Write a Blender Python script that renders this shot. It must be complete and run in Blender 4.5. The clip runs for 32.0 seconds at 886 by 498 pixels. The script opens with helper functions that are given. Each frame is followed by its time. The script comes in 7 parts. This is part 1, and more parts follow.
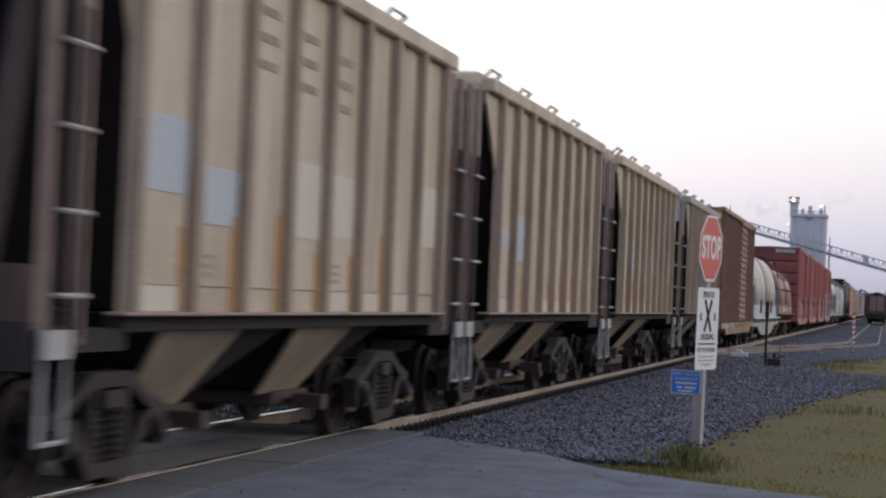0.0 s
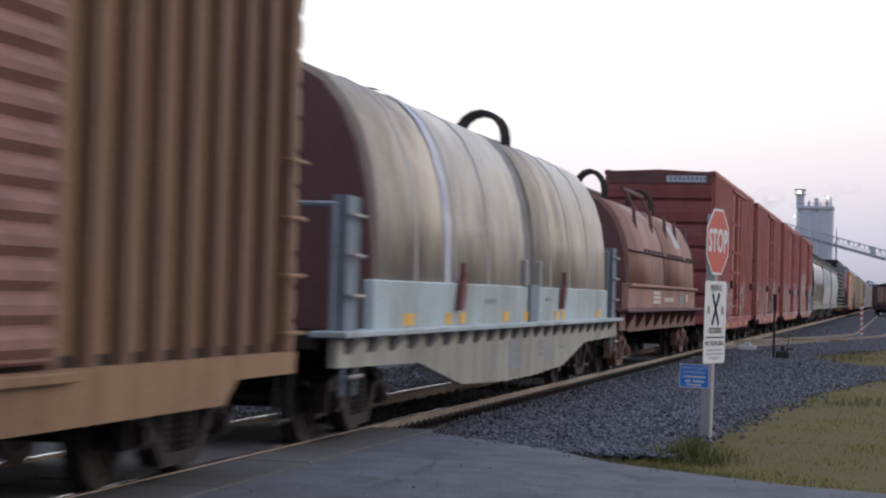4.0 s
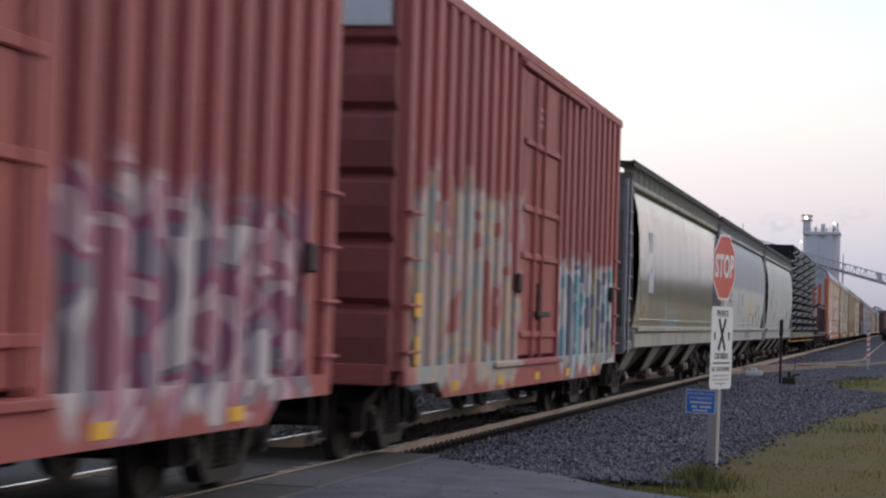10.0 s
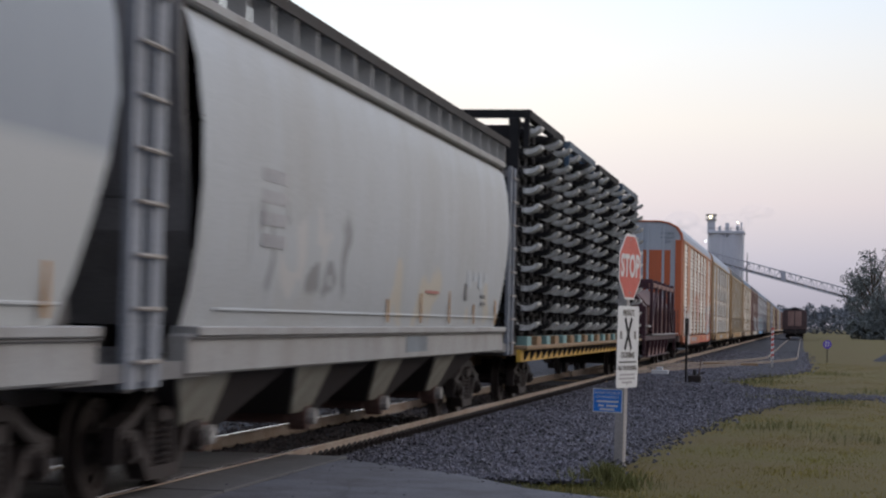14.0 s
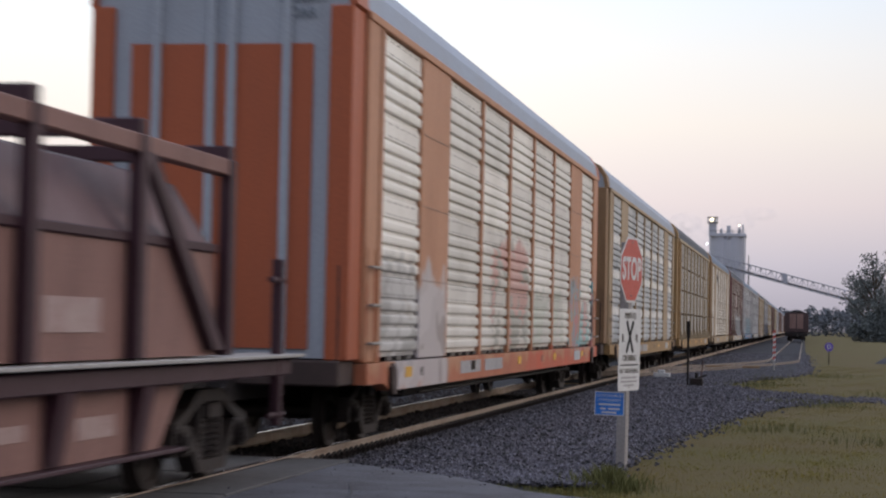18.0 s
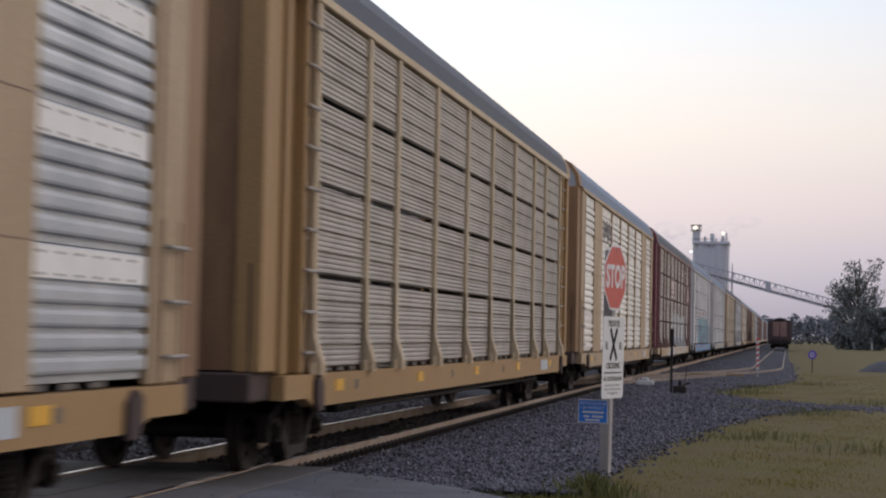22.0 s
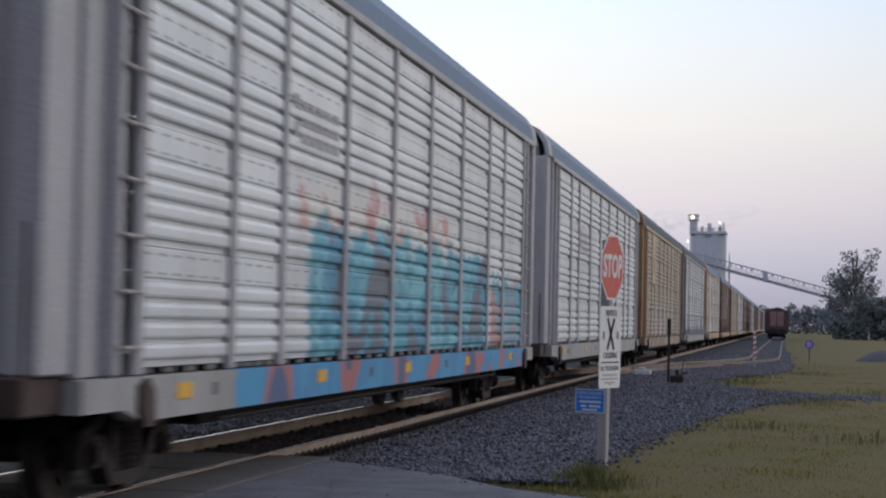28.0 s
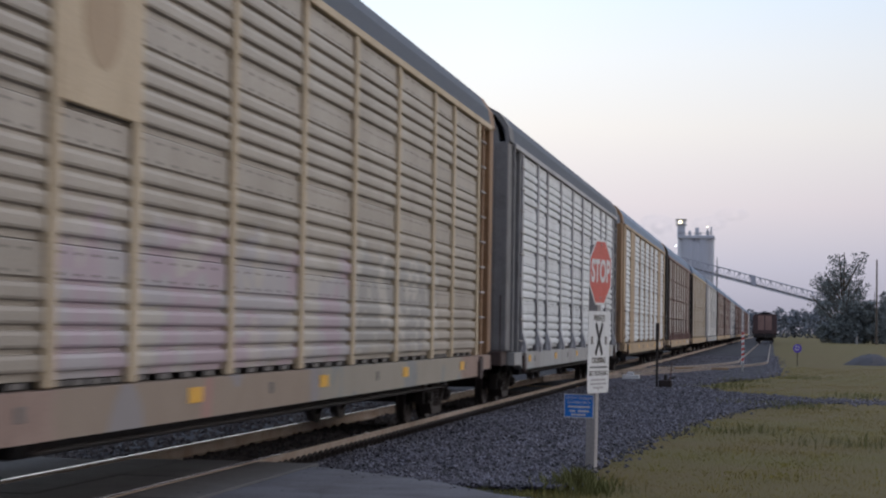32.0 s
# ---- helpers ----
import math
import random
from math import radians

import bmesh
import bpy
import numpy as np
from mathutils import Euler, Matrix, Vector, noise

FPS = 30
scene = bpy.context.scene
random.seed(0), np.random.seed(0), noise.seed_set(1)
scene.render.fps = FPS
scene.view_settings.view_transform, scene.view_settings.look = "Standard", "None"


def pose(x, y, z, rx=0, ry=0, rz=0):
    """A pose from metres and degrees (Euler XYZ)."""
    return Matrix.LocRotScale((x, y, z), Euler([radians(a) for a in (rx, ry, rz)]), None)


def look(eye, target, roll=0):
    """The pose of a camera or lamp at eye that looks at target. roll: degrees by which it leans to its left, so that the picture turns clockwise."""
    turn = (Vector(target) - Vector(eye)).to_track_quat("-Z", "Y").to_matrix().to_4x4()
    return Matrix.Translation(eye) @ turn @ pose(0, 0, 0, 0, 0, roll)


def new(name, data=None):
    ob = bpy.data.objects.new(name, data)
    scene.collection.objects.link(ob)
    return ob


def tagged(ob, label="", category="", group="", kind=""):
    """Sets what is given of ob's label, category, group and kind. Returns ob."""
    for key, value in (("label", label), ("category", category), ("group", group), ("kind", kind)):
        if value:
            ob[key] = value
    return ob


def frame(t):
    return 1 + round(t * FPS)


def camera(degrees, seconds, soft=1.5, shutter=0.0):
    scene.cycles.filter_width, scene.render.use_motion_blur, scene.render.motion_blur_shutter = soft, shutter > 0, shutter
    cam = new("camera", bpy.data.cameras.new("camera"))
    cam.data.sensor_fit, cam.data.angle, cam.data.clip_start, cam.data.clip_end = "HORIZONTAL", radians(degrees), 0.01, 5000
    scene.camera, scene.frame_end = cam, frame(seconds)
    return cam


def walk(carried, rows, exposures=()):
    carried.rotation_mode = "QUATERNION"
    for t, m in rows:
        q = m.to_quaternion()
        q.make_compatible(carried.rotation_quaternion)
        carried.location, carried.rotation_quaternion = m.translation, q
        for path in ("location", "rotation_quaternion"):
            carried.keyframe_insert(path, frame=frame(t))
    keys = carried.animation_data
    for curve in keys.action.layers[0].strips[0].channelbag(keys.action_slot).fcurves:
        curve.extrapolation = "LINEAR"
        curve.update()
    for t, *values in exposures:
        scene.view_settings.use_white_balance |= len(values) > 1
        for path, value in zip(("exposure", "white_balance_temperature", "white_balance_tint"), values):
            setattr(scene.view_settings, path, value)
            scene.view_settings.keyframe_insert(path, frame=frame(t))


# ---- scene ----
# World: the main track runs along y, its near rail at x = -5.67, top of rail at z = 0.
EYE = (0.0, 0.0, 1.517)
cam = camera(25.095, 32.0, soft=2.2, shutter=0.5)
# seconds, turn to the left of the track, tilt up, lean (degrees)
AIM = [
    (0.0, 12.563, 1.310, 2.385), (0.5, 12.601, 1.301, 2.252), (1.0, 12.642, 1.400, 2.238), (1.5, 12.609, 1.500, 2.206),
    (2.0, 12.560, 1.506, 1.907), (2.5, 12.596, 1.442, 1.818), (4.5, 12.735, 1.178, 1.507), (5.0, 12.624, 1.161, 1.486),
    (5.5, 12.553, 1.225, 1.535), (6.0, 12.558, 1.298, 1.440), (6.5, 12.609, 1.396, 1.441), (7.0, 12.663, 1.512, 1.498),
    (7.5, 12.735, 1.569, 1.717), (8.0, 12.799, 1.602, 1.688), (8.5, 12.874, 1.656, 1.728), (9.0, 12.858, 1.757, 1.619),
    (9.5, 12.908, 1.860, 1.626), (10.0, 12.955, 1.930, 1.735), (10.5, 12.892, 2.001, 1.626), (11.0, 12.868, 1.990, 1.564),
    (11.5, 12.527, 1.942, 1.255), (12.0, 11.986, 1.771, 1.131), (12.5, 11.233, 1.654, 1.319), (13.0, 10.603, 1.854, 1.520),
    (13.5, 10.464, 2.043, 1.324), (14.0, 10.274, 2.035, 1.243), (14.5, 10.101, 2.048, 1.067), (16.5, 10.219, 2.213, 1.074),
    (17.0, 10.298, 2.178, 1.158), (17.5, 10.350, 2.126, 1.164), (18.0, 10.319, 2.128, 1.141), (18.5, 10.244, 2.180, 1.237),
    (19.0, 10.195, 2.212, 1.272), (19.5, 10.229, 2.172, 1.234), (20.0, 10.245, 2.132, 1.251), (20.5, 10.192, 2.185, 1.111),
    (21.0, 10.079, 2.297, 1.149), (21.5, 9.939, 2.349, 1.185), (22.0, 9.860, 2.354, 1.199), (22.5, 9.888, 2.327, 1.270),
    (23.0, 9.914, 2.289, 1.256), (23.5, 9.938, 2.289, 1.255), (24.0, 9.932, 2.295, 1.257), (24.5, 9.871, 2.280, 1.310),
    (25.0, 9.814, 2.260, 1.252), (25.5, 9.793, 2.242, 1.260), (26.0, 9.781, 2.237, 1.265), (26.5, 9.787, 2.231, 1.253),
    (28.5, 9.742, 2.035, 1.167), (29.0, 9.687, 2.131, 1.121), (29.5, 9.664, 2.202, 1.085), (30.0, 9.643, 2.201, 1.073),
    (30.5, 9.615, 2.168, 1.053), (31.0, 9.540, 2.154, 1.016), (31.5, 9.473, 2.173, 0.985), (32.0, 9.429, 2.231, 0.898),
]


def aim(turn, tilt, lean):
    a, b = radians(turn), radians(tilt)
    ahead = Vector((-math.sin(a) * math.cos(b), math.cos(a) * math.cos(b), math.sin(b)))
    return look(EYE, Vector(EYE) + ahead * 50, lean)


walk(cam, [(t, aim(a, b, c)) for t, a, b, c in AIM], exposures=[(0.0, 0.2, 6150, 10), (8.0, 0.2, 6150, 10), (11.0, 0.05, 6350, 10), (17.0, 0.0, 6450, 11), (19.5, 0.0, 6650, 13), (24.0, -0.02, 6600, 13), (27.0, -0.05, 6150, 10), (32.0, -0.06, 6150, 10)])

# ---- sky and light ----
world = bpy.data.worlds.new("dusk_sky")
scene.world = world
world.use_nodes = True
wn, wl = world.node_tree.nodes, world.node_tree.links
wn.clear()
w_out, w_bg = wn.new("ShaderNodeOutputWorld"), wn.new("ShaderNodeBackground")
w_tc, w_sep, w_ramp = wn.new("ShaderNodeTexCoord"), wn.new("ShaderNodeSeparateXYZ"), wn.new("ShaderNodeValToRGB")
w_sky, w_add, w_scale = wn.new("ShaderNodeTexSky"), wn.new("ShaderNodeMixRGB"), wn.new("ShaderNodeMixRGB")
w_sky.sky_type, w_sky.sun_disc = "NISHITA", False
w_sky.sun_elevation, w_sky.sun_rotation = radians(26.0), radians(60)
wl.new(w_tc.outputs["Generated"], w_sep.inputs[0])
wl.new(w_sep.outputs["Z"], w_ramp.inputs[0])
ramp = w_ramp.color_ramp
ramp.elements[0].position, ramp.elements[0].color = 0.0, (0.42, 0.40, 0.47, 1)
ramp.elements[1].position, ramp.elements[1].color = 1.0, (0.60, 0.78, 1.10, 1)
for pos, col in ((0.012, (0.46, 0.44, 0.53)), (0.032, (0.60, 0.56, 0.645)), (0.062, (0.84, 0.73, 0.73)), (0.10, (1.0, 0.915, 0.83)), (0.135, (1.0, 0.985, 0.95)), (0.17, (0.92, 1.0, 1.06)), (0.30, (1.24, 1.29, 1.40)), (0.5, (1.05, 1.15, 1.34))):
    ramp.elements.new(pos).color = (*col, 1)
w_add.blend_type, w_add.inputs[0].default_value = "ADD", 0.015
wl.new(w_ramp.outputs[0], w_add.inputs[1])
wl.new(w_sky.outputs[0], w_add.inputs[2])
# the sky fades towards the east, away from the last light
w_fade, w_mul = wn.new("ShaderNodeValToRGB"), wn.new("ShaderNodeMixRGB")
w_half = wn.new("ShaderNodeMath")
w_half.operation = "MULTIPLY_ADD"
w_half.inputs[1].default_value, w_half.inputs[2].default_value = 0.5, 0.5
wl.new(w_sep.outputs["Y"], w_half.inputs[0])
wl.new(w_half.outputs[0], w_fade.inputs[0])
w_fade.color_ramp.elements[0].position, w_fade.color_ramp.elements[0].color = 0.05, (0.66, 0.66, 0.72, 1)
w_fade.color_ramp.elements[1].position, w_fade.color_ramp.elements[1].color = 0.9, (1.0, 1.0, 1.0, 1)
w_fade.color_ramp.elements.new(0.5).color = (0.98, 0.93, 0.88, 1)
# and a little to the right of the railway, where haze lies
w_side, w_mul2, w_half2 = wn.new("ShaderNodeValToRGB"), wn.new("ShaderNodeMixRGB"), wn.new("ShaderNodeMath")
w_half2.operation = "MULTIPLY_ADD"
w_half2.inputs[1].default_value, w_half2.inputs[2].default_value = 0.5, 0.5
wl.new(w_sep.outputs["X"], w_half2.inputs[0])
wl.new(w_half2.outputs[0], w_side.inputs[0])
w_side.color_ramp.elements[0].position, w_side.color_ramp.elements[0].color = 0.43, (1.0, 1.0, 1.0, 1)
w_side.color_ramp.elements[1].position, w_side.color_ramp.elements[1].color = 0.56, (0.76, 0.765, 0.80, 1)
w_side.color_ramp.elements.new(0.75).color = (0.95, 0.92, 0.90, 1)
w_mul2.blend_type, w_mul2.inputs[0].default_value = "MULTIPLY", 1.0
w_mul.blend_type, w_mul.inputs[0].default_value = "MULTIPLY", 1.0
wl.new(w_add.outputs[0], w_mul.inputs[1])
wl.new(w_fade.outputs[0], w_mul.inputs[2])
wl.new(w_mul.outputs[0], w_mul2.inputs[1])
wl.new(w_side.outputs[0], w_mul2.inputs[2])
wl.new(w_mul2.outputs[0], w_bg.inputs[0])
w_bg.inputs[1].default_value = 1.0
wl.new(w_bg.outputs[0], w_out.inputs[0])
sun = new("sun", bpy.data.lights.new("sun", "SUN"))
sun.data.energy, sun.data.angle, sun.data.color = 0.5, radians(40), (1.0, 0.80, 0.64)
sun.matrix_world = look((52, 30, 30), (0, 0, 0))


# ---- materials ----
def material(name, colour, rough=0.7, metal=0.0, dirt=(0.10, 0.08, 0.06), amount=0.35, scale=1.5, streak=1.0, bump=0.15, fine=40.0, jitter=0.0, spec=0.4, island=0.0):
    """Weathered surface: broad stains, fine grain and relief; streak over 1 draws the stains out downwards."""
    m = bpy.data.materials.new(name)
    m.use_nodes = True
    n, l = m.node_tree.nodes, m.node_tree.links
    b = n["Principled BSDF"]
    tc, mp = n.new("ShaderNodeTexCoord"), n.new("ShaderNodeMapping")
    mp.inputs["Scale"].default_value = (1, 1, 1.0 / streak)
    l.new(tc.outputs["Object"], mp.inputs[0])
    n1, n2 = n.new("ShaderNodeTexNoise"), n.new("ShaderNodeTexNoise")
    n1.inputs["Scale"].default_value, n1.inputs["Detail"].default_value, n1.inputs["Roughness"].default_value = scale, 6, 0.65
    n2.inputs["Scale"].default_value, n2.inputs["Detail"].default_value = fine, 3
    l.new(mp.outputs[0], n1.inputs["Vector"])
    l.new(tc.outputs["Object"], n2.inputs["Vector"])
    r1 = n.new("ShaderNodeValToRGB")
    r1.color_ramp.elements[0].position, r1.color_ramp.elements[1].position = 0.42, 0.72
    l.new(n1.outputs["Fac"], r1.inputs[0])
    mul = n.new("ShaderNodeMath")
    mul.operation = "MULTIPLY"
    mul.inputs[1].default_value = amount
    l.new(r1.outputs[0], mul.inputs[0])
    mix = n.new("ShaderNodeMixRGB")
    mix.inputs[1].default_value, mix.inputs[2].default_value = (*colour, 1), (*dirt, 1)
    l.new(mul.outputs[0], mix.inputs[0])
    grain = n.new("ShaderNodeMixRGB")
    grain.blend_type = "OVERLAY"
    grain.inputs[0].default_value = 0.35
    l.new(mix.outputs[0], grain.inputs[1])
    l.new(n2.outputs["Fac"], grain.inputs[2])
    last = grain
    if jitter or island:
        info, hsv, rng = n.new("ShaderNodeNewGeometry") if island else n.new("ShaderNodeObjectInfo"), n.new("ShaderNodeHueSaturation"), n.new("ShaderNodeMapRange")
        vary = island or jitter
        rng.inputs[3].default_value, rng.inputs[4].default_value = 1 - vary, 1 + vary
        l.new(info.outputs["Random Per Island"] if island else info.outputs["Random"], rng.inputs[0])
        l.new(rng.outputs[0], hsv.inputs["Value"])
        l.new(grain.outputs[0], hsv.inputs["Color"])
        last = hsv
    l.new(last.outputs[0], b.inputs["Base Color"])
    rr = n.new("ShaderNodeMapRange")
    rr.inputs[3].default_value, rr.inputs[4].default_value = max(rough - 0.12, 0.03), min(rough + 0.15, 1)
    l.new(n1.outputs["Fac"], rr.inputs[0])
    l.new(rr.outputs[0], b.inputs["Roughness"])
    b.inputs["Metallic"].default_value = metal
    b.inputs["Specular IOR Level"].default_value = spec
    if bump:
        bp = n.new("ShaderNodeBump")
        bp.inputs["Strength"].default_value, bp.inputs["Distance"].default_value = bump, 0.02
        l.new(n2.outputs["Fac"], bp.inputs["Height"])
        l.new(bp.outputs[0], b.inputs["Normal"])
    return m


RUST = (0.16, 0.075, 0.04)
M = {
    "grass": material("grass_ground", (0.098, 0.082, 0.030), 0.95, dirt=(0.115, 0.082, 0.042), amount=0.95, scale=0.16, fine=26, bump=0.6, spec=0.1),
    "ballast": material("ballast_bed", (0.045, 0.046, 0.055), 0.95, dirt=(0.03, 0.028, 0.03), amount=0.7, scale=0.8, fine=22, bump=1.0, spec=0.1),
    "asphalt": material("asphalt", (0.115, 0.115, 0.13), 0.9, dirt=(0.07, 0.066, 0.07), amount=0.9, scale=1.6, fine=34, bump=0.7, spec=0.2),
    "concrete": material("concrete", (0.080, 0.076, 0.076), 0.9, dirt=(0.045, 0.041, 0.04), amount=0.6, scale=1.2, fine=35, bump=0.3, jitter=0.1),
    "rail_side": material("rail_rust", (0.35, 0.285, 0.23), 0.75, dirt=RUST, amount=0.5, scale=2, fine=30),
    "oldrail": material("dull_rusty_rail", (0.23, 0.19, 0.16), 0.75, dirt=(0.12, 0.075, 0.05), amount=0.6, scale=2, fine=30),
    "rail_top": material("rail_steel", (0.6, 0.6, 0.62), 0.22, 1.0, dirt=(0.35, 0.33, 0.3), amount=0.3, bump=0.03),
    "iron": material("dark_iron", (0.014, 0.012, 0.012), 0.75, dirt=(0.05, 0.026, 0.018), amount=0.4, scale=3),
    "truck": material("truck_iron", (0.017, 0.012, 0.0115), 0.7, dirt=(0.04, 0.026, 0.022), amount=0.6, scale=4),
    "wheel": material("wheel_steel", (0.030, 0.022, 0.020), 0.5, 0.4, dirt=(0.018, 0.013, 0.012), amount=0.6, scale=4),
    "beige": material("beige_paint", (0.46, 0.375, 0.275), 0.6, dirt=(0.20, 0.14, 0.095), amount=0.65, scale=1.3, streak=5, jitter=0.08),
    "brown": material("brown_paint", (0.25, 0.145, 0.07), 0.65, dirt=(0.085, 0.042, 0.03), amount=0.6, scale=1.5, streak=4),
    "red": material("boxcar_red", (0.30, 0.072, 0.062), 0.6, dirt=(0.17, 0.06, 0.05), amount=0.6, scale=1.1, streak=5, jitter=0.06),
    "rustpost": material("rusty_dark_posts", (0.16, 0.085, 0.05), 0.7, dirt=(0.08, 0.045, 0.03), amount=0.6, scale=2, streak=4),
    # darker copy of the box car red: the ends' shade is in the paint
    "redshade": material("shaded_red_end", (0.19, 0.05, 0.046), 0.7, dirt=(0.09, 0.035, 0.033), amount=0.7, scale=1.6, streak=2),
    "creamsill": material("dirty_cream_sill", (0.32, 0.315, 0.27), 0.65, dirt=(0.14, 0.115, 0.09), amount=0.8, scale=1.6, streak=4),
    "silver": material("galvanised_hood", (0.46, 0.40, 0.325), 0.42, 0.12, dirt=(0.19, 0.15, 0.12), amount=0.9, scale=1.1, streak=2.0),
    "coilbrown": material("faded_red_brown_paint", (0.29, 0.155, 0.12), 0.65, dirt=(0.13, 0.07, 0.055), amount=0.7, scale=1.2, streak=2),
    "maroon": material("maroon_paint", (0.042, 0.013, 0.021), 0.6, dirt=(0.034, 0.016, 0.018), amount=0.5),
    "hopgrey": material("pale_grey_paint", (0.37, 0.39, 0.405), 0.5, dirt=(0.29, 0.26, 0.21), amount=0.4, scale=0.8, streak=4, bump=0.03),
    "yellow": material("yellow_paint", (0.50, 0.30, 0.04), 0.6, dirt=(0.24, 0.13, 0.04), amount=0.5),
    "yellowtan": material("yellow_tan_paint", (0.30, 0.18, 0.072), 0.6, dirt=(0.30, 0.2, 0.1), amount=0.5, scale=1.3),
    "orangedeep": material("deep_orange_paint", (0.36, 0.085, 0.03), 0.55, dirt=(0.26, 0.08, 0.04), amount=0.5, scale=1.2, streak=4),
    "black": material("black_frames", (0.012, 0.012, 0.014), 0.75, amount=0.1, spec=0.15),
    "galv": material("galvanised_panel", (0.72, 0.70, 0.655), 0.45, 0.22, dirt=(0.48, 0.45, 0.40), amount=0.5, scale=1.1, streak=3, jitter=0.13),
    "roof": material("galvanised_roof", (0.22, 0.27, 0.36), 0.5, 0.2, dirt=(0.3, 0.31, 0.33), amount=0.4, scale=0.8),
    # white that paints in the sheen along the flat tops of panel rows
    "bandhighlight": material("white_highlight_band", (0.74, 0.73, 0.70), 0.55, 0.1, dirt=(0.5, 0.48, 0.44), amount=0.4, scale=2),
    "rung": material("worn_bright_rungs", (0.30, 0.275, 0.25), 0.5, 0.3, dirt=(0.2, 0.16, 0.13), amount=0.5, scale=6),
    "crack": material("cracked_asphalt", (0.055, 0.053, 0.058), 0.95, amount=0.2),
    "tan": material("tan_paint", (0.37, 0.27, 0.165), 0.6, dirt=(0.24, 0.16, 0.09), amount=0.5, scale=1.5, streak=3),
    "orange": material("orange_paint", (0.46, 0.225, 0.125), 0.6, dirt=(0.33, 0.165, 0.10), amount=0.5, scale=1.5, streak=3),
    # concrete lightened towards blue so that the colour carries the haze
    "silo": material("hazed_concrete", (0.46, 0.47, 0.52), 0.9, dirt=(0.36, 0.37, 0.42), amount=0.5, scale=0.12, streak=5),
    "sign_red": material("sign_red", (0.50, 0.085, 0.065), 0.45, dirt=(0.4, 0.08, 0.06), amount=0.3, scale=4),
    "sign_white": material("sign_white", (0.62, 0.62, 0.62), 0.5, dirt=(0.5, 0.5, 0.5), amount=0.3, scale=4),
    "sign_blue": material("sign_blue", (0.03, 0.20, 0.64), 0.45, dirt=(0.03, 0.10, 0.32), amount=0.3, scale=4),
    "post": material("weathered_post", (0.33, 0.31, 0.30), 0.85, dirt=(0.18, 0.16, 0.14), amount=0.6, scale=3, streak=6),
    "bark": material("bark", (0.09, 0.07, 0.055), 0.9),
    # paler and bluer than foliage: distance haze mixed into the leaf colour
    "leaf": material("hazed_leaves", (0.125, 0.14, 0.14), 0.9, dirt=(0.10, 0.115, 0.115), amount=0.5, island=0.15),
    "hopgloss": material("glossy_grey_beige_paint", (0.34, 0.305, 0.24), 0.09, dirt=(0.19, 0.165, 0.13), amount=0.6, scale=1.2, streak=5, bump=0.01, spec=0.6),
    # near-black that holds soot plus the shade of bays, open ends and sills
    "hopdark": material("sooty_shaded_steel", (0.014, 0.010, 0.011), 0.85, dirt=(0.035, 0.024, 0.02), amount=0.5, scale=2, streak=3),
    "ironrust": material("rusty_brown_iron", (0.05, 0.03, 0.026), 0.75, dirt=(0.025, 0.02, 0.018), amount=0.6, scale=3),
    "pale": material("bare_pale_metal", (0.34, 0.33, 0.32), 0.5, 0.2, dirt=(0.3, 0.27, 0.24), amount=0.5, scale=3),
    "bluegrey": material("faded_blue_grey_paint", (0.42, 0.46, 0.50), 0.65, dirt=(0.4, 0.36, 0.28), amount=0.5, scale=2.5),
    "bluegreydark": material("slate_grey_paint", (0.17, 0.20, 0.23), 0.6, dirt=(0.1, 0.1, 0.1), amount=0.5, scale=2),
    "markdark": material("dark_stencil_paint", (0.09, 0.075, 0.06), 0.7),
    "markwhite": material("worn_white_stencil", (0.62, 0.57, 0.54), 0.7, dirt=(0.35, 0.2, 0.16), amount=0.6, scale=6),
    "sillpink": material("faded_pink_red_sill", (0.34, 0.13, 0.11), 0.65, dirt=(0.28, 0.12, 0.09), amount=0.6, scale=1.5),
    "doorwood": material("weathered_door_paint", (0.24, 0.12, 0.095), 0.75, dirt=(0.11, 0.055, 0.045), amount=0.7, scale=2.0, streak=0.3),
    "hopgreydark": material("dirty_grey_frame", (0.16, 0.155, 0.155), 0.65, dirt=(0.07, 0.065, 0.06), amount=0.6, scale=2),
    "gaterust": material("red_rust_iron", (0.085, 0.045, 0.038), 0.75, dirt=(0.06, 0.045, 0.04), amount=0.6, scale=4),
    "whitepaint": material("dirty_white_paint", (0.37, 0.435, 0.445), 0.6, dirt=(0.20, 0.18, 0.15), amount=0.7, scale=1.2, streak=2),
    "reflector": material("reflector_yellow", (0.70, 0.38, 0.04), 0.4, dirt=(0.45, 0.25, 0.05), amount=0.4, scale=5),
    "coilred": material("dark_red_latch", (0.16, 0.045, 0.04), 0.6),
    "coildark": material("dark_red_brown_paint", (0.10, 0.042, 0.04), 0.65, dirt=(0.05, 0.03, 0.03), amount=0.5),
    "hoodstripe": material("faded_stripe", (0.45, 0.46, 0.50), 0.5, dirt=(0.18, 0.20, 0.42), amount=0.7, scale=2.2),
    "coilpink": material("faded_pink_brown_paint", (0.22, 0.115, 0.097), 0.65, dirt=(0.11, 0.054, 0.048), amount=0.5, scale=1.4, streak=3),
    "coilsill": material("rusty_brown_sill", (0.18, 0.10, 0.07), 0.7, dirt=(0.07, 0.04, 0.035), amount=0.6, scale=2),
    "roofdark": material("dull_dark_roof", (0.085, 0.098, 0.12), 0.75, 0.1, dirt=(0.13, 0.135, 0.145), amount=0.5, scale=0.8, streak=0.5, spec=0.2),
    "roofmid": material("dull_grey_roof", (0.12, 0.17, 0.25), 0.65, 0.1, dirt=(0.17, 0.20, 0.24), amount=0.5, scale=0.8, spec=0.3),
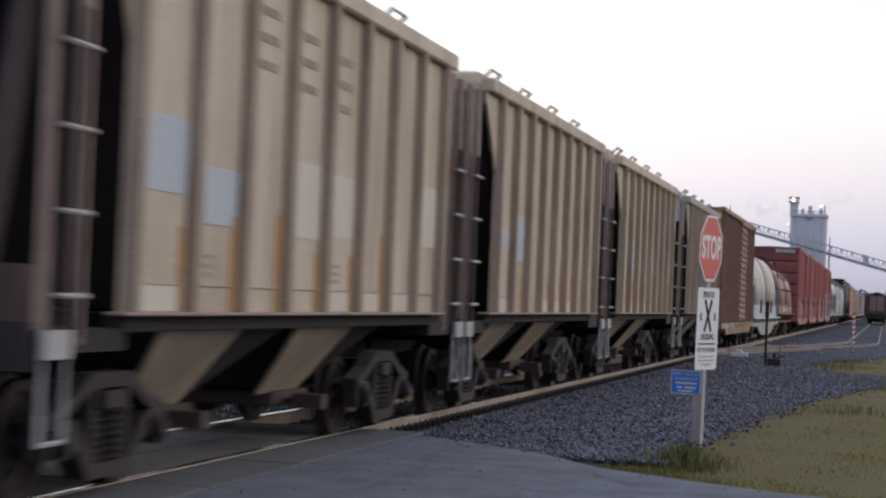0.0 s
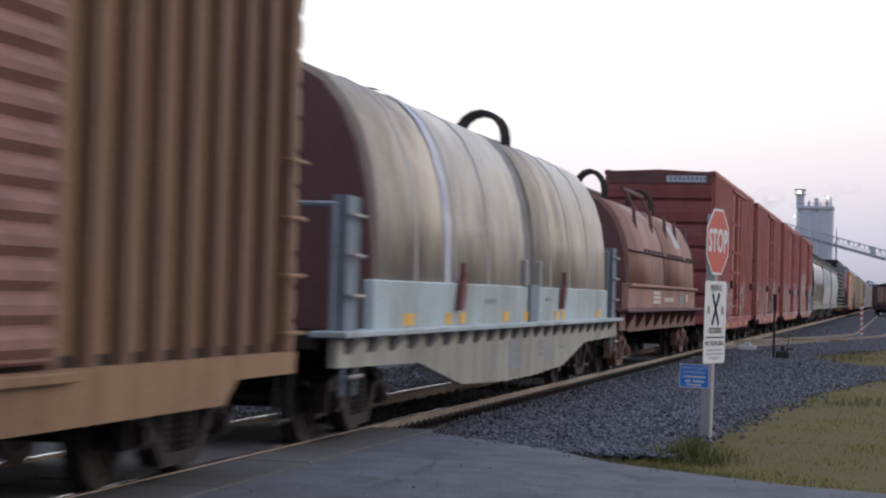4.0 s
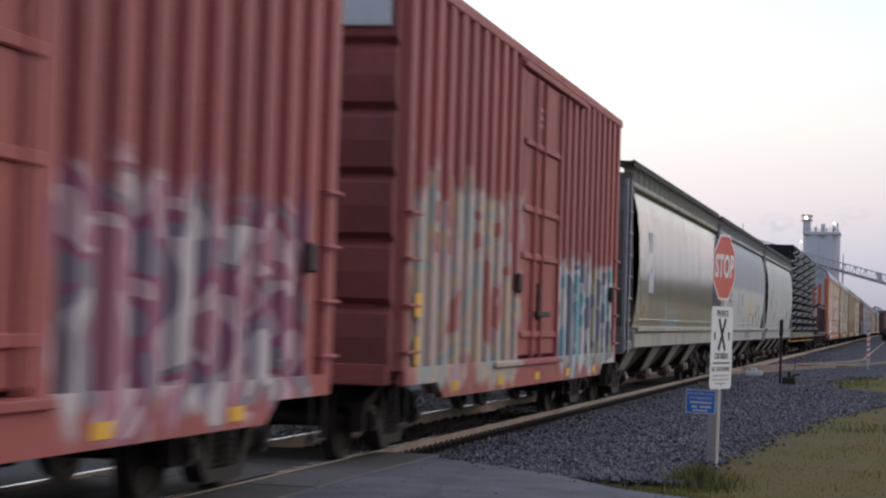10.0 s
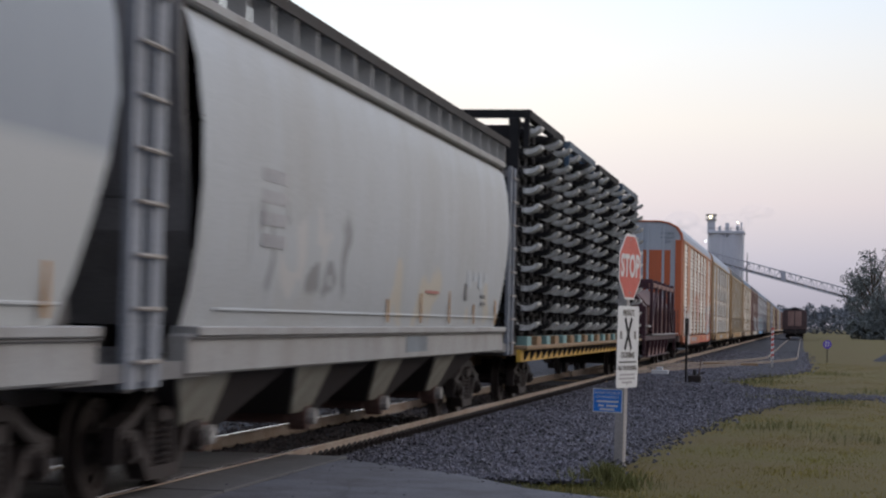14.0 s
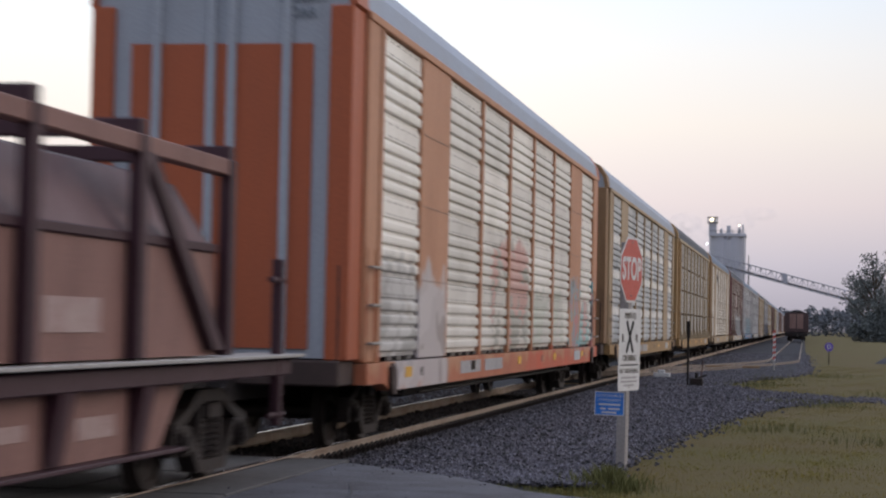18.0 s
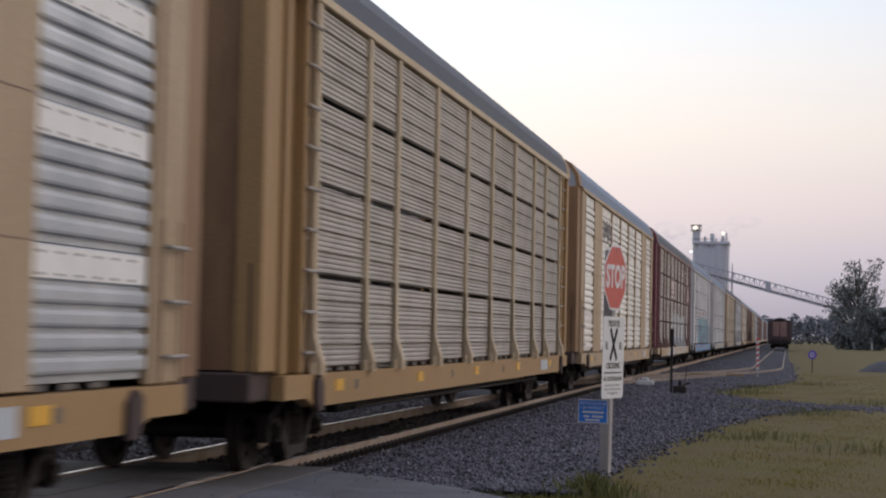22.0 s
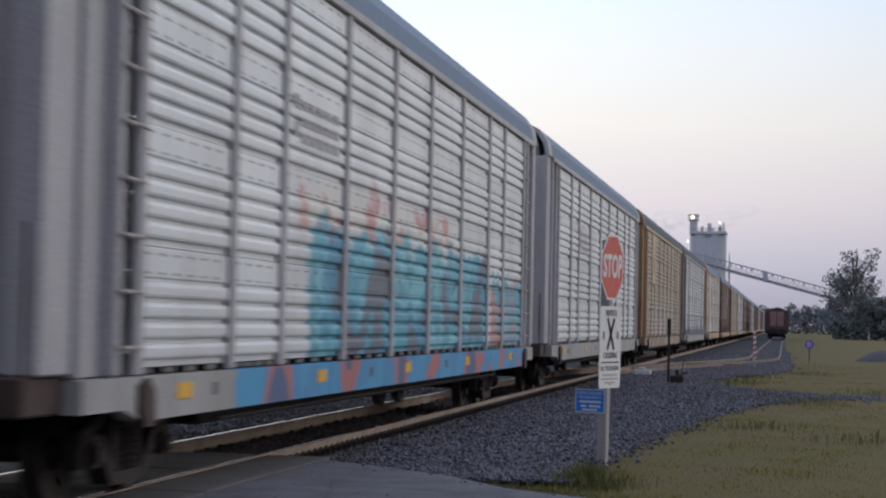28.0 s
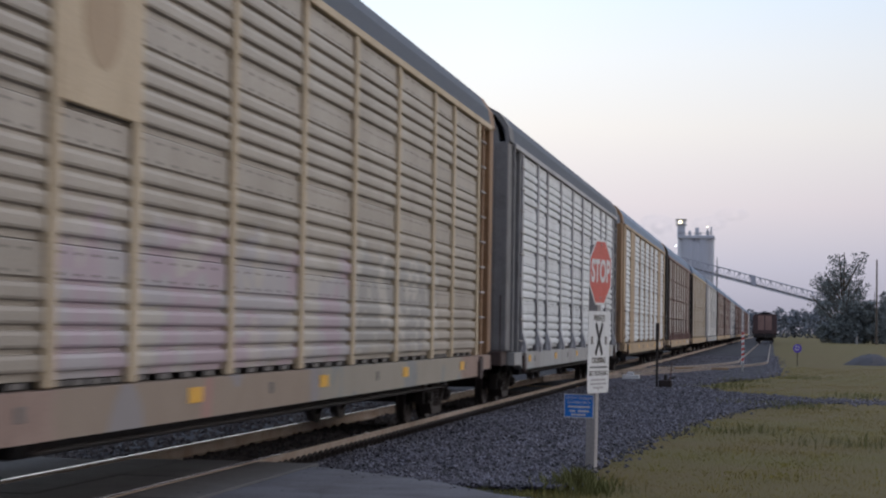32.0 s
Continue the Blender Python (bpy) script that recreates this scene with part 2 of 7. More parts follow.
    "coilmauve": material("dusty_mauve_hood", (0.135, 0.078, 0.082), 0.6, dirt=(0.08, 0.045, 0.048), amount=0.6, scale=1.6, streak=3),
    "coilwash": material("washed_out_stencil", (0.36, 0.27, 0.25), 0.7, dirt=(0.27, 0.15, 0.14), amount=0.8, scale=4),
    "bracket": material("pale_bracket_steel", (0.62, 0.62, 0.60), 0.4, 0.3, dirt=(0.10, 0.10, 0.10), amount=0.6, scale=6),
    "deckwood": material("worn_deck_wood", (0.27, 0.18, 0.10), 0.8, dirt=(0.13, 0.08, 0.05), amount=0.6, scale=2.5),
    "teal": material("faded_teal_paint", (0.16, 0.28, 0.28), 0.7, dirt=(0.1, 0.13, 0.13), amount=0.5),
    "rackblue": material("dark_blue_paint", (0.03, 0.06, 0.10), 0.6),
    "slot": material("dark_opening", (0.13, 0.12, 0.11), 0.9, bump=0),
    "greypost": material("grey_post_paint", (0.36, 0.35, 0.36), 0.55, dirt=(0.2, 0.19, 0.19), amount=0.5, scale=1.5, streak=3),
    "brownpost": material("red_brown_post_paint", (0.235, 0.145, 0.125), 0.65, dirt=(0.1, 0.05, 0.045), amount=0.5, scale=1.5, streak=3),
    "sandpost": material("sand_post_paint", (0.48, 0.38, 0.25), 0.6, dirt=(0.3, 0.22, 0.13), amount=0.5, scale=1.5, streak=3),
    "whitesill": material("dirty_white_sill", (0.31, 0.31, 0.305), 0.6, dirt=(0.19, 0.165, 0.14), amount=0.6, scale=1.4, streak=3),
    "galvwarm": material("dusty_ribbed_screen", (0.38, 0.35, 0.315), 0.5, 0.25, dirt=(0.22, 0.195, 0.172), amount=0.6, scale=1.1, streak=0.5, jitter=0.07),
    "doorgrey": material("pale_blue_grey_door", (0.33, 0.36, 0.40), 0.55, dirt=(0.25, 0.26, 0.28), amount=0.5, scale=1.5, streak=4),
    "maroonrack": material("dark_maroon_rack_paint", (0.13, 0.03, 0.04), 0.6, dirt=(0.07, 0.025, 0.03), amount=0.5),
    "galvcool": material("cool_galvanised_panel", (0.63, 0.65, 0.66), 0.45, 0.24, dirt=(0.42, 0.425, 0.43), amount=0.5, scale=1.1, streak=3, jitter=0.07),
    # asphalt darkened by hand for the shade under and behind the train
    "asphalt_dark": material("shade_darkened_asphalt", (0.045, 0.043, 0.045), 0.9, dirt=(0.028, 0.026, 0.026), amount=0.6, scale=0.7, fine=60, bump=0.4, spec=0.2),
    # far conveyor steel, its veil of haze painted in as pale blue-grey
    "hazesteel": material("hazy_grey_steel", (0.36, 0.37, 0.43), 0.8, dirt=(0.28, 0.29, 0.34), amount=0.4),
    "hoppost": material("blue_grey_corner_post", (0.22, 0.235, 0.265), 0.6, dirt=(0.12, 0.12, 0.13), amount=0.5, scale=2, streak=3),
    "wood_tie": material("tie_wood", (0.085, 0.065, 0.05), 0.9, dirt=(0.04, 0.03, 0.03), amount=0.6, scale=3),
    "stone": material("crushed_stone", (0.080, 0.076, 0.096), 0.75, dirt=(0.05, 0.047, 0.05), amount=0.6, scale=1.3, fine=14, bump=0.3, spec=0.5, island=0.8),
    "blade": material("grass_blades", (0.21, 0.18, 0.048), 0.9, dirt=(0.26, 0.18, 0.085), amount=0.95, scale=0.22, fine=6, bump=0, spec=0.1, island=0.22),
    "weed": material("green_weed", (0.115, 0.12, 0.042), 0.8, dirt=(0.14, 0.115, 0.05), amount=0.6, scale=5, fine=8, bump=0, spec=0.2),
    # rib colour: grime plus the ribs' own shade, darker than the panels
    "beigedark": material("grimy_shaded_ribs", (0.34, 0.26, 0.19), 0.7, dirt=(0.16, 0.105, 0.075), amount=0.8, scale=2, streak=4),
    "oldbeige": material("grey_beige_paint", (0.31, 0.285, 0.235), 0.6, dirt=(0.20, 0.16, 0.12), amount=0.6, scale=1.3, streak=5, jitter=0.08),
    "darkstone": material("dark_brown_stone", (0.040, 0.031, 0.030), 0.85, dirt=(0.025, 0.02, 0.02), amount=0.6, scale=1.3, fine=14, bump=0.3, island=0.6),
    "sillbrown": material("dusty_brown_sill", (0.27, 0.19, 0.15), 0.7, dirt=(0.15, 0.09, 0.07), amount=0.6, scale=2),
    "repaint_blue": material("faded_blue_repaint", (0.36, 0.39, 0.42), 0.6, dirt=(0.40, 0.37, 0.32), amount=0.5, scale=2),
    "repaint_pale": material("pale_cream_repaint", (0.50, 0.45, 0.37), 0.6, dirt=(0.40, 0.34, 0.26), amount=0.5, scale=2, streak=3),
    "rustrun": material("orange_rust_run", (0.40, 0.21, 0.06), 0.8, dirt=(0.30, 0.18, 0.09), amount=0.6, scale=3, streak=3),
    # haze over the far woods is put into this base colour
    "hazewood": material("hazy_far_leaves", (0.125, 0.138, 0.158), 0.95, dirt=(0.11, 0.125, 0.145), amount=0.5, scale=0.2, island=0.08),
    "purple": material("purple_sign", (0.11, 0.06, 0.42), 0.5),
    "farbrown": material("far_brown_paint", (0.075, 0.045, 0.045), 0.7, dirt=(0.05, 0.035, 0.035), amount=0.6, scale=1.2),
    "gravelpile": material("dark_gravel", (0.06, 0.06, 0.07), 0.95, fine=12, bump=0.9),
}


def sprayed(base, name, patches):
    """A copy of a paint with sprayed blocks of colour: y0, y1, z0, z1 on the car's side and the colours in them."""
    m = base.copy()
    m.name = name
    n, l = m.node_tree.nodes, m.node_tree.links
    b = n["Principled BSDF"]
    colour = b.inputs["Base Color"].links[0].from_socket
    tc, sep = n.new("ShaderNodeTexCoord"), n.new("ShaderNodeSeparateXYZ")
    edge, off = n.new("ShaderNodeTexNoise"), n.new("ShaderNodeVectorMath")
    edge.inputs["Scale"].default_value, edge.inputs["Detail"].default_value = 1.6, 3
    l.new(tc.outputs["Object"], edge.inputs["Vector"])
    mul = n.new("ShaderNodeVectorMath")
    mul.operation = "MULTIPLY_ADD"
    mul.inputs[1].default_value, mul.inputs[2].default_value = (0, 1.1, 1.1), (0, -0.55, -0.55)
    l.new(edge.outputs["Color"], mul.inputs[0])
    l.new(tc.outputs["Object"], off.inputs[0])
    l.new(mul.outputs[0], off.inputs[1])
    l.new(off.outputs[0], sep.inputs[0])

    crisp = n.new("ShaderNodeSeparateXYZ")
    l.new(tc.outputs["Object"], crisp.inputs[0])

    def window(sock, lo, hi, soft=0.08):
        out = None
        for a, c in ((lo, 1), (hi, -1)):
            r = n.new("ShaderNodeMapRange")
            r.inputs[1].default_value, r.inputs[2].default_value = (a - soft, a + soft) if c > 0 else (a + soft, a - soft)
            l.new(sock, r.inputs[0])
            if out is None:
                out = r.outputs[0]
            else:
                k = n.new("ShaderNodeMath")
                k.operation = "MULTIPLY"
                l.new(out, k.inputs[0])
                l.new(r.outputs[0], k.inputs[1])
                out = k.outputs[0]
        return out

    for q, (y0, y1, z0, z1, cols, scale, strength) in enumerate(patches):
        no, ramp2, mix = n.new("ShaderNodeTexNoise"), n.new("ShaderNodeValToRGB"), n.new("ShaderNodeMixRGB")
        no.inputs["Scale"].default_value, no.inputs["Detail"].default_value, no.inputs["Distortion"].default_value = scale, 1.0, 0.8
        l.new(tc.outputs["Object"], no.inputs["Vector"])
        l.new(no.outputs["Fac"], ramp2.inputs[0])
        cr = ramp2.color_ramp
        cr.interpolation = "CONSTANT"
        cr.elements[0].color, cr.elements[1].color = (*cols[0], 1), (*cols[-1], 1)
        cr.elements[1].position = 0.62
        for i, c in enumerate(cols[1:-1]):
            cr.elements.new(0.40 + 0.22 * i / max(1, len(cols) - 2)).color = (*c, 1)
        axes = (crisp if scale < 0.45 else sep).outputs
        w1, w2 = window(axes["Y"], y0, y1), window(axes["Z"], z0, z1)
        k = n.new("ShaderNodeMath")
        k.operation = "MULTIPLY"
        l.new(w1, k.inputs[0])
        l.new(w2, k.inputs[1])
        k2 = n.new("ShaderNodeMath")
        k2.operation = "MULTIPLY"
        k2.inputs[1].default_value = strength
        l.new(k.outputs[0], k2.inputs[0])
        l.new(k2.outputs[0], mix.inputs[0])
        l.new(colour, mix.inputs[1])
        l.new(ramp2.outputs[0], mix.inputs[2])
        colour = mix.outputs[0]
    l.new(colour, b.inputs["Base Color"])
    return m


CYAN, PINK, BLUE, LILAC = (0.06, 0.31, 0.42), (0.45, 0.15, 0.14), (0.05, 0.22, 0.42), (0.42, 0.32, 0.40)


# ---- mesh building ----
class Shape:
    """Collects faces for one mesh."""

    def __init__(self):
        self.v, self.f = [], []

    def add(self, verts, faces):
        k = len(self.v)
        self.v += [tuple(p) for p in verts]
        self.f += [tuple(i + k for i in q) for q in faces]
        return self

    def box(self, x0, x1, y0, y1, z0, z1):
        return self.add([(x, y, z) for z in (z0, z1) for y in (y0, y1) for x in (x0, x1)],
                        [(0, 2, 3, 1), (4, 5, 7, 6), (0, 1, 5, 4), (2, 6, 7, 3), (0, 4, 6, 2), (1, 3, 7, 5)])

    def cbox(self, x0, x1, y0, y1, z0, z1, c=0.01):
        """A box with chamfered edges."""
        v, idx = [], {}
        for ix, iy, iz in ((a, b, d) for a in (0, 1) for b in (0, 1) for d in (0, 1)):
            p, s = (x0, x1)[ix], (y0, y1)[iy]
            q = (z0, z1)[iz]
            dx, dy, dz = c * (1 - 2 * ix), c * (1 - 2 * iy), c * (1 - 2 * iz)
            for ax, pt in enumerate(((p, s + dy, q + dz), (p + dx, s, q + dz), (p + dx, s + dy, q))):
                idx[ix, iy, iz, ax] = len(v)
                v.append(pt)
        g = lambda *k: idx[k]
        f = []
        for s in (0, 1):
            f += [[g(s, 0, 0, 0), g(s, 1, 0, 0), g(s, 1, 1, 0), g(s, 0, 1, 0)], [g(0, s, 0, 1), g(1, s, 0, 1), g(1, s, 1, 1), g(0, s, 1, 1)], [g(0, 0, s, 2), g(1, 0, s, 2), g(1, 1, s, 2), g(0, 1, s, 2)]]
        for a in (0, 1):
            for b in (0, 1):
                f += [[g(a, b, 0, 0), g(a, b, 0, 1), g(a, b, 1, 1), g(a, b, 1, 0)], [g(a, 0, b, 0), g(a, 0, b, 2), g(a, 1, b, 2), g(a, 1, b, 0)], [g(0, a, b, 1), g(0, a, b, 2), g(1, a, b, 2), g(1, a, b, 1)]]
                for d in (0, 1):
                    f.append([g(a, b, d, 0), g(a, b, d, 1), g(a, b, d, 2)])
        return self.add(v, f)

    def prism(self, prof, y0, y1, axis="y"):
        """A closed outline of (x, z) drawn out along y (or of (y, z) along x)."""
        n = len(prof)
        pts = [(a, y, b) if axis == "y" else (y, a, b) if axis == "x" else (a, b, y) for y in (y0, y1) for a, b in prof]
        return self.add(pts, [tuple(range(n)), tuple(range(2 * n - 1, n - 1, -1))] + [(i, i + n, (i + 1) % n + n, (i + 1) % n) for i in range(n)])

    def tube(self, p, q, r, n=8, r2=None):
        p, q = Vector(p), Vector(q)
        d = (q - p).normalized()
        a = d.orthogonal().normalized()
        b = d.cross(a)
        r2 = r if r2 is None else r2
        ring = [(math.cos(2 * math.pi * i / n), math.sin(2 * math.pi * i / n)) for i in range(n)]
        v = [p + (a * c + b * s) * r for c, s in ring] + [q + (a * c + b * s) * r2 for c, s in ring]
        return self.add(v, [tuple(range(n - 1, -1, -1)), tuple(range(n, 2 * n))] + [(i, (i + 1) % n, (i + 1) % n + n, i + n) for i in range(n)])

    def pipe(self, pts, r, n=6):
        """One bent tube through the points."""
        pts = [Vector(p) for p in pts]
        rings, a = [], None
        for i, p in enumerate(pts):
            d0 = (p - pts[i - 1]).normalized() if i else (pts[1] - p).normalized()
            d1 = (pts[i + 1] - p).normalized() if i + 1 < len(pts) else d0
            d = (d0 + d1).normalized() if (d0 + d1).length > 0.1 else d0
            a = d.orthogonal().normalized() if a is None else (a - d * a.dot(d)).normalized()
            b = d.cross(a)
            k = 1.0 / max(0.5, d.dot(d0))
            rings.append([p + (a * math.cos(2 * math.pi * j / n) + b * math.sin(2 * math.pi * j / n)) * r * k for j in range(n)])
        return self.loft(rings)

    def loft(self, rings, closed=True, caps=True):
        n = len(rings[0])
        faces = []
        for k in range(len(rings) - 1):
            for i in range(n if closed else n - 1):
                j = (i + 1) % n
                faces.append((k * n + i, k * n + j, (k + 1) * n + j, (k + 1) * n + i))
        if caps and closed:
            faces += [tuple(range(n - 1, -1, -1)), tuple(range((len(rings) - 1) * n, len(rings) * n))]
        return self.add([p for r in rings for p in r], faces)

    def turned(self, m):
        self.v = [tuple(m @ Vector(p)) for p in self.v]
        return self

    def mesh(self, name, smooth=False):
        me = bpy.data.meshes.new(name)
        me.from_pydata(self.v, [], self.f)
        bm = bmesh.new()
        bm.from_mesh(me)
        bmesh.ops.recalc_face_normals(bm, faces=bm.faces)
        bm.to_mesh(me)
        bm.free()
        if smooth:
            me.polygons.foreach_set("use_smooth", [True] * len(me.polygons))
        return me


MESHES = {}


def part(name, shape, mat, parent=None, label="", at=None, key=None, smooth=False):
    """One mesh object under a thing or a part. With a key the mesh is shared by all parts of that key."""
    if key and key in MESHES:
        me = MESHES[key]
    else:
        me = (shape() if callable(shape) else shape).mesh(name, smooth)
        me.materials.append(mat)
        if key:
            MESHES[key] = me
    ob = new(name, me)
    if me.materials[0] is not mat:
        ob.material_slots[0].link = "OBJECT"
        ob.material_slots[0].material = mat
    if parent is not None:
        ob.parent = parent
    if at is not None:
        ob.matrix_basis = at if isinstance(at, Matrix) else Matrix.Translation(at)
    if label:
        ob["label"] = label
    return ob


def thing(name, label, category, m=None, group=""):
    ob = new(name)
    ob.empty_display_size = 0.2
    if m is not None:
        ob.matrix_basis = m
    return tagged(ob, label, category, group)


def setting(name, shape, mat, label="", category=""):
    return tagged(part(name, shape, mat), label, category, kind="structure")


def lettering(text, size, mat, parent, m, name="lettering", bold=0.0, squeeze=1.0):
    cu = bpy.data.curves.new("text", "FONT")
    cu.body, cu.size, cu.align_x, cu.align_y, cu.extrude, cu.offset, cu.space_character = text, size, "CENTER", "CENTER", 0.0012, bold, 1.05
    tmp = bpy.data.objects.new("text", cu)
    scene.collection.objects.link(tmp)
    me = bpy.data.meshes.new_from_object(tmp.evaluated_get(bpy.context.evaluated_depsgraph_get()))
    bpy.data.objects.remove(tmp)
    me.transform(Matrix.Diagonal((squeeze, 1, 1, 1)))
    me.materials.clear()
    me.materials.append(mat)
    ob = new(name, me)
    ob.parent, ob.matrix_basis = parent, m
    return ob


# ---- ground, road and track ----
TRACK_X = -6.424
NEAR_X, FAR_X = -5.674, -7.174


def raw_mesh(name, verts, faces, mat, smooth=False):
    me = bpy.data.meshes.new(name)
    me.from_pydata(verts, [], faces)
    me.materials.append(mat)
    if smooth:
        me.polygons.foreach_set("use_smooth", [True] * len(me.polygons))
    return new(name, me)


def edge_x(y):
    """Where the crushed stone gives way to grass."""
    ys_ = (18, 20, 24, 30, 36, 42, 46, 50, 53, 58, 64, 70, 76, 85, 100, 150, 1600)
    xs_ = (-2.7, -2.5, -2.3, -1.95, -1.5, -0.7, 0.5, 0.4, -1.5, -2.5, -2.0, -0.7, 0.1, 0.2, 0.15, 0.15, 0.2)
    return float(np.interp(y, ys_, xs_))


def road_edge(x):
    """The far edge of the road."""
    return float(np.interp(x, (-40, -9, -7.6, -5.2, -4.6, -3.5, -2.3, -0.75, 1.5, 6, 40), (22.5, 22.0, 21.6, 21.6, 21.2, 20.0, 18.7, 17.4, 16.6, 16.0, 14.0)))


g = Shape()
xs = [-2500, -600, -200, -80, -40, -20, -14, -10.5, -8.5, -3.5, -2, -1, 0, 1, 2, 3.5, 5, 8, 12, 20, 40, 90, 200, 600, 2500]
ys = [-2500, -300, -60, -20, 0, 8, 12, 15, 18, 20, 22, 24, 27, 30, 34, 38, 43, 48, 54, 60, 68, 78, 90, 110, 140, 180, 240, 320, 450, 700, 1200, 2600]
g.add([(x, y, (-0.15 if x > -3 else -0.27) + (0.012 * noise.noise((x * 0.35, y * 0.25, 0)) if abs(x) < 60 and x > -3 else 0)) for y in ys for x in xs],
      [(j * len(xs) + i, j * len(xs) + i + 1, (j + 1) * len(xs) + i + 1, (j + 1) * len(xs) + i) for j in range(len(ys) - 1) for i in range(len(xs) - 1)])
ground = setting("ground", g, M["grass"], "flat ground of short dry yellow-green grass", "ground")

b = Shape()
yb = [-80, -40, -20, -10, -6, 0, 8, 14] + [17 + 0.3 * i for i in range(150)] + [62 + 3 * i for i in range(20)] + [130, 160, 220, 320, 500, 900, 1600]
rows = []
for y in yb:
    e = edge_x(y) + 0.3 * noise.noise((y * 0.8, 3.3, 0)) + 0.15 * noise.noise((y * 2.6, 8.1, 0))
    rows.append([(-13, y, -0.33), (-11.5, y, -0.20), (-9.2, y, -0.155), (-5.2, y, -0.165), (-4.6, y, -0.15 + 0.03 * noise.noise((y, 1, 0))), (-3.6, y, -0.13 + 0.04 * noise.noise((y * 0.6, 2, 0))), (e - 0.9, y, -0.105), (e - 0.2, y, -0.125), (e + 0.35, y, -0.19), (e + 0.8, y, -0.32)])
b.loft(rows, closed=False)
setting("ballast", b, M["ballast"], "bed of dark blue-grey crushed stone beside the track", "ballast")
xr = [-40, -20, -12, -9, -7.6, -7.28]
xr2 = [-4.92, -4.4, -3.8, -3.2, -2.6, -2, -1.4, -0.8, 0, 1, 2, 4, 7, 12, 20, 40]
for part_x in (xr, xr2):
    rings = []
    for x in part_x:
        e = road_edge(x) + 0.12 * noise.noise((x * 1.7, 0.5, 0))
        rings.append([(x, -5.0, -0.35), (x, -4.7, -0.06), (x, 3.0, -0.03), (x, e - 0.5, -0.025 if x < -3 else -0.05), (x, e - 0.05, -0.04 if x < -3 else -0.07), (x, e + 0.06, -0.35)])
    if part_x is xr:
        setting("road_beyond", Shape().loft(rings, closed=False), M["asphalt_dark"], "dark asphalt road behind the track, shade in its colour", "road")
    else:
        setting("road", Shape().loft(rings, closed=False), M["asphalt"], "worn grey asphalt road leading to the railway crossing", "road")


r6 = random.Random(12)
cracks = Shape()
for c in range(16):
    x, y, a = r6.uniform(-4.7, 1.0), r6.uniform(13.5, 18.6), r6.choice((0.2, 1.4, 1.7)) + r6.uniform(-0.3, 0.3)
    left, right = [], []
    for q in range(14):
        if y > road_edge(x) - 0.7 or not -4.8 < x < 3:
            break
        w_ = 0.003 + 0.006 * r6.random()
        z = float(np.interp(y, (3.0, road_edge(x) - 0.5), (-0.03, -0.025 if x < -3 else -0.05))) + 0.006
        left.append((x - w_ * math.sin(a), y + w_ * math.cos(a), z))
        right.append((x + w_ * math.sin(a), y - w_ * math.cos(a), z))
        a += r6.gauss(0, 0.28)
        x, y = x + 0.16 * math.cos(a), y + 0.16 * math.sin(a)
    if len(left) > 3:
        cracks.loft([[p, q] for p, q in zip(left, right)], closed=False)
tagged(part("road_crack", cracks, M["crack"]), "thin dark cracks wandering over the asphalt", "crack", kind="stuff")


def rail_profile(x):
    return [(x - 0.07, -0.175), (x + 0.07, -0.175), (x + 0.07, -0.16), (x + 0.012, -0.14), (x + 0.012, -0.045), (x + 0.036, -0.035), (x + 0.036, -0.004), (x - 0.036, -0.004), (x - 0.036, -0.035), (x - 0.012, -0.045), (x - 0.012, -0.14), (x - 0.07, -0.16)]


def swept(path, prof):
    """An outline of (across, up) carried along a level path of (x, y)."""
    s, rings = Shape(), []
    for i, (x, y) in enumerate(path):
        p, q = path[max(i - 1, 0)], path[min(i + 1, len(path) - 1)]
        d = Vector((q[0] - p[0], q[1] - p[1])).normalized()
        rings.append([(x + d.y * a, y - d.x * a, z) for a, z in prof])
    return s.loft(rings)


main_track = tagged(thing("railway_track", "straight main railway track with rust-brown rails", "railway track"), kind="structure")
for x in (NEAR_X, FAR_X):
    rail = part("rail", Shape().prism(rail_profile(x), -80, 1500), M["rail_side"], main_track)
    part("railhead", Shape().prism([(x - 0.03, -0.004), (x + 0.03, -0.004), (x + 0.024, 0.0), (x - 0.024, 0.0)], -80, 1500), M["rail_top"], rail, "shiny worn top of the rail")
tie_shape = lambda: Shape().cbox(-1.3, 1.3, -0.115, 0.115, -0.33, -0.165, 0.012)
for i in range(180):
    part("tie", tie_shape, M["wood_tie"], main_track, at=pose(TRACK_X, 22.0 + 0.5 * i, 0, 0, 0, 0.6 * math.sin(i * 7.1)), key="tie")

for i in range(60):
    part("tie", tie_shape, M["wood_tie"], main_track, at=(TRACK_X, -6.0 - 0.55 * i, 0), key="tie")


def clip_shape():
    """A sprung steel loop that holds the rail foot down."""
    ring = [(0.06 + 0.025 * math.cos(a), 0.085 * math.sin(a), -0.075 + 0.07 * math.cos(a)) for a in [2 * math.pi * i / 10 for i in range(11)]]
    return Shape().pipe(ring, 0.019, 5).cbox(-0.03, 0.12, -0.09, 0.09, -0.172, -0.15, 0.005)


for i in range(150):
    part("rail_clip", clip_shape, M["iron"], main_track, at=(NEAR_X + 0.09, 21.75 + 0.3 * i, -0.045), key="clip")
# concrete crossing panels between and beside the rails
for i in range(5):
    y0, y1 = 9.6 + 2.4 * i, 9.6 + 2.4 * (i + 1) - 0.025
    for x0, x1 in ((FAR_X + 0.11, NEAR_X - 0.11), (NEAR_X + 0.075, -4.93), (-7.27, FAR_X - 0.075)):
        for c in range(2 if x1 - x0 > 1 else 1):
            w = (x1 - x0) / (2 if x1 - x0 > 1 else 1)
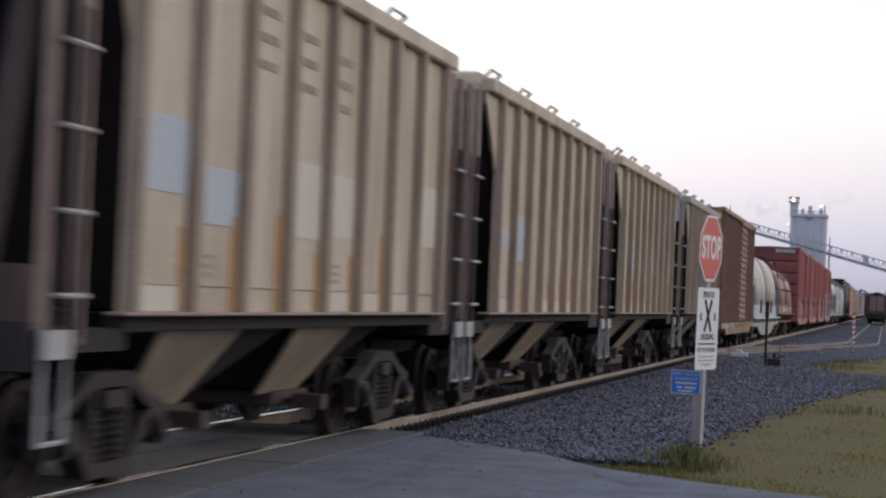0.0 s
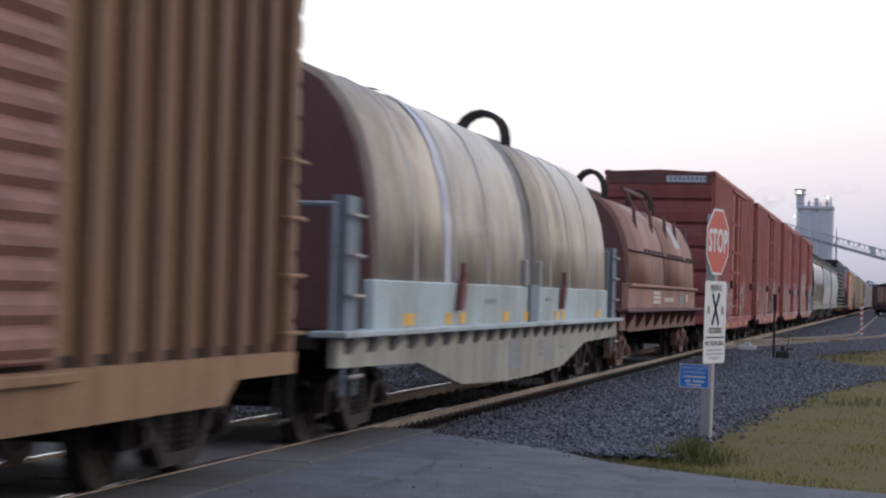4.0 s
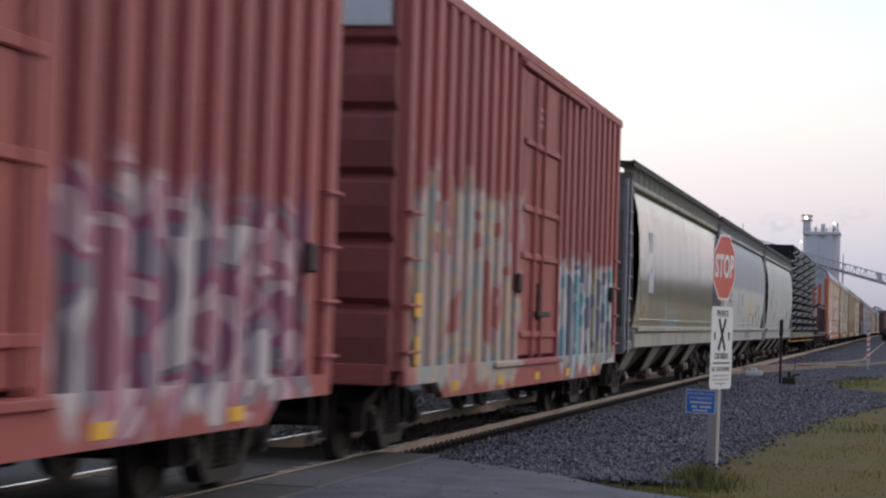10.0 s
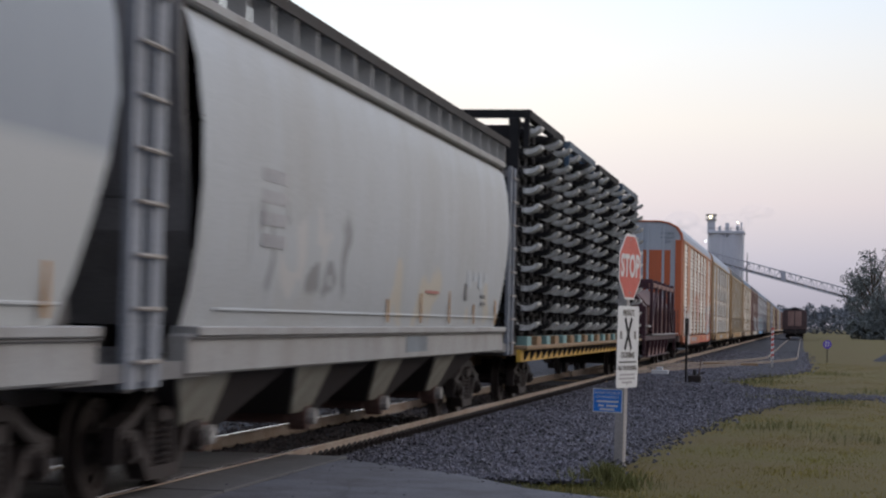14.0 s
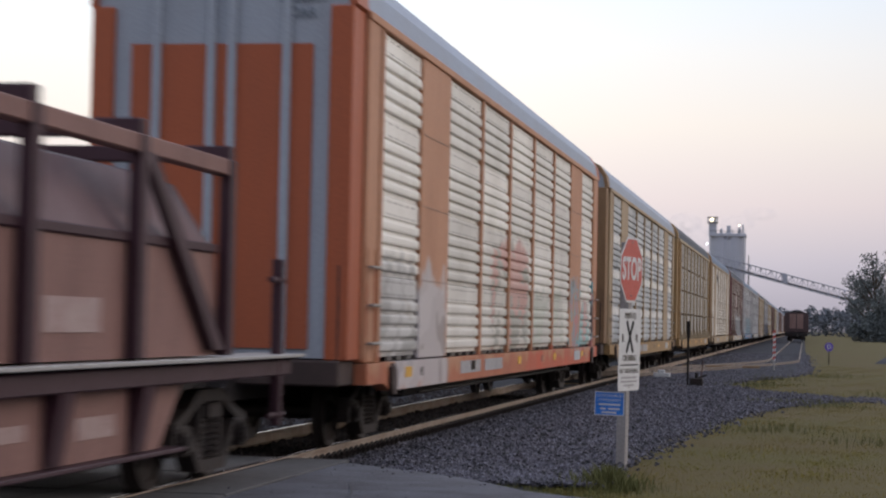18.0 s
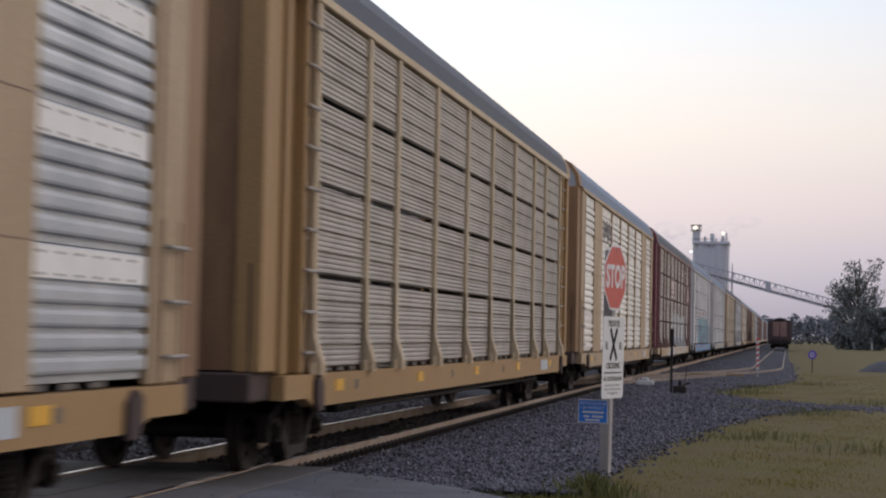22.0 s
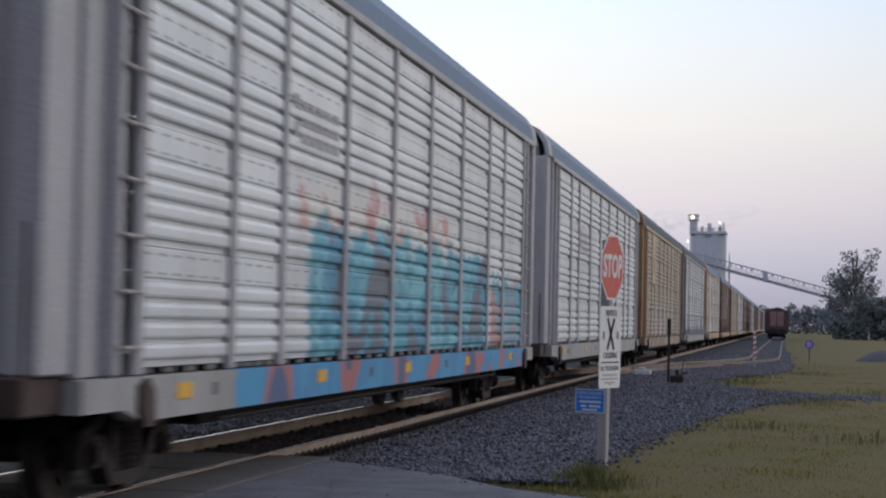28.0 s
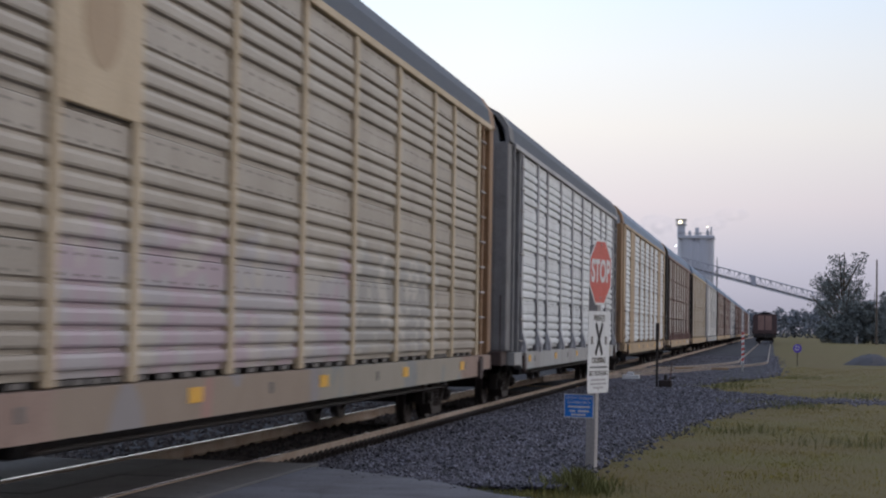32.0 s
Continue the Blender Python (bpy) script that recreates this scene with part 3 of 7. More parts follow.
            part("crossing_panel", Shape().cbox(x0 + c * w + 0.008, x0 + (c + 1) * w - 0.008, y0, y1, -0.25, -0.012 + 0.006 * math.sin(i * 3 + c), 0.012), M["concrete"], main_track)

for x0, x1 in ((NEAR_X + 0.037, NEAR_X + 0.074), (NEAR_X - 0.109, NEAR_X - 0.075), (FAR_X - 0.074, FAR_X - 0.037)):
    part("flange_filler", Shape().cbox(x0, x1, 9.6, 21.56, -0.16, -0.016, 0.004), M["asphalt_dark"], main_track, "dark rubber strip beside the rail")
# turnout and siding
LEAD = [(TRACK_X + 5.45 * (3 * u * u - 2 * u ** 3), 58 + 47 * u) for u in [i / 24 for i in range(25)]]
siding = tagged(thing("siding_track", "side track branching off the main line over a turnout", "railway track"), kind="structure")
for d in (-0.75, 0.75):
    path = [(x + d, y) for x, y in LEAD] + [(TRACK_X + 5.45 + d, y) for y in (110, 120, 140, 180, 250, 400, 800)]
    prof = [(a - NEAR_X, z) for a, z in rail_profile(NEAR_X)]
    rail = part("rail", swept(path[2:], prof), M["oldrail"], siding)
    part("railhead", swept(path[2:], [(-0.03, -0.004), (0.03, -0.004), (0.024, 0.001), (-0.024, 0.001)]), M["oldrail"], rail)
for i in range(70):
    y = 62 + 0.9 * i
    x = float(np.interp(y, [p[1] for p in LEAD], [p[0] for p in LEAD])) if y < 105 else TRACK_X + 5.45
    part("tie", tie_shape, M["wood_tie"], siding, at=(x, y, 0.0), key="tie")
part("stock_tie", Shape().cbox(-2.4, 2.4, -0.12, 0.12, -0.33, -0.14, 0.012), M["deckwood"], siding, at=(-4.6, 57.0, 0))
part("guard_timber", Shape().cbox(-1.6, 1.6, -0.16, 0.16, -0.2, -0.02, 0.02), M["deckwood"], siding, at=pose(-3.4, 84, 0, 0, 0, 8))

# crushed stone, single stones in one body
rng = np.random.default_rng(5)


def stones(name, spots, size, label, mat="stone"):
    octa = np.array([(1, 0, 0), (-1, 0, 0), (0, 1, 0), (0, -1, 0), (0, 0, 1), (0, 0, -0.6)], float)
    tri = np.array([(0, 2, 4), (2, 1, 4), (1, 3, 4), (3, 0, 4), (2, 0, 5), (1, 2, 5), (3, 1, 5), (0, 3, 5)])
    at = np.array(spots)
    n = len(at)
    q = octa[None] * (1 + 0.7 * (rng.random((n, 6, 3)) - 0.5)) * size * (0.5 + 0.9 * rng.random((n, 1, 1))) * np.array([1, 1, 0.8])
    a, b_ = rng.random(n) * 6.28, (rng.random(n) - 0.5) * 1.4
    c, s_ = np.cos(a)[:, None], np.sin(a)[:, None]
    cb, sb = np.cos(b_)[:, None], np.sin(b_)[:, None]
    x, y, z = q[..., 0], q[..., 1] * cb - q[..., 2] * sb, q[..., 1] * sb + q[..., 2] * cb
    q = np.stack([x * c - y * s_, x * s_ + y * c, z], -1) + at[:, None, :]
    f = tri[None] + 6 * np.arange(n)[:, None, None]
    return tagged(raw_mesh(name, q.reshape(-1, 3).tolist(), f.reshape(-1, 3).tolist(), M[mat]), label, "gravel", kind="stuff")


spots = []
while len(spots) < 42000:
    y = 20.0 + 48 * rng.random() ** 1.7
    e = edge_x(y)
    x = -5.36 + (e + 5.36) * rng.random()
    if rng.random() < 0.06:
        x = e + 0.22 * abs(rng.normal())
    if y < road_edge(x) + 0.05:
        continue
    spots.append((x, y, -0.15 + 0.03 * rng.random() + 0.05 * (x > -4.2)))
stones("ballast_stones", spots, 0.031, "loose dark grey crushed stone along the track")
spots = []
while len(spots) < 12000:
    y = 60 + 75 * rng.random() ** 1.3
    e = edge_x(y)
    spots.append((-5.4 + (e + 5.6) * rng.random() + 0.3 * rng.normal() * (rng.random() < 0.2), y, -0.14))
stones("siding_stones", spots, 0.05, "sparser dark gravel round the turnout")
spots = []
while len(spots) < 9000:
    y, x = 22 + 30 * rng.random() ** 1.5, (-10.5 + 3.2 * rng.random()) if rng.random() < 0.6 else (-7.05 + 1.3 * rng.random())
    spots.append((x, y, -0.165 + 0.02 * rng.random()))
stones("track_stones", spots, 0.042, "dark brown crushed stone between and behind the rails", "darkstone")
spots = []
while len(spots) < 2600:
    u = rng.random() ** 1.3
    spots.append((0.3 + 10 * u, 48.3 + 1.3 * rng.normal() * (0.35 + 0.65 * rng.random()) + 0.6 * math.sin(2.2 * u * 6), -0.135))
stones("strayed_stones", spots, 0.036, "strayed dark stones across the grass")
spots = [(-5.07, 17.35, -0.01)]
while len(spots) < 130:
    x, y = -5.0 + 7 * rng.random(), 14 + 8 * rng.random()
    if y < road_edge(x) - 0.05 and (rng.random() < 0.25 or y > road_edge(x) - 0.8):
        spots.append((x, y, -0.03 if x < -3 else -0.055))
stones("road_grit", spots, 0.018, "scattered grit on the asphalt road")


# grass
def blades(name, spots, mat, label, width=0.05):
    at = np.array(spots)
    n = len(at)
    x, y, z, h = at.T
    a, w, lean = rng.random(n) * 6.28, 0.002 + width * h * rng.random(n), h * 0.9 * (rng.random(n) - 0.3)
    dx, dy = np.cos(a) * w, np.sin(a) * w
    lx, ly = np.cos(a + 1.4) * lean, np.sin(a + 1.4) * lean
    v = np.stack([np.stack([x - dx, y - dy, z], -1), np.stack([x + dx, y + dy, z], -1), np.stack([x + dx * 0.7 + lx * 0.4, y + dy * 0.7 + ly * 0.4, z + h * 0.6], -1), np.stack([x + lx, y + ly, z + h], -1)], 1)
    f = np.array([(0, 1, 2), (0, 2, 3)])[None] + 4 * np.arange(n)[:, None, None]
    return tagged(raw_mesh(name, v.reshape(-1, 3).tolist(), f.reshape(-1, 3).tolist(), mat), label, "grass", kind="stuff")


EDGE_Y = np.linspace(15, 100, 400)
EDGE = np.array([edge_x(v_) for v_ in EDGE_Y])
ROAD_X = np.linspace(-6, 20, 300)
ROAD = np.array([road_edge(v_) for v_ in ROAD_X])
n_ = 330000
gy = 16.3 + 78 * rng.random(n_) ** 1.9
ge = np.interp(gy, EDGE_Y, EDGE)
gx = ge - 0.3 * np.abs(rng.normal(size=n_)) + (7.8 + 0.09 * gy - ge) * rng.random(n_) ** 1.1
clump = 0.5 * np.sin(gx * 1.3 + 2 * np.sin(gy * 0.37)) * np.sin(gy * 0.61 + 1.5 * np.sin(gx * 0.5)) + 0.5 * np.sin(gx * 3.1 + gy * 0.9) * np.sin(gy * 1.7 - gx * 1.1)
keep = (gy > np.interp(gx, ROAD_X, ROAD) + 0.05) & (rng.random(n_) < 0.72 + 0.3 * clump) & ((np.abs(gy - 48.3) > 1.3) | (rng.random(n_) < 0.25 + 0.05 * np.clip(gx, 0, 12)))
height = (0.014 + 0.032 * rng.random(n_) ** 1.6) * (1 + 0.6 * clump)
spots = np.stack([gx, gy, np.full(n_, -0.16), height], -1)[keep]
blades("grass", spots, M["blade"], "short dry yellow-green grass beside the gravel", 0.12)
spots = []
for k in range(1300):
    u = rng.random()
    x = -3.6 + 2.2 * u + 0.15 * rng.normal()
    y = road_edge(x) + 0.35 + 0.28 * abs(rng.normal())
    spots.append((x, y, -0.14, 0.02 + 0.055 * rng.random()))
for k in range(1700):
    a, d = rng.random() * 6.28, 0.19 * abs(rng.normal())
    spots.append((-1.95 + math.cos(a) * d * 1.5, 20.4 + math.sin(a) * d * 2.2, -0.15, (0.07 + 0.24 * rng.random() ** 2) * math.exp(-1.6 * d)))
for cx, cy in ((-0.4, 45), (0.6, 44), (-1.8, 57), (-1.2, 60), (-0.6, 33), (1.2, 30), (-1.0, 66), (2.2, 52), (0.9, 72)):
    for k in range(180):
        spots.append((cx + 0.5 * rng.normal(), cy + 0.6 * rng.normal(), -0.15, 0.07 + 0.13 * rng.random()))
blades("weeds", spots, M["weed"], "green weeds along the road edge and round the post")
# ---- the train: running gear ----
CARS = []
WHEELSETS = []


def lathe(prof, n=20):
    """A body turned round the x axis from (radius, x)."""
    s = Shape()
    s.loft([[(x, r * math.cos(2 * math.pi * i / n), r * math.sin(2 * math.pi * i / n)) for i in range(n)] for r, x in prof])
    return s


def wheelset_shape():
    s = lathe([(0.075, -1.1), (0.075, -0.95), (0.09, -0.85), (0.09, 0.85), (0.075, 0.95), (0.075, 1.1)], 12)
    for k in (-1, 1):
        prof = [(0.12, 0.66), (0.30, 0.70), (0.33, 0.665), (0.455, 0.665), (0.455, 0.69), (0.425, 0.705), (0.415, 0.80), (0.345, 0.80), (0.32, 0.775), (0.14, 0.775), (0.12, 0.83), (0.06, 0.83)]
        w = lathe([(r, x * k) for r, x in prof], 24)
        s.add(w.v, w.f)
        for a in range(3):  # cast marks that show the turning
            c = 2 * math.pi * a / 3
            s.add([(k * (0.79 + 0.02 * (i // 4)), 0.24 * math.cos(c + da) * rr, 0.24 * math.sin(c + da) * rr) for i, (da, rr) in enumerate([(-0.12, 0.9), (0.12, 0.9), (0.12, 1.15), (-0.12, 1.15)] * 2)],
                  [(0, 1, 2, 3), (4, 5, 6, 7), (0, 1, 5, 4), (1, 2, 6, 5), (2, 3, 7, 6), (3, 0, 4, 7)])
    return s


def side_frame_shape():
    """A cast truck frame: arched top member, hanging bottom member, columns with a spring window, pedestals and bearing caps."""
    s = Shape()
    top = [(-1.12, 0.50), (-0.72, 0.60), (-0.36, 0.76), (0.36, 0.76), (0.72, 0.60), (1.12, 0.50), (1.12, 0.60), (0.70, 0.71), (0.38, 0.87), (-0.38, 0.87), (-0.70, 0.71), (-1.12, 0.60)]
    s.prism(top, -0.08, 0.08, "x")
    low = [(-0.76, 0.52), (-0.40, 0.13), (0.40, 0.13), (0.76, 0.52), (0.66, 0.56), (0.33, 0.235), (-0.33, 0.235), (-0.66, 0.56)]
    s.prism(low, -0.09, 0.09, "x")
    for k in (-1, 1):
        s.cbox(-0.075, 0.075, min(0.27 * k, 0.36 * k), max(0.27 * k, 0.36 * k), 0.2, 0.8, 0.015)
        s.cbox(-0.1, 0.1, 0.89 * k - 0.17, 0.89 * k + 0.17, 0.49, 0.57, 0.02)
        s.box(-0.07, 0.07, 1.06 * k - 0.05, 1.06 * k + 0.05, 0.30, 0.52)
        s.box(-0.07, 0.07, 0.72 * k - 0.04, 0.72 * k + 0.04, 0.36, 0.52)
        s.tube((0.0, 0.89 * k, 0.415), (0.13, 0.89 * k, 0.415), 0.115, 14).tube((0.13, 0.89 * k, 0.415), (0.17, 0.89 * k, 0.415), 0.075, 10)
    s.cbox(0.02, 0.12, -0.2, 0.2, 0.60, 0.74, 0.02)
    return s


def spring_shape():
    rings = []
    for k in range(28):
        r, z = 0.088 if k % 4 in (1, 2) else 0.062, 0.235 + 0.0138 * k
        rings.append([(r * math.cos(2 * math.pi * i / 10), r * math.sin(2 * math.pi * i / 10), z) for i in range(10)])
    return Shape().loft(rings)


def truck(car, y, mat=None):
    """A two-axle truck under a car: bolster, side frames, springs and wheelsets."""
    t = part("truck", lambda: Shape().box(-0.95, 0.95, -0.18, 0.18, 0.5, 0.78).tube((0, 0, 0.78), (0, 0, 0.95), 0.2, 14).box(-0.9, 0.9, -0.62, -0.56, 0.36, 0.5).box(-0.9, 0.9, 0.56, 0.62, 0.36, 0.5),
             M["iron"], car, at=(0, y, 0), key="truck")
    for k in (1, -1):
        part("side_frame", side_frame_shape, mat or M["truck"], t, at=pose(k * 1.0, 0, 0, 0, 0, 0 if k > 0 else 180), key="side_frame")
        for d in (-0.16, 0.16):
            part("coil_spring", spring_shape, M["truck"], t, at=pose(k * 1.0, d, 0), key="spring")
    for k in (-0.89, 0.89):
        w = part("wheelset", wheelset_shape, M["wheel"], t, "rust-dulled steel wheels on an axle", key="wheelset")
        w.matrix_parent_inverse = Matrix.Translation((0, k, 0.415))
        WHEELSETS.append(w)
    return t


def coupler_shape():
    s = Shape().box(-0.08, 0.08, 0.0, 0.75, 0.72, 0.9)
    s.prism([(-0.2, -0.12), (-0.12, -0.2), (0.1, -0.2), (0.2, -0.05), (0.17, 0.08), (0.08, 0.16), (-0.16, 0.16)], 0.68, 0.96, "z")
    s.pipe([(0.35, 0.5, 0.8), (0.36, 0.1, 0.6), (0.3, -0.15, 0.42), (0.2, -0.3, 0.4)], 0.025)
    return s


def couplers(car, y0, y1):
    part("coupler", coupler_shape, M["iron"], car, at=(0, y0, 0), key="coupler")
    part("coupler", coupler_shape, M["iron"], car, at=pose(0, y1, 0, 0, 0, 180), key="coupler")


def ladder_shape(h, w=0.42, n=6, rails=True, r=0.014):
    """Rungs along y standing off in x, from z 0 to h."""
    s = Shape()
    if rails:
        s.box(-0.02, 0.015, -0.03, 0.02, 0, h).box(-0.02, 0.015, w - 0.02, w + 0.03, 0, h)
    for k in range(n):
        z = h * (k + 0.5) / n
        s.pipe([(0, 0, z), (0.07, 0.0, z), (0.07, w, z), (0, w, z)], r)
    return s


def ladder(car, x, y, z, h, mat, turn=0, n=6, w=0.42, rails=True):
    if not rails:
        for i in range(n):
            part("grab_iron", lambda: Shape().pipe([(0, 0, 0), (0.07, 0, 0), (0.07, w, 0), (0, w, 0)], 0.014), mat, car, at=pose(x, y, z + h * (i + 0.5) / n, 0, 0, turn), key=("grab", w))
        return None
    ob = part("ladder", lambda: ladder_shape(h, w, n, rails), mat, car, at=pose(x, y, z, 0, 0, turn), key=("ladder", h, w, n, rails))
    if len(ob.data.materials) == 1:
        ob.data.materials.append(M["rung"])
        for q in ob.data.polygons:
            q.material_index = 0 if q.index < 12 else 1
    return ob


def plates(car, rows, mat, name="stencil_patch"):
    """Thin painted plates or patches on the near side: x, y0, y1, z0, z1."""
    for x, y0, y1, z0, z1 in rows:
        part(name, Shape().box(x, x + 0.006, y0, y1, z0, z1), mat, car)


def car_thing(name, label, y, group="cars of the train", category="freight car"):
    ob = thing(name, label, category, pose(TRACK_X, y, 0), group)
    CARS.append((ob, y))
    return ob


def hat(y, w, d, x, z0, z1, side=1):
    """An upright pressed-steel post on a side wall."""
    return Shape().prism([(x * side, y - w / 2), ((x + d) * side, y - w * 0.36), ((x + d) * side, y + w * 0.36), (x * side, y + w / 2)], z0, z1, "z")


# ---- ribbed two-bay hoppers ----
def ribbed_hopper(y, label, paint, seed, L=10.2, posts=9):
    car = car_thing("hopper_car", label, y)
    cut = 0.36 if seed == 1 else 0.75
    for k in (1, -1):
        out = [(0.0, 4.12), (L, 4.12), (L, 3.9), (L - 0.36, 3.2), (L - 0.36, 1.29), (cut, 1.29), (cut, 3.1), (0.0, 3.95)]
        part("side_wall", lambda: Shape().prism(out, 1.40 * k, 1.44 * k, "x"), paint, car, key=("hside", k, L, cut))
        for i in range(posts):
            yy = cut + 0.06 + i * (L - 0.48 - cut) / (posts - 1)
            part("side_post", lambda: hat(yy, 0.15, 0.095, 1.44, 1.31, 4.12, k), M["beigedark"], car, key=("hpost", i, k, L, cut))
        # the shaded strip below the wall, given as a near-black sill
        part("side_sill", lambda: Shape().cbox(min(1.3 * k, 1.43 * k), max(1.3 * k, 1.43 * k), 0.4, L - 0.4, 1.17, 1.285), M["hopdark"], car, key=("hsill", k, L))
        part("sill_lip", lambda: Shape().cbox(min(1.38 * k, 1.545 * k), max(1.38 * k, 1.545 * k), 0.2, L - 0.2, 1.285, 1.312, 0.008), M["sillbrown"], car, key=("hlip", k, L))
        part("side_seam", lambda: Shape().cbox(min(1.43 * k, 1.452 * k), max(1.43 * k, 1.452 * k), 0.8, L - 0.45, 1.50, 1.515, 0.004), M["beigedark"], car, key=("hseam", k, L))
        part("top_chord", lambda: Shape().cbox(min(1.34 * k, 1.53 * k), max(1.34 * k, 1.53 * k), -0.02, L + 0.02, 4.10, 4.28, 0.02), paint, car, key=("hchord", k, L))
        for yy in (-0.78, L + 0.36):
            ladder(car, 1.42 * k, yy if k > 0 else yy + 0.42, 1.15, 2.1, M["ironrust"], 0 if k > 0 else 180, 4)
        for yy in (-0.80, -0.30, L + 0.30, L + 0.82):
            part("corner_post", lambda: Shape().box(-0.04, 0.04, -0.045, 0.045, 1.1, 4.1), M["sillbrown"], car, at=(1.38 * k, yy, 0), key="hcorner")
    part("roof", lambda: Shape().prism([(-1.4, 4.2), (-0.5, 4.36), (0.5, 4.36), (1.4, 4.2), (1.4, 4.1), (-1.4, 4.1)], 0.0, L), paint, car, key=("hroof", L))
    part("running_board", lambda: Shape().box(-0.45, 0.45, -0.4, L + 0.4, 4.46, 4.49).box(-0.4, -0.36, 0.5, 0.56, 4.3, 4.46).box(0.36, 0.4, 0.5, 0.56, 4.3, 4.46).box(0.36, 0.4, L - 0.6, L - 0.5, 4.3, 4.46), M["iron"], car, "grey steel grating walkway on the roof", key=("hboard", L))
    for yy in (1.2, 3.5, 5.9, 8.2):
        part("roof_hatch", lambda: Shape().cbox(0.5, 1.15, -0.35, 0.35, 4.28, 4.46, 0.03).pipe([(1.17, -0.3, 4.36), (1.3, -0.3, 4.48), (1.3, 0.3, 4.48), (1.17, 0.3, 4.36)], 0.02), paint, car, at=(0, yy, 0), key="hhatch")
    for e, yy, sg in ((0, 0.0, 1), (1, L, -1)):
        part("end_slope", lambda: Shape().prism([(0.05 * sg, 3.9), (0.05 * sg, 4.1), (0.15 * sg, 4.1), (2.3 * sg, 1.3), (2.2 * sg, 1.3)], -1.34, 1.34, "x"), M["hopdark"], car, "near-black sloped end sheet", at=(0, yy, 0), key=("hslope", e))
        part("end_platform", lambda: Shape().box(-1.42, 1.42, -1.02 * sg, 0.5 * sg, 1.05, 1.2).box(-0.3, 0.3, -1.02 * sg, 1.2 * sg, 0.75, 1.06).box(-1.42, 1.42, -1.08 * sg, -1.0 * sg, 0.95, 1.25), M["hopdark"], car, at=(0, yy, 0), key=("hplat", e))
        for x in (-0.84, 0.84):
            part("end_post", lambda: Shape().prism([(-0.75 * sg, 1.2), (-0.55 * sg, 1.2), (0.2 * sg, 3.9), (0.05 * sg, 3.9)], -0.06, 0.06, "x"), M["ironrust"], car, at=(x, yy, 0), key=("hendpost", e))
        part("end_cap", lambda: Shape().cbox(-1.34, 1.34, min(-0.06 * sg, 0.1 * sg), max(-0.06 * sg, 0.1 * sg), 3.62, 4.12, 0.01), M["repaint_blue"] if seed == 4 else M["hopdark"], car, "dirty top of the car's end", at=(0, yy, 0), key=("hcap", e))
        part("brake_cylinder", lambda: Shape().tube((-0.5, -0.5 * sg, 1.45), (0.4, -0.5 * sg, 1.45), 0.2, 14).box(0.6, 1.2, -0.8 * sg, -0.3 * sg, 1.2, 1.6), M["ironrust"], car, at=(0, yy, 0), key=("hbrake", e))
        part("step", lambda: Shape().pipe([(1.46, -0.95 * sg, 1.05), (1.46, -0.95 * sg, 0.5), (1.46, -0.6 * sg, 0.5), (1.46, -0.6 * sg, 1.05)], 0.018).box(1.46, 1.50, -1.0 * sg, -0.6 * sg, 1.02, 1.2), M["pale"], car, at=(0, yy, 0), key=("hstep", e))
    for yb in (3.2, L - 3.55):
        # bay slopes carry dirt and shade in their colour; side sheets keep the paint
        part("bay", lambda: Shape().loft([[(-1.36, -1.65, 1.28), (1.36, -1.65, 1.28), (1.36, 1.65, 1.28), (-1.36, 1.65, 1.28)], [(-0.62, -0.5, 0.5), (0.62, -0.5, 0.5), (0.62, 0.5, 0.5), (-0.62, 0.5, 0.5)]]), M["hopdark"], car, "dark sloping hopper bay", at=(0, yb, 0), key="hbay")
        for k in (1, -1):
            part("bay_side", lambda: Shape().loft([[(1.37 * k, -1.8, 1.27), (1.41 * k, -1.8, 1.27), (1.41 * k, 0.1, 1.27), (1.37 * k, 0.1, 1.27)], [(0.63 * k, -0.85, 0.5), (0.67 * k, -0.85, 0.5), (0.67 * k, 0.4, 0.5), (0.63 * k, 0.4, 0.5)]]), paint, car, at=(0, yb, 0), key=("hbayside", k))
        part("outlet_gate", lambda: Shape().cbox(-0.75, 0.75, -0.6, 0.6, 0.38, 0.52, 0.02).tube((0.6, -0.2, 0.42), (1.1, -0.2, 0.42), 0.03).box(0.85, 1.15, -0.3, -0.1, 0.36, 0.5), M["ironrust"], car, at=(0, yb, 0), key="hgate")
    part("centre_sill", lambda: Shape().box(-0.2, 0.2, -1.0, L + 1.0, 0.8, 1.1), M["iron"], car, key=("hcsill", L))
    pitch, r4 = (L - 0.48 - cut) / (posts - 1), random.Random(seed)
    for i in range(posts - 1):
        y0 = cut + 0.06 + i * pitch
        if r4.random() < 0.22 or (seed < 3 and i in (0, 1)):
            plates(car, [(1.44, y0 + 0.09, y0 + pitch - 0.09, 1.95 + 0.25 * r4.random(), 2.4 + 0.4 * r4.random())], M["repaint_blue"] if i in (0, 1) else M["repaint_pale"], "repaint_patch")
        if r4.random() < 0.55:
            plates(car, [(1.44, y0 + 0.11, y0 + pitch - 0.11, 1.32, 1.5)], M["repaint_pale"], "repaint_patch")
        if r4.random() < 0.7:
            plates(car, [(1.442, y0 + pitch - 0.19, y0 + pitch - 0.08, 1.32, 1.75 + 0.4 * r4.random())], M["rustrun"], "rust_streak")
        if r4.random() < 0.3:
            plates(car, [(1.442, y0 + 0.4, y0 + 0.62, 1.58 + 0.07 * q, 1.61 + 0.07 * q) for q in range(3)], M["beigedark"], "stencil_mark")
        if seed == 1 and i in (2, 3, 4):
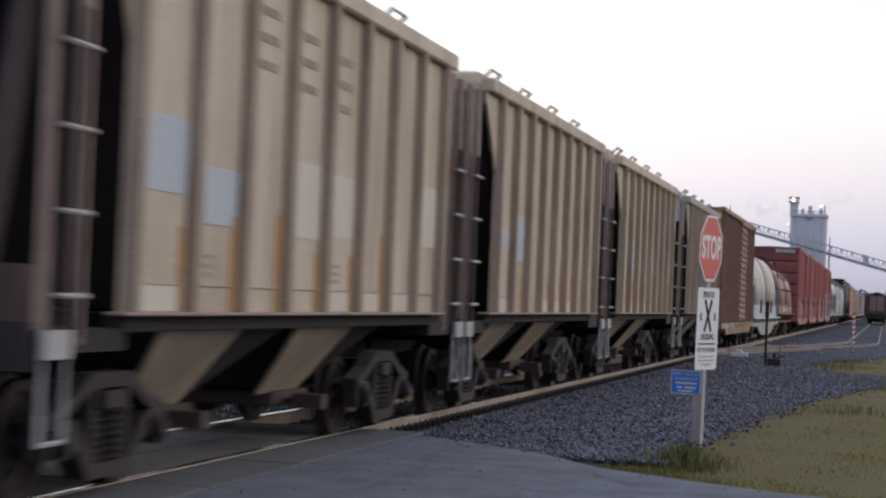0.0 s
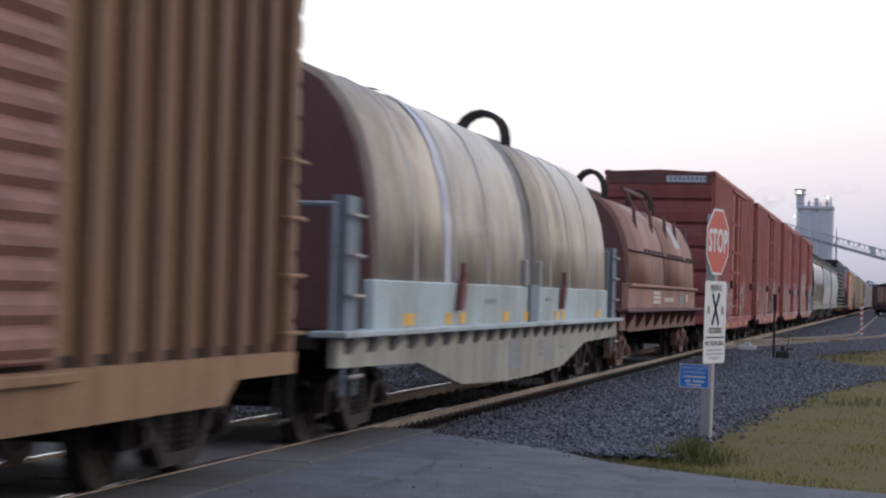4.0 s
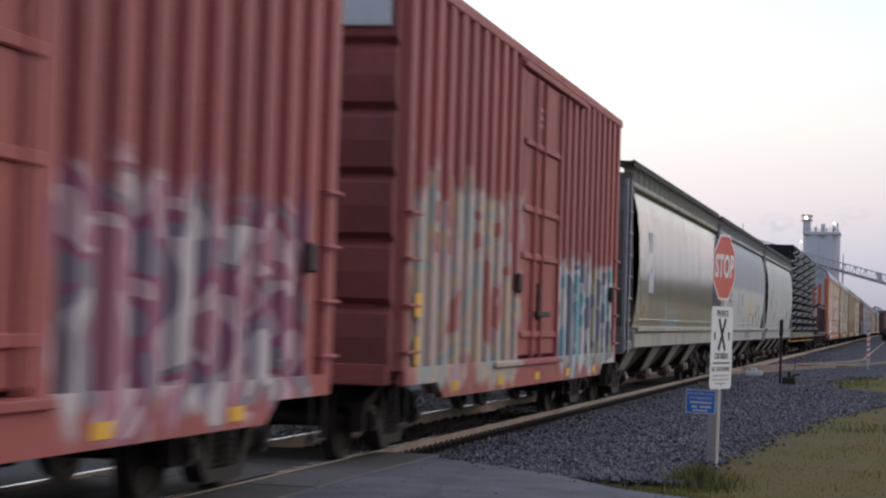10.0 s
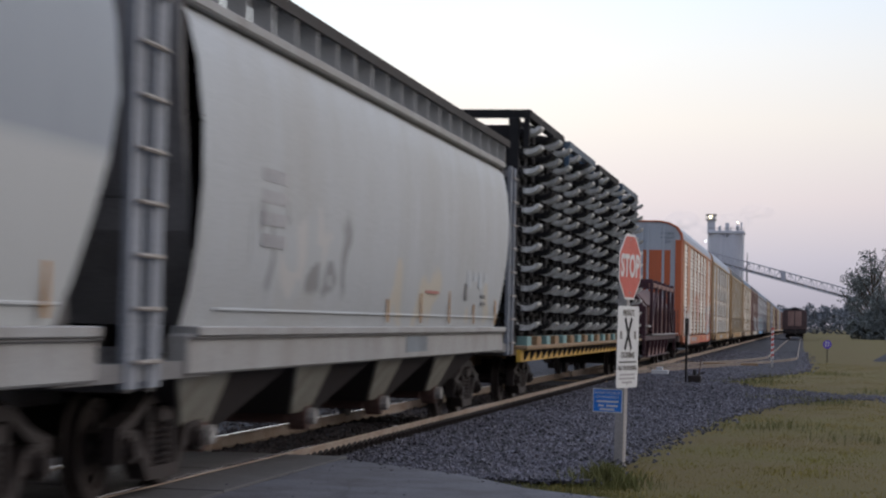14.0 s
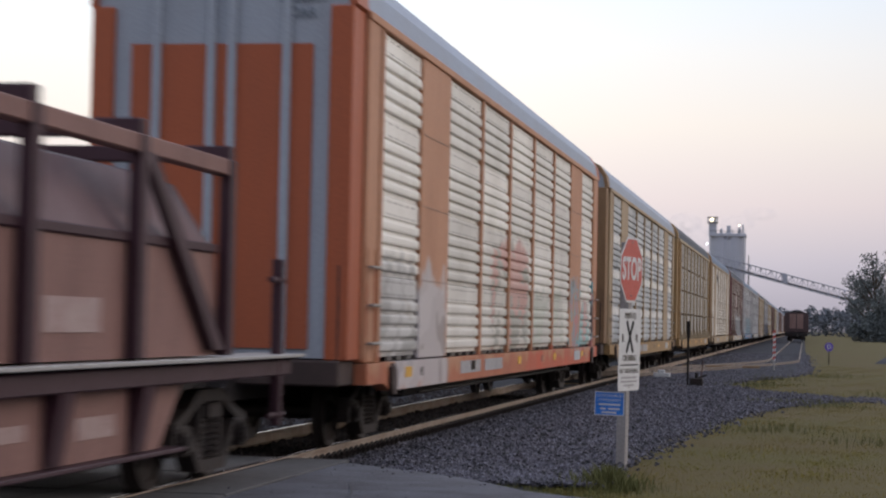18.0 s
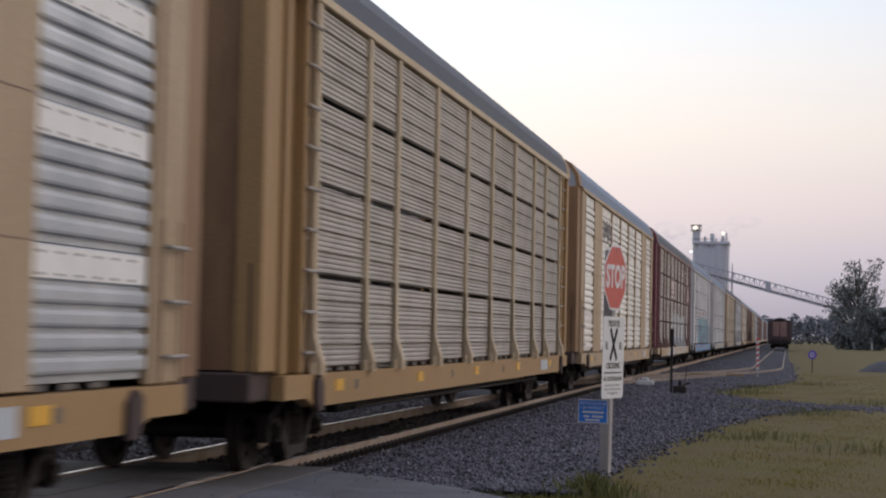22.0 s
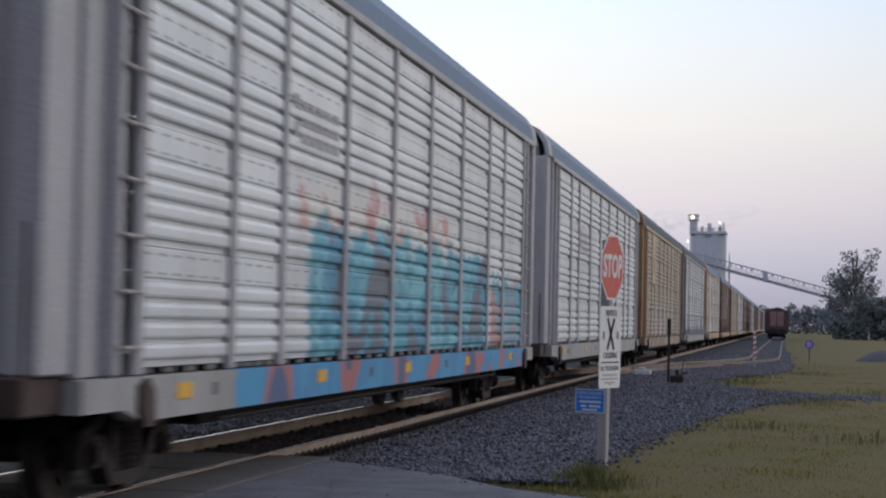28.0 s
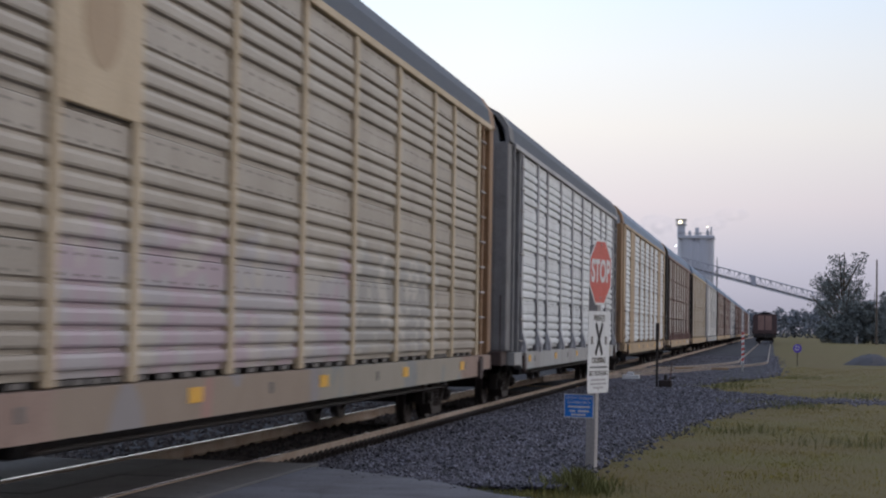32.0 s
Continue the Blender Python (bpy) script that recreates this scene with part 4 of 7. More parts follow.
            plates(car, [(1.442, y0 + 0.35, y0 + 0.8, 3.85 - 0.22 * q - 0.06 * i, 3.92 - 0.22 * q - 0.06 * i) for q in range(3)], M["sillbrown"], "worn_letter")
    couplers(car, -1.0, L + 1.0)
    truck(car, 1.15), truck(car, L - 1.15)
    return car


# ---- box cars ----
def box_car(y, label, paint, height, L, door, seed, red=True):
    car = car_thing("box_car", label, y)
    d0, d1 = door
    tag = ("bx", L, height)
    for k in (1, -1):
        part("side_wall", lambda: Shape().prism([(0.0, 0.82), (1.6, 0.82), (2.0, 0.66), (L - 2.0, 0.66), (L - 1.6, 0.82), (L, 0.82), (L, height), (0, height)], 1.37 * k, 1.41 * k, "x"), paint, car, key=(*tag, "side", k))
        n0, n1 = round(d0 / 0.62), round((L - d1) / 0.62)
        ys = [0.28 + i * (d0 - 0.35) / n0 for i in range(n0 + 1)] + [d1 + 0.07 + i * (L - d1 - 0.35) / n1 for i in range(n1 + 1)]
        for i, yy in enumerate(ys):
            part("side_post", lambda: hat(yy, 0.36 if red else 0.2, 0.15 if red else 0.11, 1.41, 0.95, height - 0.1, k), paint if red else M["rustpost"], car, key=(*tag, "post", i, k))
        part("eaves_rail", lambda: Shape().cbox(min(1.4 * k, 1.57 * k), max(1.4 * k, 1.57 * k), 0, L, height - 0.12, height + 0.02, 0.015), paint, car, key=(*tag, "eaves", k))
        part("side_sill", lambda: Shape().prism([(0.2, 0.80), (1.7, 0.80), (2.0, 0.62), (L - 2.0, 0.62), (L - 1.7, 0.80), (L - 0.2, 0.80), (L - 0.2, 0.98), (0.2, 0.98)], 1.475 * k, 1.565 * k, "x"), paint, car, key=(*tag, "sill", k))
        # plug door: leaf, frame bars, lock rods, tracks
        door_ob = part("door", lambda: Shape().cbox(min(1.475 * k, 1.56 * k), max(1.475 * k, 1.56 * k), d0 + 0.08, d1 - 0.08, 1.02, height - 0.25, 0.02), paint if red else M["doorwood"], car, key=(*tag, "door", k))
        if red:
            for z in (1.30, 2.35, 2.98, 3.86):
                part("door_bar", lambda: Shape().cbox(min(1.56 * k, 1.60 * k), max(1.56 * k, 1.60 * k), d0 + 0.1, d1 - 0.1, z - 0.04, z + 0.05, 0.012), paint, door_ob, key=(*tag, "dbar", z, k))
            for yy in (d0 + 0.75, (d0 + d1) / 2 - 0.15, d1 - 0.35):
                part("lock_rod", lambda: Shape().tube((1.60 * k, yy, 1.0), (1.60 * k, yy, height - 0.3), 0.028), paint, door_ob, key=(*tag, "rod", yy, k))
            part("lock_handle", lambda: Shape().cbox(min(1.58 * k, 1.66 * k), max(1.58 * k, 1.66 * k), d0 + 1.0, d0 + 1.9, 1.55, 1.62).tube((1.62 * k, d0 + 1.1, 1.5), (1.62 * k, d0 + 1.1, 2.0), 0.03), M["ironrust"], door_ob, key=(*tag, "handle", k))
            for yl in (d0 - 0.28, L - 1.1):
                part("lock_box", lambda: Shape().cbox(min(1.55 * k, 1.63 * k), max(1.55 * k, 1.63 * k), yl, yl + 0.21, 1.85, 2.1, 0.02), M["ironrust"], car, key=(*tag, "lbox", yl, k))
        else:
            for i in range(16):
                z = 1.15 + i * (height - 1.6) / 15
                part("door_rib", lambda: Shape().prism([(1.56 * k, z - 0.09), (1.605 * k, z - 0.03), (1.605 * k, z + 0.03), (1.56 * k, z + 0.09)], d0 + 0.12, d1 - 0.12), M["doorwood"], door_ob, key=(*tag, "drib", i, k))
        part("door_track", lambda: Shape().cbox(min(1.50 * k, 1.62 * k), max(1.50 * k, 1.62 * k), d0 - 1.6, d1 + 0.2, 0.90, 0.97), paint, car, key=(*tag, "track", k))
        part("door_track", lambda: Shape().cbox(min(1.50 * k, 1.62 * k), max(1.50 * k, 1.62 * k), d0 - 0.2, d1 + 1.9, height - 0.24, height - 0.15), paint, car, key=(*tag, "track2", k))
        for yy in (0.12, L - 0.62):
            ladder(car, 1.54 * k, yy if k > 0 else yy + 0.45, 0.9, 1.9, paint, 0 if k > 0 else 180, 4, 0.45, False)
        for yy in (0.35, L - 0.35):
            part("corner_step", lambda: Shape().pipe([(0, -0.2, 0.82), (0, -0.2, 0.4), (0, 0.2, 0.4), (0, 0.2, 0.82)], 0.018), M["iron"], car, at=(1.5 * k, yy, 0), key="bxstep")
    part("roof", lambda: Shape().prism([(-1.52, height - 0.02), (0, height + 0.05), (1.52, height - 0.02), (1.52, height - 0.08), (-1.52, height - 0.08)], 0, L), paint, car, key=(*tag, "roof"))
    part("floor", lambda: Shape().box(-1.42, 1.42, 0.05, L - 0.05, 0.85, 1.05).box(-0.2, 0.2, -0.6, L + 0.6, 0.7, 0.9), M["iron"], car, key=(*tag, "floor"))
    for e, yy, sg in ((0, 0.0, 1), (1, L, -1)):
        prof = [(0.06, 0.8)]
        n = 6 if red else 12
        for i in range(n):
            z, p = 0.95 + i * (height - 1.1) / n, (height - 1.1) / n
            prof += [(0.0, z), (-0.08, z + p * 0.10), (-0.10, z + p * 0.5), (-0.08, z + p * 0.86), (0.0, z + p * 0.96)]
        prof += [(0.0, height), (0.06, height)]
        part("end_wall", lambda: Shape().prism([(a * sg, b) for a, b in prof], -1.46, 1.46, "x"), M["redshade"] if red else M["brown"], car, at=(0, yy, 0), key=(*tag, "end", e))
        part("end_beam", lambda: Shape().cbox(-1.45, 1.45, min(0, -0.09 * sg), max(0, -0.09 * sg), 0.80, 1.02, 0.015).box(-0.5, 0.5, min(-0.05 * sg, -0.5 * sg), max(-0.05 * sg, -0.5 * sg), 1.02, 1.06), paint, car, at=(0, yy, 0), key=(*tag, "ebeam", e))
        ladder(car, -1.05 if sg > 0 else -1.4, yy - 0.12 * sg, 1.0, 3.0, paint, -90 * sg, 7, 0.42)
    if red:
        part("brake_wheel", lambda: lathe([(0.26, -0.02), (0.28, 0.0), (0.26, 0.02), (0.23, 0.0)], 20).turned(pose(-0.7, -0.3, 2.6, 0, 0, 90)).tube((-0.7, -0.3, 2.6), (-0.7, 0, 2.6), 0.03), M["iron"], car, key=(*tag, "bwheel"))
    couplers(car, -0.95, L + 0.95)
    truck(car, 1.6), truck(car, L - 1.6)
    return car


# ---- smooth-sided grey hoppers ----
def smooth_hopper(y, label, paint, sill, seed):
    L, top = 17.6, 4.18
    car = car_thing("hopper_car", label, y)

    def section(yy, k):
        pts = []
        for z, x in ((1.42, 1.50), (1.7, 1.545), (2.1, 1.575), (2.6, 1.59), (3.1, 1.58), (3.6, 1.54), (3.95, 1.47), (4.12, 1.36), (4.24, 1.1), (4.32, 0.6), (4.34, 0.0)):
            pts.append((x * k, yy, z))
        return pts
    for k in (1, -1):
        rings = []
        for i in range(19):
            rings.append(section(0.55 + i * (L - 1.1) / 18, k))
        sh = Shape()
        # ends bow inwards towards the sill
        bow = lambda z: 0.95 * max(0.0, (2.95 - z) / 1.5)
        rings[0] = [(x, 0.05 + 0.28 * math.sin(math.pi * min(1.0, (4.3 - z) / 2.9)), z) for x, _, z in rings[0]]
        rings[-1] = [(x, L - bow(z), z) for x, _, z in rings[-1]]
        part("side_sheet", lambda: sh.loft(rings, closed=False), paint, car, key=("sside", k), smooth=True)
        part("side_sill", lambda: Shape().cbox(min(1.35 * k, 1.54 * k), max(1.35 * k, 1.54 * k), 0.2, L - 0.2, 1.02, 1.36, 0.02).cbox(min(1.35 * k, 1.60 * k), max(1.35 * k, 1.60 * k), 0.3, L - 0.3, 1.34, 1.42, 0.01), sill, car, key=("ssill", k))
        # shade under the flange, built as a thin dark strip
        part("sill_lip", lambda: Shape().cbox(min(1.4 * k, 1.575 * k), max(1.4 * k, 1.575 * k), 0.25, L - 0.25, 1.315, 1.338, 0.005), M["hopgreydark"], car, "dark line of painted shade under the sill flange", key=("slip", k))
        part("roof_rail", lambda: Shape().cbox(min(1.36 * k, 1.50 * k), max(1.36 * k, 1.50 * k), 0.0, L, 4.06, 4.17, 0.02), sill, car, key=("srail", k))
        part("side_ridge", lambda: Shape().cbox(min(1.50 * k, 1.545 * k), max(1.50 * k, 1.545 * k), 0.9, L - 1.0, 1.55, 1.58, 0.008), paint, car, "low ridge along the side sheet", key=("sridge", k))
        board = part("running_board", lambda: Shape().box(min(1.12 * k, 1.52 * k), max(1.12 * k, 1.52 * k), -0.3, L + 0.3, 4.50, 4.54).box(min(1.48 * k, 1.52 * k), max(1.48 * k, 1.52 * k), -0.3, L + 0.3, 4.44, 4.56), M["iron"], car, "dark steel roof walkway", key=("sboard", k))
        for i in range(21):
            part("bracket", lambda: Shape().box(min(1.28 * k, 1.50 * k), max(1.28 * k, 1.50 * k), -0.025, 0.025, 4.12, 4.5), sill, board, at=(0, 0.1 + i * (L - 0.2) / 20, 0), key=("sbr", k))
        for yy in (-1.05, -0.55, L + 0.5, L + 1.0):
            part("corner_post", lambda: Shape().box(-0.03, 0.03, -0.07, 0.07, 0.95, 4.15), M["hoppost"], car, at=(1.5 * k, yy, 0), key="scorner")
        for yy in (-1.02, L + 0.55):
            ladder(car, 1.5 * k, yy if k > 0 else yy + 0.42, 0.95, 3.2, M["hopgreydark"], 0 if k > 0 else 180, 8)
    for e, yy, sg in ((0, 0.0, 1), (1, L, -1)):
        prof = [(0.0 * sg, 4.34), (0.1 * sg, 4.34)] + [((0.1 + 0.75 * max(0.0, (3.9 - z) / 2.5) ** 1.5) * sg, z) for z in (3.9, 3.3, 2.6, 2.0, 1.42)] + [(0.82 * sg, 1.42), (0.35 * sg, 2.2), (0.02 * sg, 3.6)]
        part("end_sheet", lambda: Shape().prism(prof, -1.46, 1.46, "x"), M["hopgreydark"], car, "dark grey sloped end sheet", at=(0, yy, 0), key=("send", e))
        part("end_platform", lambda: Shape().box(-1.5, 1.5, min(-1.1 * sg, 0.9 * sg), max(-1.1 * sg, 0.9 * sg), 1.0, 1.14).box(-1.5, 1.5, min(-1.15 * sg, -1.05 * sg), max(-1.15 * sg, -1.05 * sg), 0.92, 1.25).box(-0.25, 0.25, min(-1.1 * sg, 2.0 * sg), max(-1.1 * sg, 2.0 * sg), 0.74, 1.0), M["hopgreydark"], car, at=(0, yy, 0), key=("splat", e))
        part("end_frame", lambda: Shape().box(-1.3, -1.15, min(-1.0 * sg, -0.9 * sg), max(-1.0 * sg, -0.9 * sg), 1.1, 4.1).box(0.55, 0.7, min(-1.0 * sg, -0.9 * sg), max(-1.0 * sg, -0.9 * sg), 1.1, 4.1).box(-1.3, 1.5, min(-1.0 * sg, -0.9 * sg), max(-1.0 * sg, -0.9 * sg), 4.0, 4.12).box(-1.3, 1.5, min(-1.0 * sg, -0.9 * sg), max(-1.0 * sg, -0.9 * sg), 2.4, 2.48).tube((-0.3, -0.5 * sg, 1.5), (0.7, -0.5 * sg, 1.5), 0.2, 14), M["hopgreydark"], car, at=(0, yy, 0), key=("sframe", e))
    for i in range(4):
        yb = 2.6 + i * 3.9
        # lit and shaded bay faces put in as two colours, cream and near-black
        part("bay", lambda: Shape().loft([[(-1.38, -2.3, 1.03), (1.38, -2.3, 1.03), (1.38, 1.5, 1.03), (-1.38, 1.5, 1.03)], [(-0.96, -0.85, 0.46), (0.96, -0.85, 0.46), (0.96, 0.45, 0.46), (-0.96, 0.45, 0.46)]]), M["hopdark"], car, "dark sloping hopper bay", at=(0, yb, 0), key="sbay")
        for k in (1, -1):
            part("bay_side", lambda: Shape().loft([[(1.385 * k, -2.25, 1.02), (1.42 * k, -2.25, 1.02), (1.42 * k, -0.75, 1.02), (1.385 * k, -0.75, 1.02)], [(0.97 * k, -0.85, 0.47), (1.0 * k, -0.85, 0.47), (1.0 * k, -0.05, 0.47), (0.97 * k, -0.05, 0.47)]]), M["creamsill"], car, at=(0, yb, 0), key=("sbayside", k))
        gate = part("outlet_gate", lambda: Shape().cbox(-0.85, 0.85, -0.5, 0.5, 0.34, 0.52, 0.02).tube((0.85, -0.3, 0.42), (1.05, -0.3, 0.42), 0.16, 12), M["gaterust"], car, "rusty outlet gate", at=(0, yb, 0), key="sgate")
        part("capstan", lambda: Shape().tube((1.05, -0.3, 0.42), (1.14, -0.3, 0.42), 0.09, 10), M["pale"], gate, "pale worn gate wheel", key="scap")
    part("centre_sill", lambda: Shape().box(-0.2, 0.2, -1.2, L + 1.2, 0.72, 1.0), M["iron"], car, key="scsill")
    couplers(car, -1.25, L + 1.25)
    truck(car, 1.0), truck(car, L - 1.0)
    return car


# ---- coil cars ----
def hood_section(y, half, z0, z1, n=14, flat=1.0):
    pts = []
    for i in range(n + 1):
        a = math.pi * i / n
        pts.append((half * math.copysign(abs(math.cos(a)) ** 0.75, math.cos(a)), y, z0 + (z1 - z0) * math.sin(a) ** 0.8 * flat))
    return pts


def hood(car, y0, y1, half, z0, z1, mat, band, bands, name="hood"):
    h = part(name, Shape().loft([hood_section(y, half, z0, z1) for y in (y0, y1)]), mat, car, smooth=False)
    for v in h.data.polygons:
        v.use_smooth = len(v.vertices) == 4
    for yb in bands:
        part("hood_band", Shape().loft([hood_section(yb + d, half + e, z0, z1 + e) for d, e in ((-0.05, 0.0), (-0.04, 0.015), (0.04, 0.015), (0.05, 0.0))]), band, h)
    return h


def arch(car, y, z, mat, w=0.55, h=0.55, r=0.045):
    hoop = [(w * math.cos(a), 0, z + h * math.sin(a)) for a in [math.pi * i / 8 for i in range(9)]]
    for d in (-0.2, 0.2):
        part("lifting_loop", Shape().pipe([(w, 0, z - 0.35)] + hoop + [(-w, 0, z - 0.35)], r), mat, car, at=(0.25, y + d, 0))


def silver_coil_car(y, label):
    L = 19.3
    car = car_thing("coil_car", label, y)
    w = M["whitepaint"]
    for k in (1, -1):
        part("side_sill", Shape().prism([(0.1, 0.78), (3.4, 0.74), (5.6, 0.42), (8.2, 0.36), (10.5, 0.36), (13.1, 0.42), (15.3, 0.74), (L - 0.1, 0.78), (L - 0.1, 1.06), (0.1, 1.06)], 1.36 * k, 1.44 * k, "x"), M["creamsill"], car)
        part("deck_edge", Shape().cbox(min(1.2 * k, 1.56 * k), max(1.2 * k, 1.56 * k), 0.0, L, 1.06, 1.12, 0.01), w, car)
        # brackets coloured dark grey to carry the shade below the deck
        for i in range(22):
            part("deck_bracket", lambda: Shape().prism([(1.44 * k, 0.90), (1.55 * k, 1.06), (1.44 * k, 1.06)], -0.12, 0.12), M["hopgreydark"], car, at=(0, 0.5 + i * 0.84, 0), key=("cbr", k))
        part("trough_side", Shape().cbox(min(1.28 * k, 1.38 * k), max(1.28 * k, 1.38 * k), 1.6, 18.3, 1.1, 1.62, 0.015), w, car)
        for yy, d in ((2.9, 0.45), (4.9, 0.32), (5.7, 0.3), (8.4, 0.4), (9.95, 0.4), (12.6, 0.3), (13.2, 0.3), (17.0, 0.4)):
            part("reflector", Shape().box(min(1.38 * k, 1.386 * k), max(1.38 * k, 1.386 * k), yy, yy + d, 1.14, 1.27), M["reflector"], car, "orange-yellow reflector strip")
        for yy in (5.4, 12.9):
            part("hood_latch", Shape().prism([(yy, 1.3), (yy + 0.15, 1.3), (yy + 0.35, 1.55), (yy + 0.3, 1.75), (yy + 0.1, 1.6)], 1.39 * k, 1.46 * k, "x").tube((1.43 * k, yy + 0.2, 1.6), (1.43 * k, yy + 0.2, 1.86), 0.03), M["coilred"], car, "dark red hood latch")
        part("middle_post", Shape().box(min(1.3 * k, 1.42 * k), max(1.3 * k, 1.42 * k), 10.25, 10.95, 1.1, 1.65), M["bluegreydark"], car)
    part("deck", Shape().box(-1.25, 1.25, 0.05, L - 0.05, 0.95, 1.08).box(-0.25, 0.25, 0, L, 0.7, 0.95), M["iron"], car)
    hood(car, 2.0, 10.2, 1.33, 1.62, 3.9, M["silver"], M["pale"], (3.6, 5.6, 7.6))
    hood(car, 11.05, 18.35, 1.33, 1.62, 3.9, M["silver"], M["pale"], (12.4, 14.2, 16.2))
    part("hood_seal", Shape().loft([hood_section(yy, 1.28, 1.62, 3.9) for yy in (10.15, 11.1)]), M["hopgreydark"], car, "dark band between the two hoods")
    part("end_bulkhead", Shape().loft([hood_section(yy, 1.3, 1.1, 3.86) for yy in (1.85, 1.98)]), M["coildark"], car, "dark brown hood end")
    for yy in (0.2, L - 0.9):
        part("end_rail", Shape().pipe([(1.35, yy, 1.1), (1.35, yy, 2.3), (-1.35, yy, 2.3), (-1.35, yy, 1.1)], 0.03).box(1.28, 1.42, yy + 0.2, yy + 0.7, 1.1, 2.4), M["bluegreydark"], car)
        ladder(car, 1.42, yy + 0.2, 0.5, 1.9, M["bluegreydark"], 0, 5)
    arch(car, 12.2, 3.9, M["iron"], 0.36, 0.36)
    for yy in (10.05, 11.2):
        part("hood_strap", Shape().cbox(1.30, 1.40, yy - 0.05, yy + 0.05, 1.6, 2.0, 0.02), M["pale"], car)
    part("stencil_patch", Shape().loft([hood_section(yy, 1.34, 1.62, 3.935) for yy in (5.0, 5.35)], closed=False).turned(Matrix.Identity(4)), M["hoodstripe"], car, "faded blue and white stripe on the hood")
    plates(car, [(1.44, 11.0, 11.75, 0.62 + 0.09 * q, 0.67 + 0.09 * q) for q in range(3)] + [(1.44, 8.6, 9.3, 0.50 + 0.14 * q, 0.60 + 0.14 * q) for q in range(3)] + [(1.44, 12.9, 13.3, 0.7, 0.74), (1.38, 11.8, 12.3, 1.42, 1.46), (1.38, 7.2, 7.9, 1.38, 1.44)], M["hoppost"], "stencil_mark")
    couplers(car, -0.6, L + 0.6)
    truck(car, 2.2), truck(car, L - 2.2)
    return car


def brown_coil_car(y, label):
    L = 15.9
    car = car_thing("coil_car", label, y)
    p = M["coilbrown"]
    for k in (1, -1):
        part("side_sill", Shape().prism([(0.4, 0.85), (L - 0.4, 0.85), (L - 0.4, 1.2), (0.4, 1.2)], 1.2 * k, 1.28 * k, "x"), M["coilsill"], car)
        part("deck_edge", Shape().cbox(min(1.0 * k, 1.5 * k), max(1.0 * k, 1.5 * k), 0.0, L, 1.21, 1.27, 0.01), M["coildark"], car)
        part("bottom_flange", Shape().box(min(1.15 * k, 1.36 * k), max(1.15 * k, 1.36 * k), 1.2, L - 1.2, 0.82, 0.86), M["coilsill"], car)
        part("seam", Shape().cbox(min(1.26 * k, 1.335 * k), max(1.26 * k, 1.335 * k), 1.5, L - 1.5, 2.44, 2.475, 0.01), M["coildark"], car, "dark rolled seam along the hood")
        for i in range(9):
            yy = 1.4 + i * 1.6
            part("sill_gusset", lambda: Shape().prism([(1.28 * k, 0.88), (1.30 * k, 0.88), (1.48 * k, 1.2), (1.28 * k, 1.2)], -0.05, 0.05), M["coildark"], car, at=(0, yy, 0), key=("bcg", k))
            if i % 2 == 0 or i > 6:
                part("reflector", Shape().box(min(1.284 * k, 1.29 * k), max(1.284 * k, 1.29 * k), yy + 0.2, yy + 0.68, 0.98, 1.14), M["reflector"], car, "yellow reflector square")
        part("trough_side", Shape().cbox(min(1.2 * k, 1.34 * k), max(1.2 * k, 1.34 * k), 1.2, L - 1.2, 1.27, 1.76, 0.015).cbox(min(1.2 * k, 1.42 * k), max(1.2 * k, 1.42 * k), 1.2, L - 1.2, 1.72, 1.78, 0.01), p, car)
        for yy in [3.2 + 0.62 * i for i in range(20) if i % 7]:
            part("hinge", lambda: Shape().cbox(-0.02, 0.03, -0.05, 0.05, -0.06, 0.015, 0.01), M["coildark"], car, at=(1.33 * k, yy, 2.52), key="bch")
    part("deck", Shape().box(-1.2, 1.2, 0.05, L - 0.05, 1.05, 1.22).box(-0.25, 0.25, 0, L, 0.72, 1.05), M["iron"], car)
    hood(car, 1.4, 7.65, 1.32, 1.78, 3.62, p, M["coildark"], (7.6,))
    hood(car, 7.75, 14.5, 1.32, 1.78, 3.62, p, M["coildark"], ())
    part("end_bulkhead", Shape().loft([hood_section(yy, 1.3, 1.3, 3.58) for yy in (1.25, 1.38)]), M["coildark"], car, "dark red hood end")
    for x in (0.46, -0.46):
        part("lifting_beam", Shape().box(x - 0.04, x + 0.04, 6.4, 9.9, 3.9, 3.98).tube((x, 6.8, 3.95), (x * 1.7, 6.8, 3.3), 0.035).tube((x, 9.6, 3.95), (x * 1.7, 9.6, 3.3), 0.035), M["coildark"], car, "dark lifting beam above the hood")
    for yy, h in ((3.7, 0.5), (6.6, 0.5), (9.4, 0.5), (11.6, 0.45), (14.2, 0.4)):
        part("stacking_prong", Shape().tube((1.12, yy, 2.95), (1.05, yy + 0.12, 2.95 + h), 0.04), M["coildark"], car)
    arch(car, 11.2, 3.74, M["iron"], 0.30, 0.40)
    arch(car, 3.0, 3.70, M["iron"], 0.30, 0.40)
    part("hood_patch", Shape().loft([[(x * 1.003, yy, z + 0.004) for x, yy, z in hood_section(yy, 1.32, 1.78, 3.62)[2:5]] for yy in (10.6, 11.8)], closed=False), M["pale"], car, "shiny unpainted repair patch")
    plates(car, [(1.342, 5.4, 6.7, 1.38 + 0.10 * i, 1.45 + 0.10 * i) for i in range(3)] + [(1.342, 7.6 + 0.5 * i, 7.95 + 0.5 * i, 1.42, 1.52) for i in range(4)] + [(1.342, 12.4, 12.8, 1.42, 1.6)], M["markwhite"], "stencil_mark")
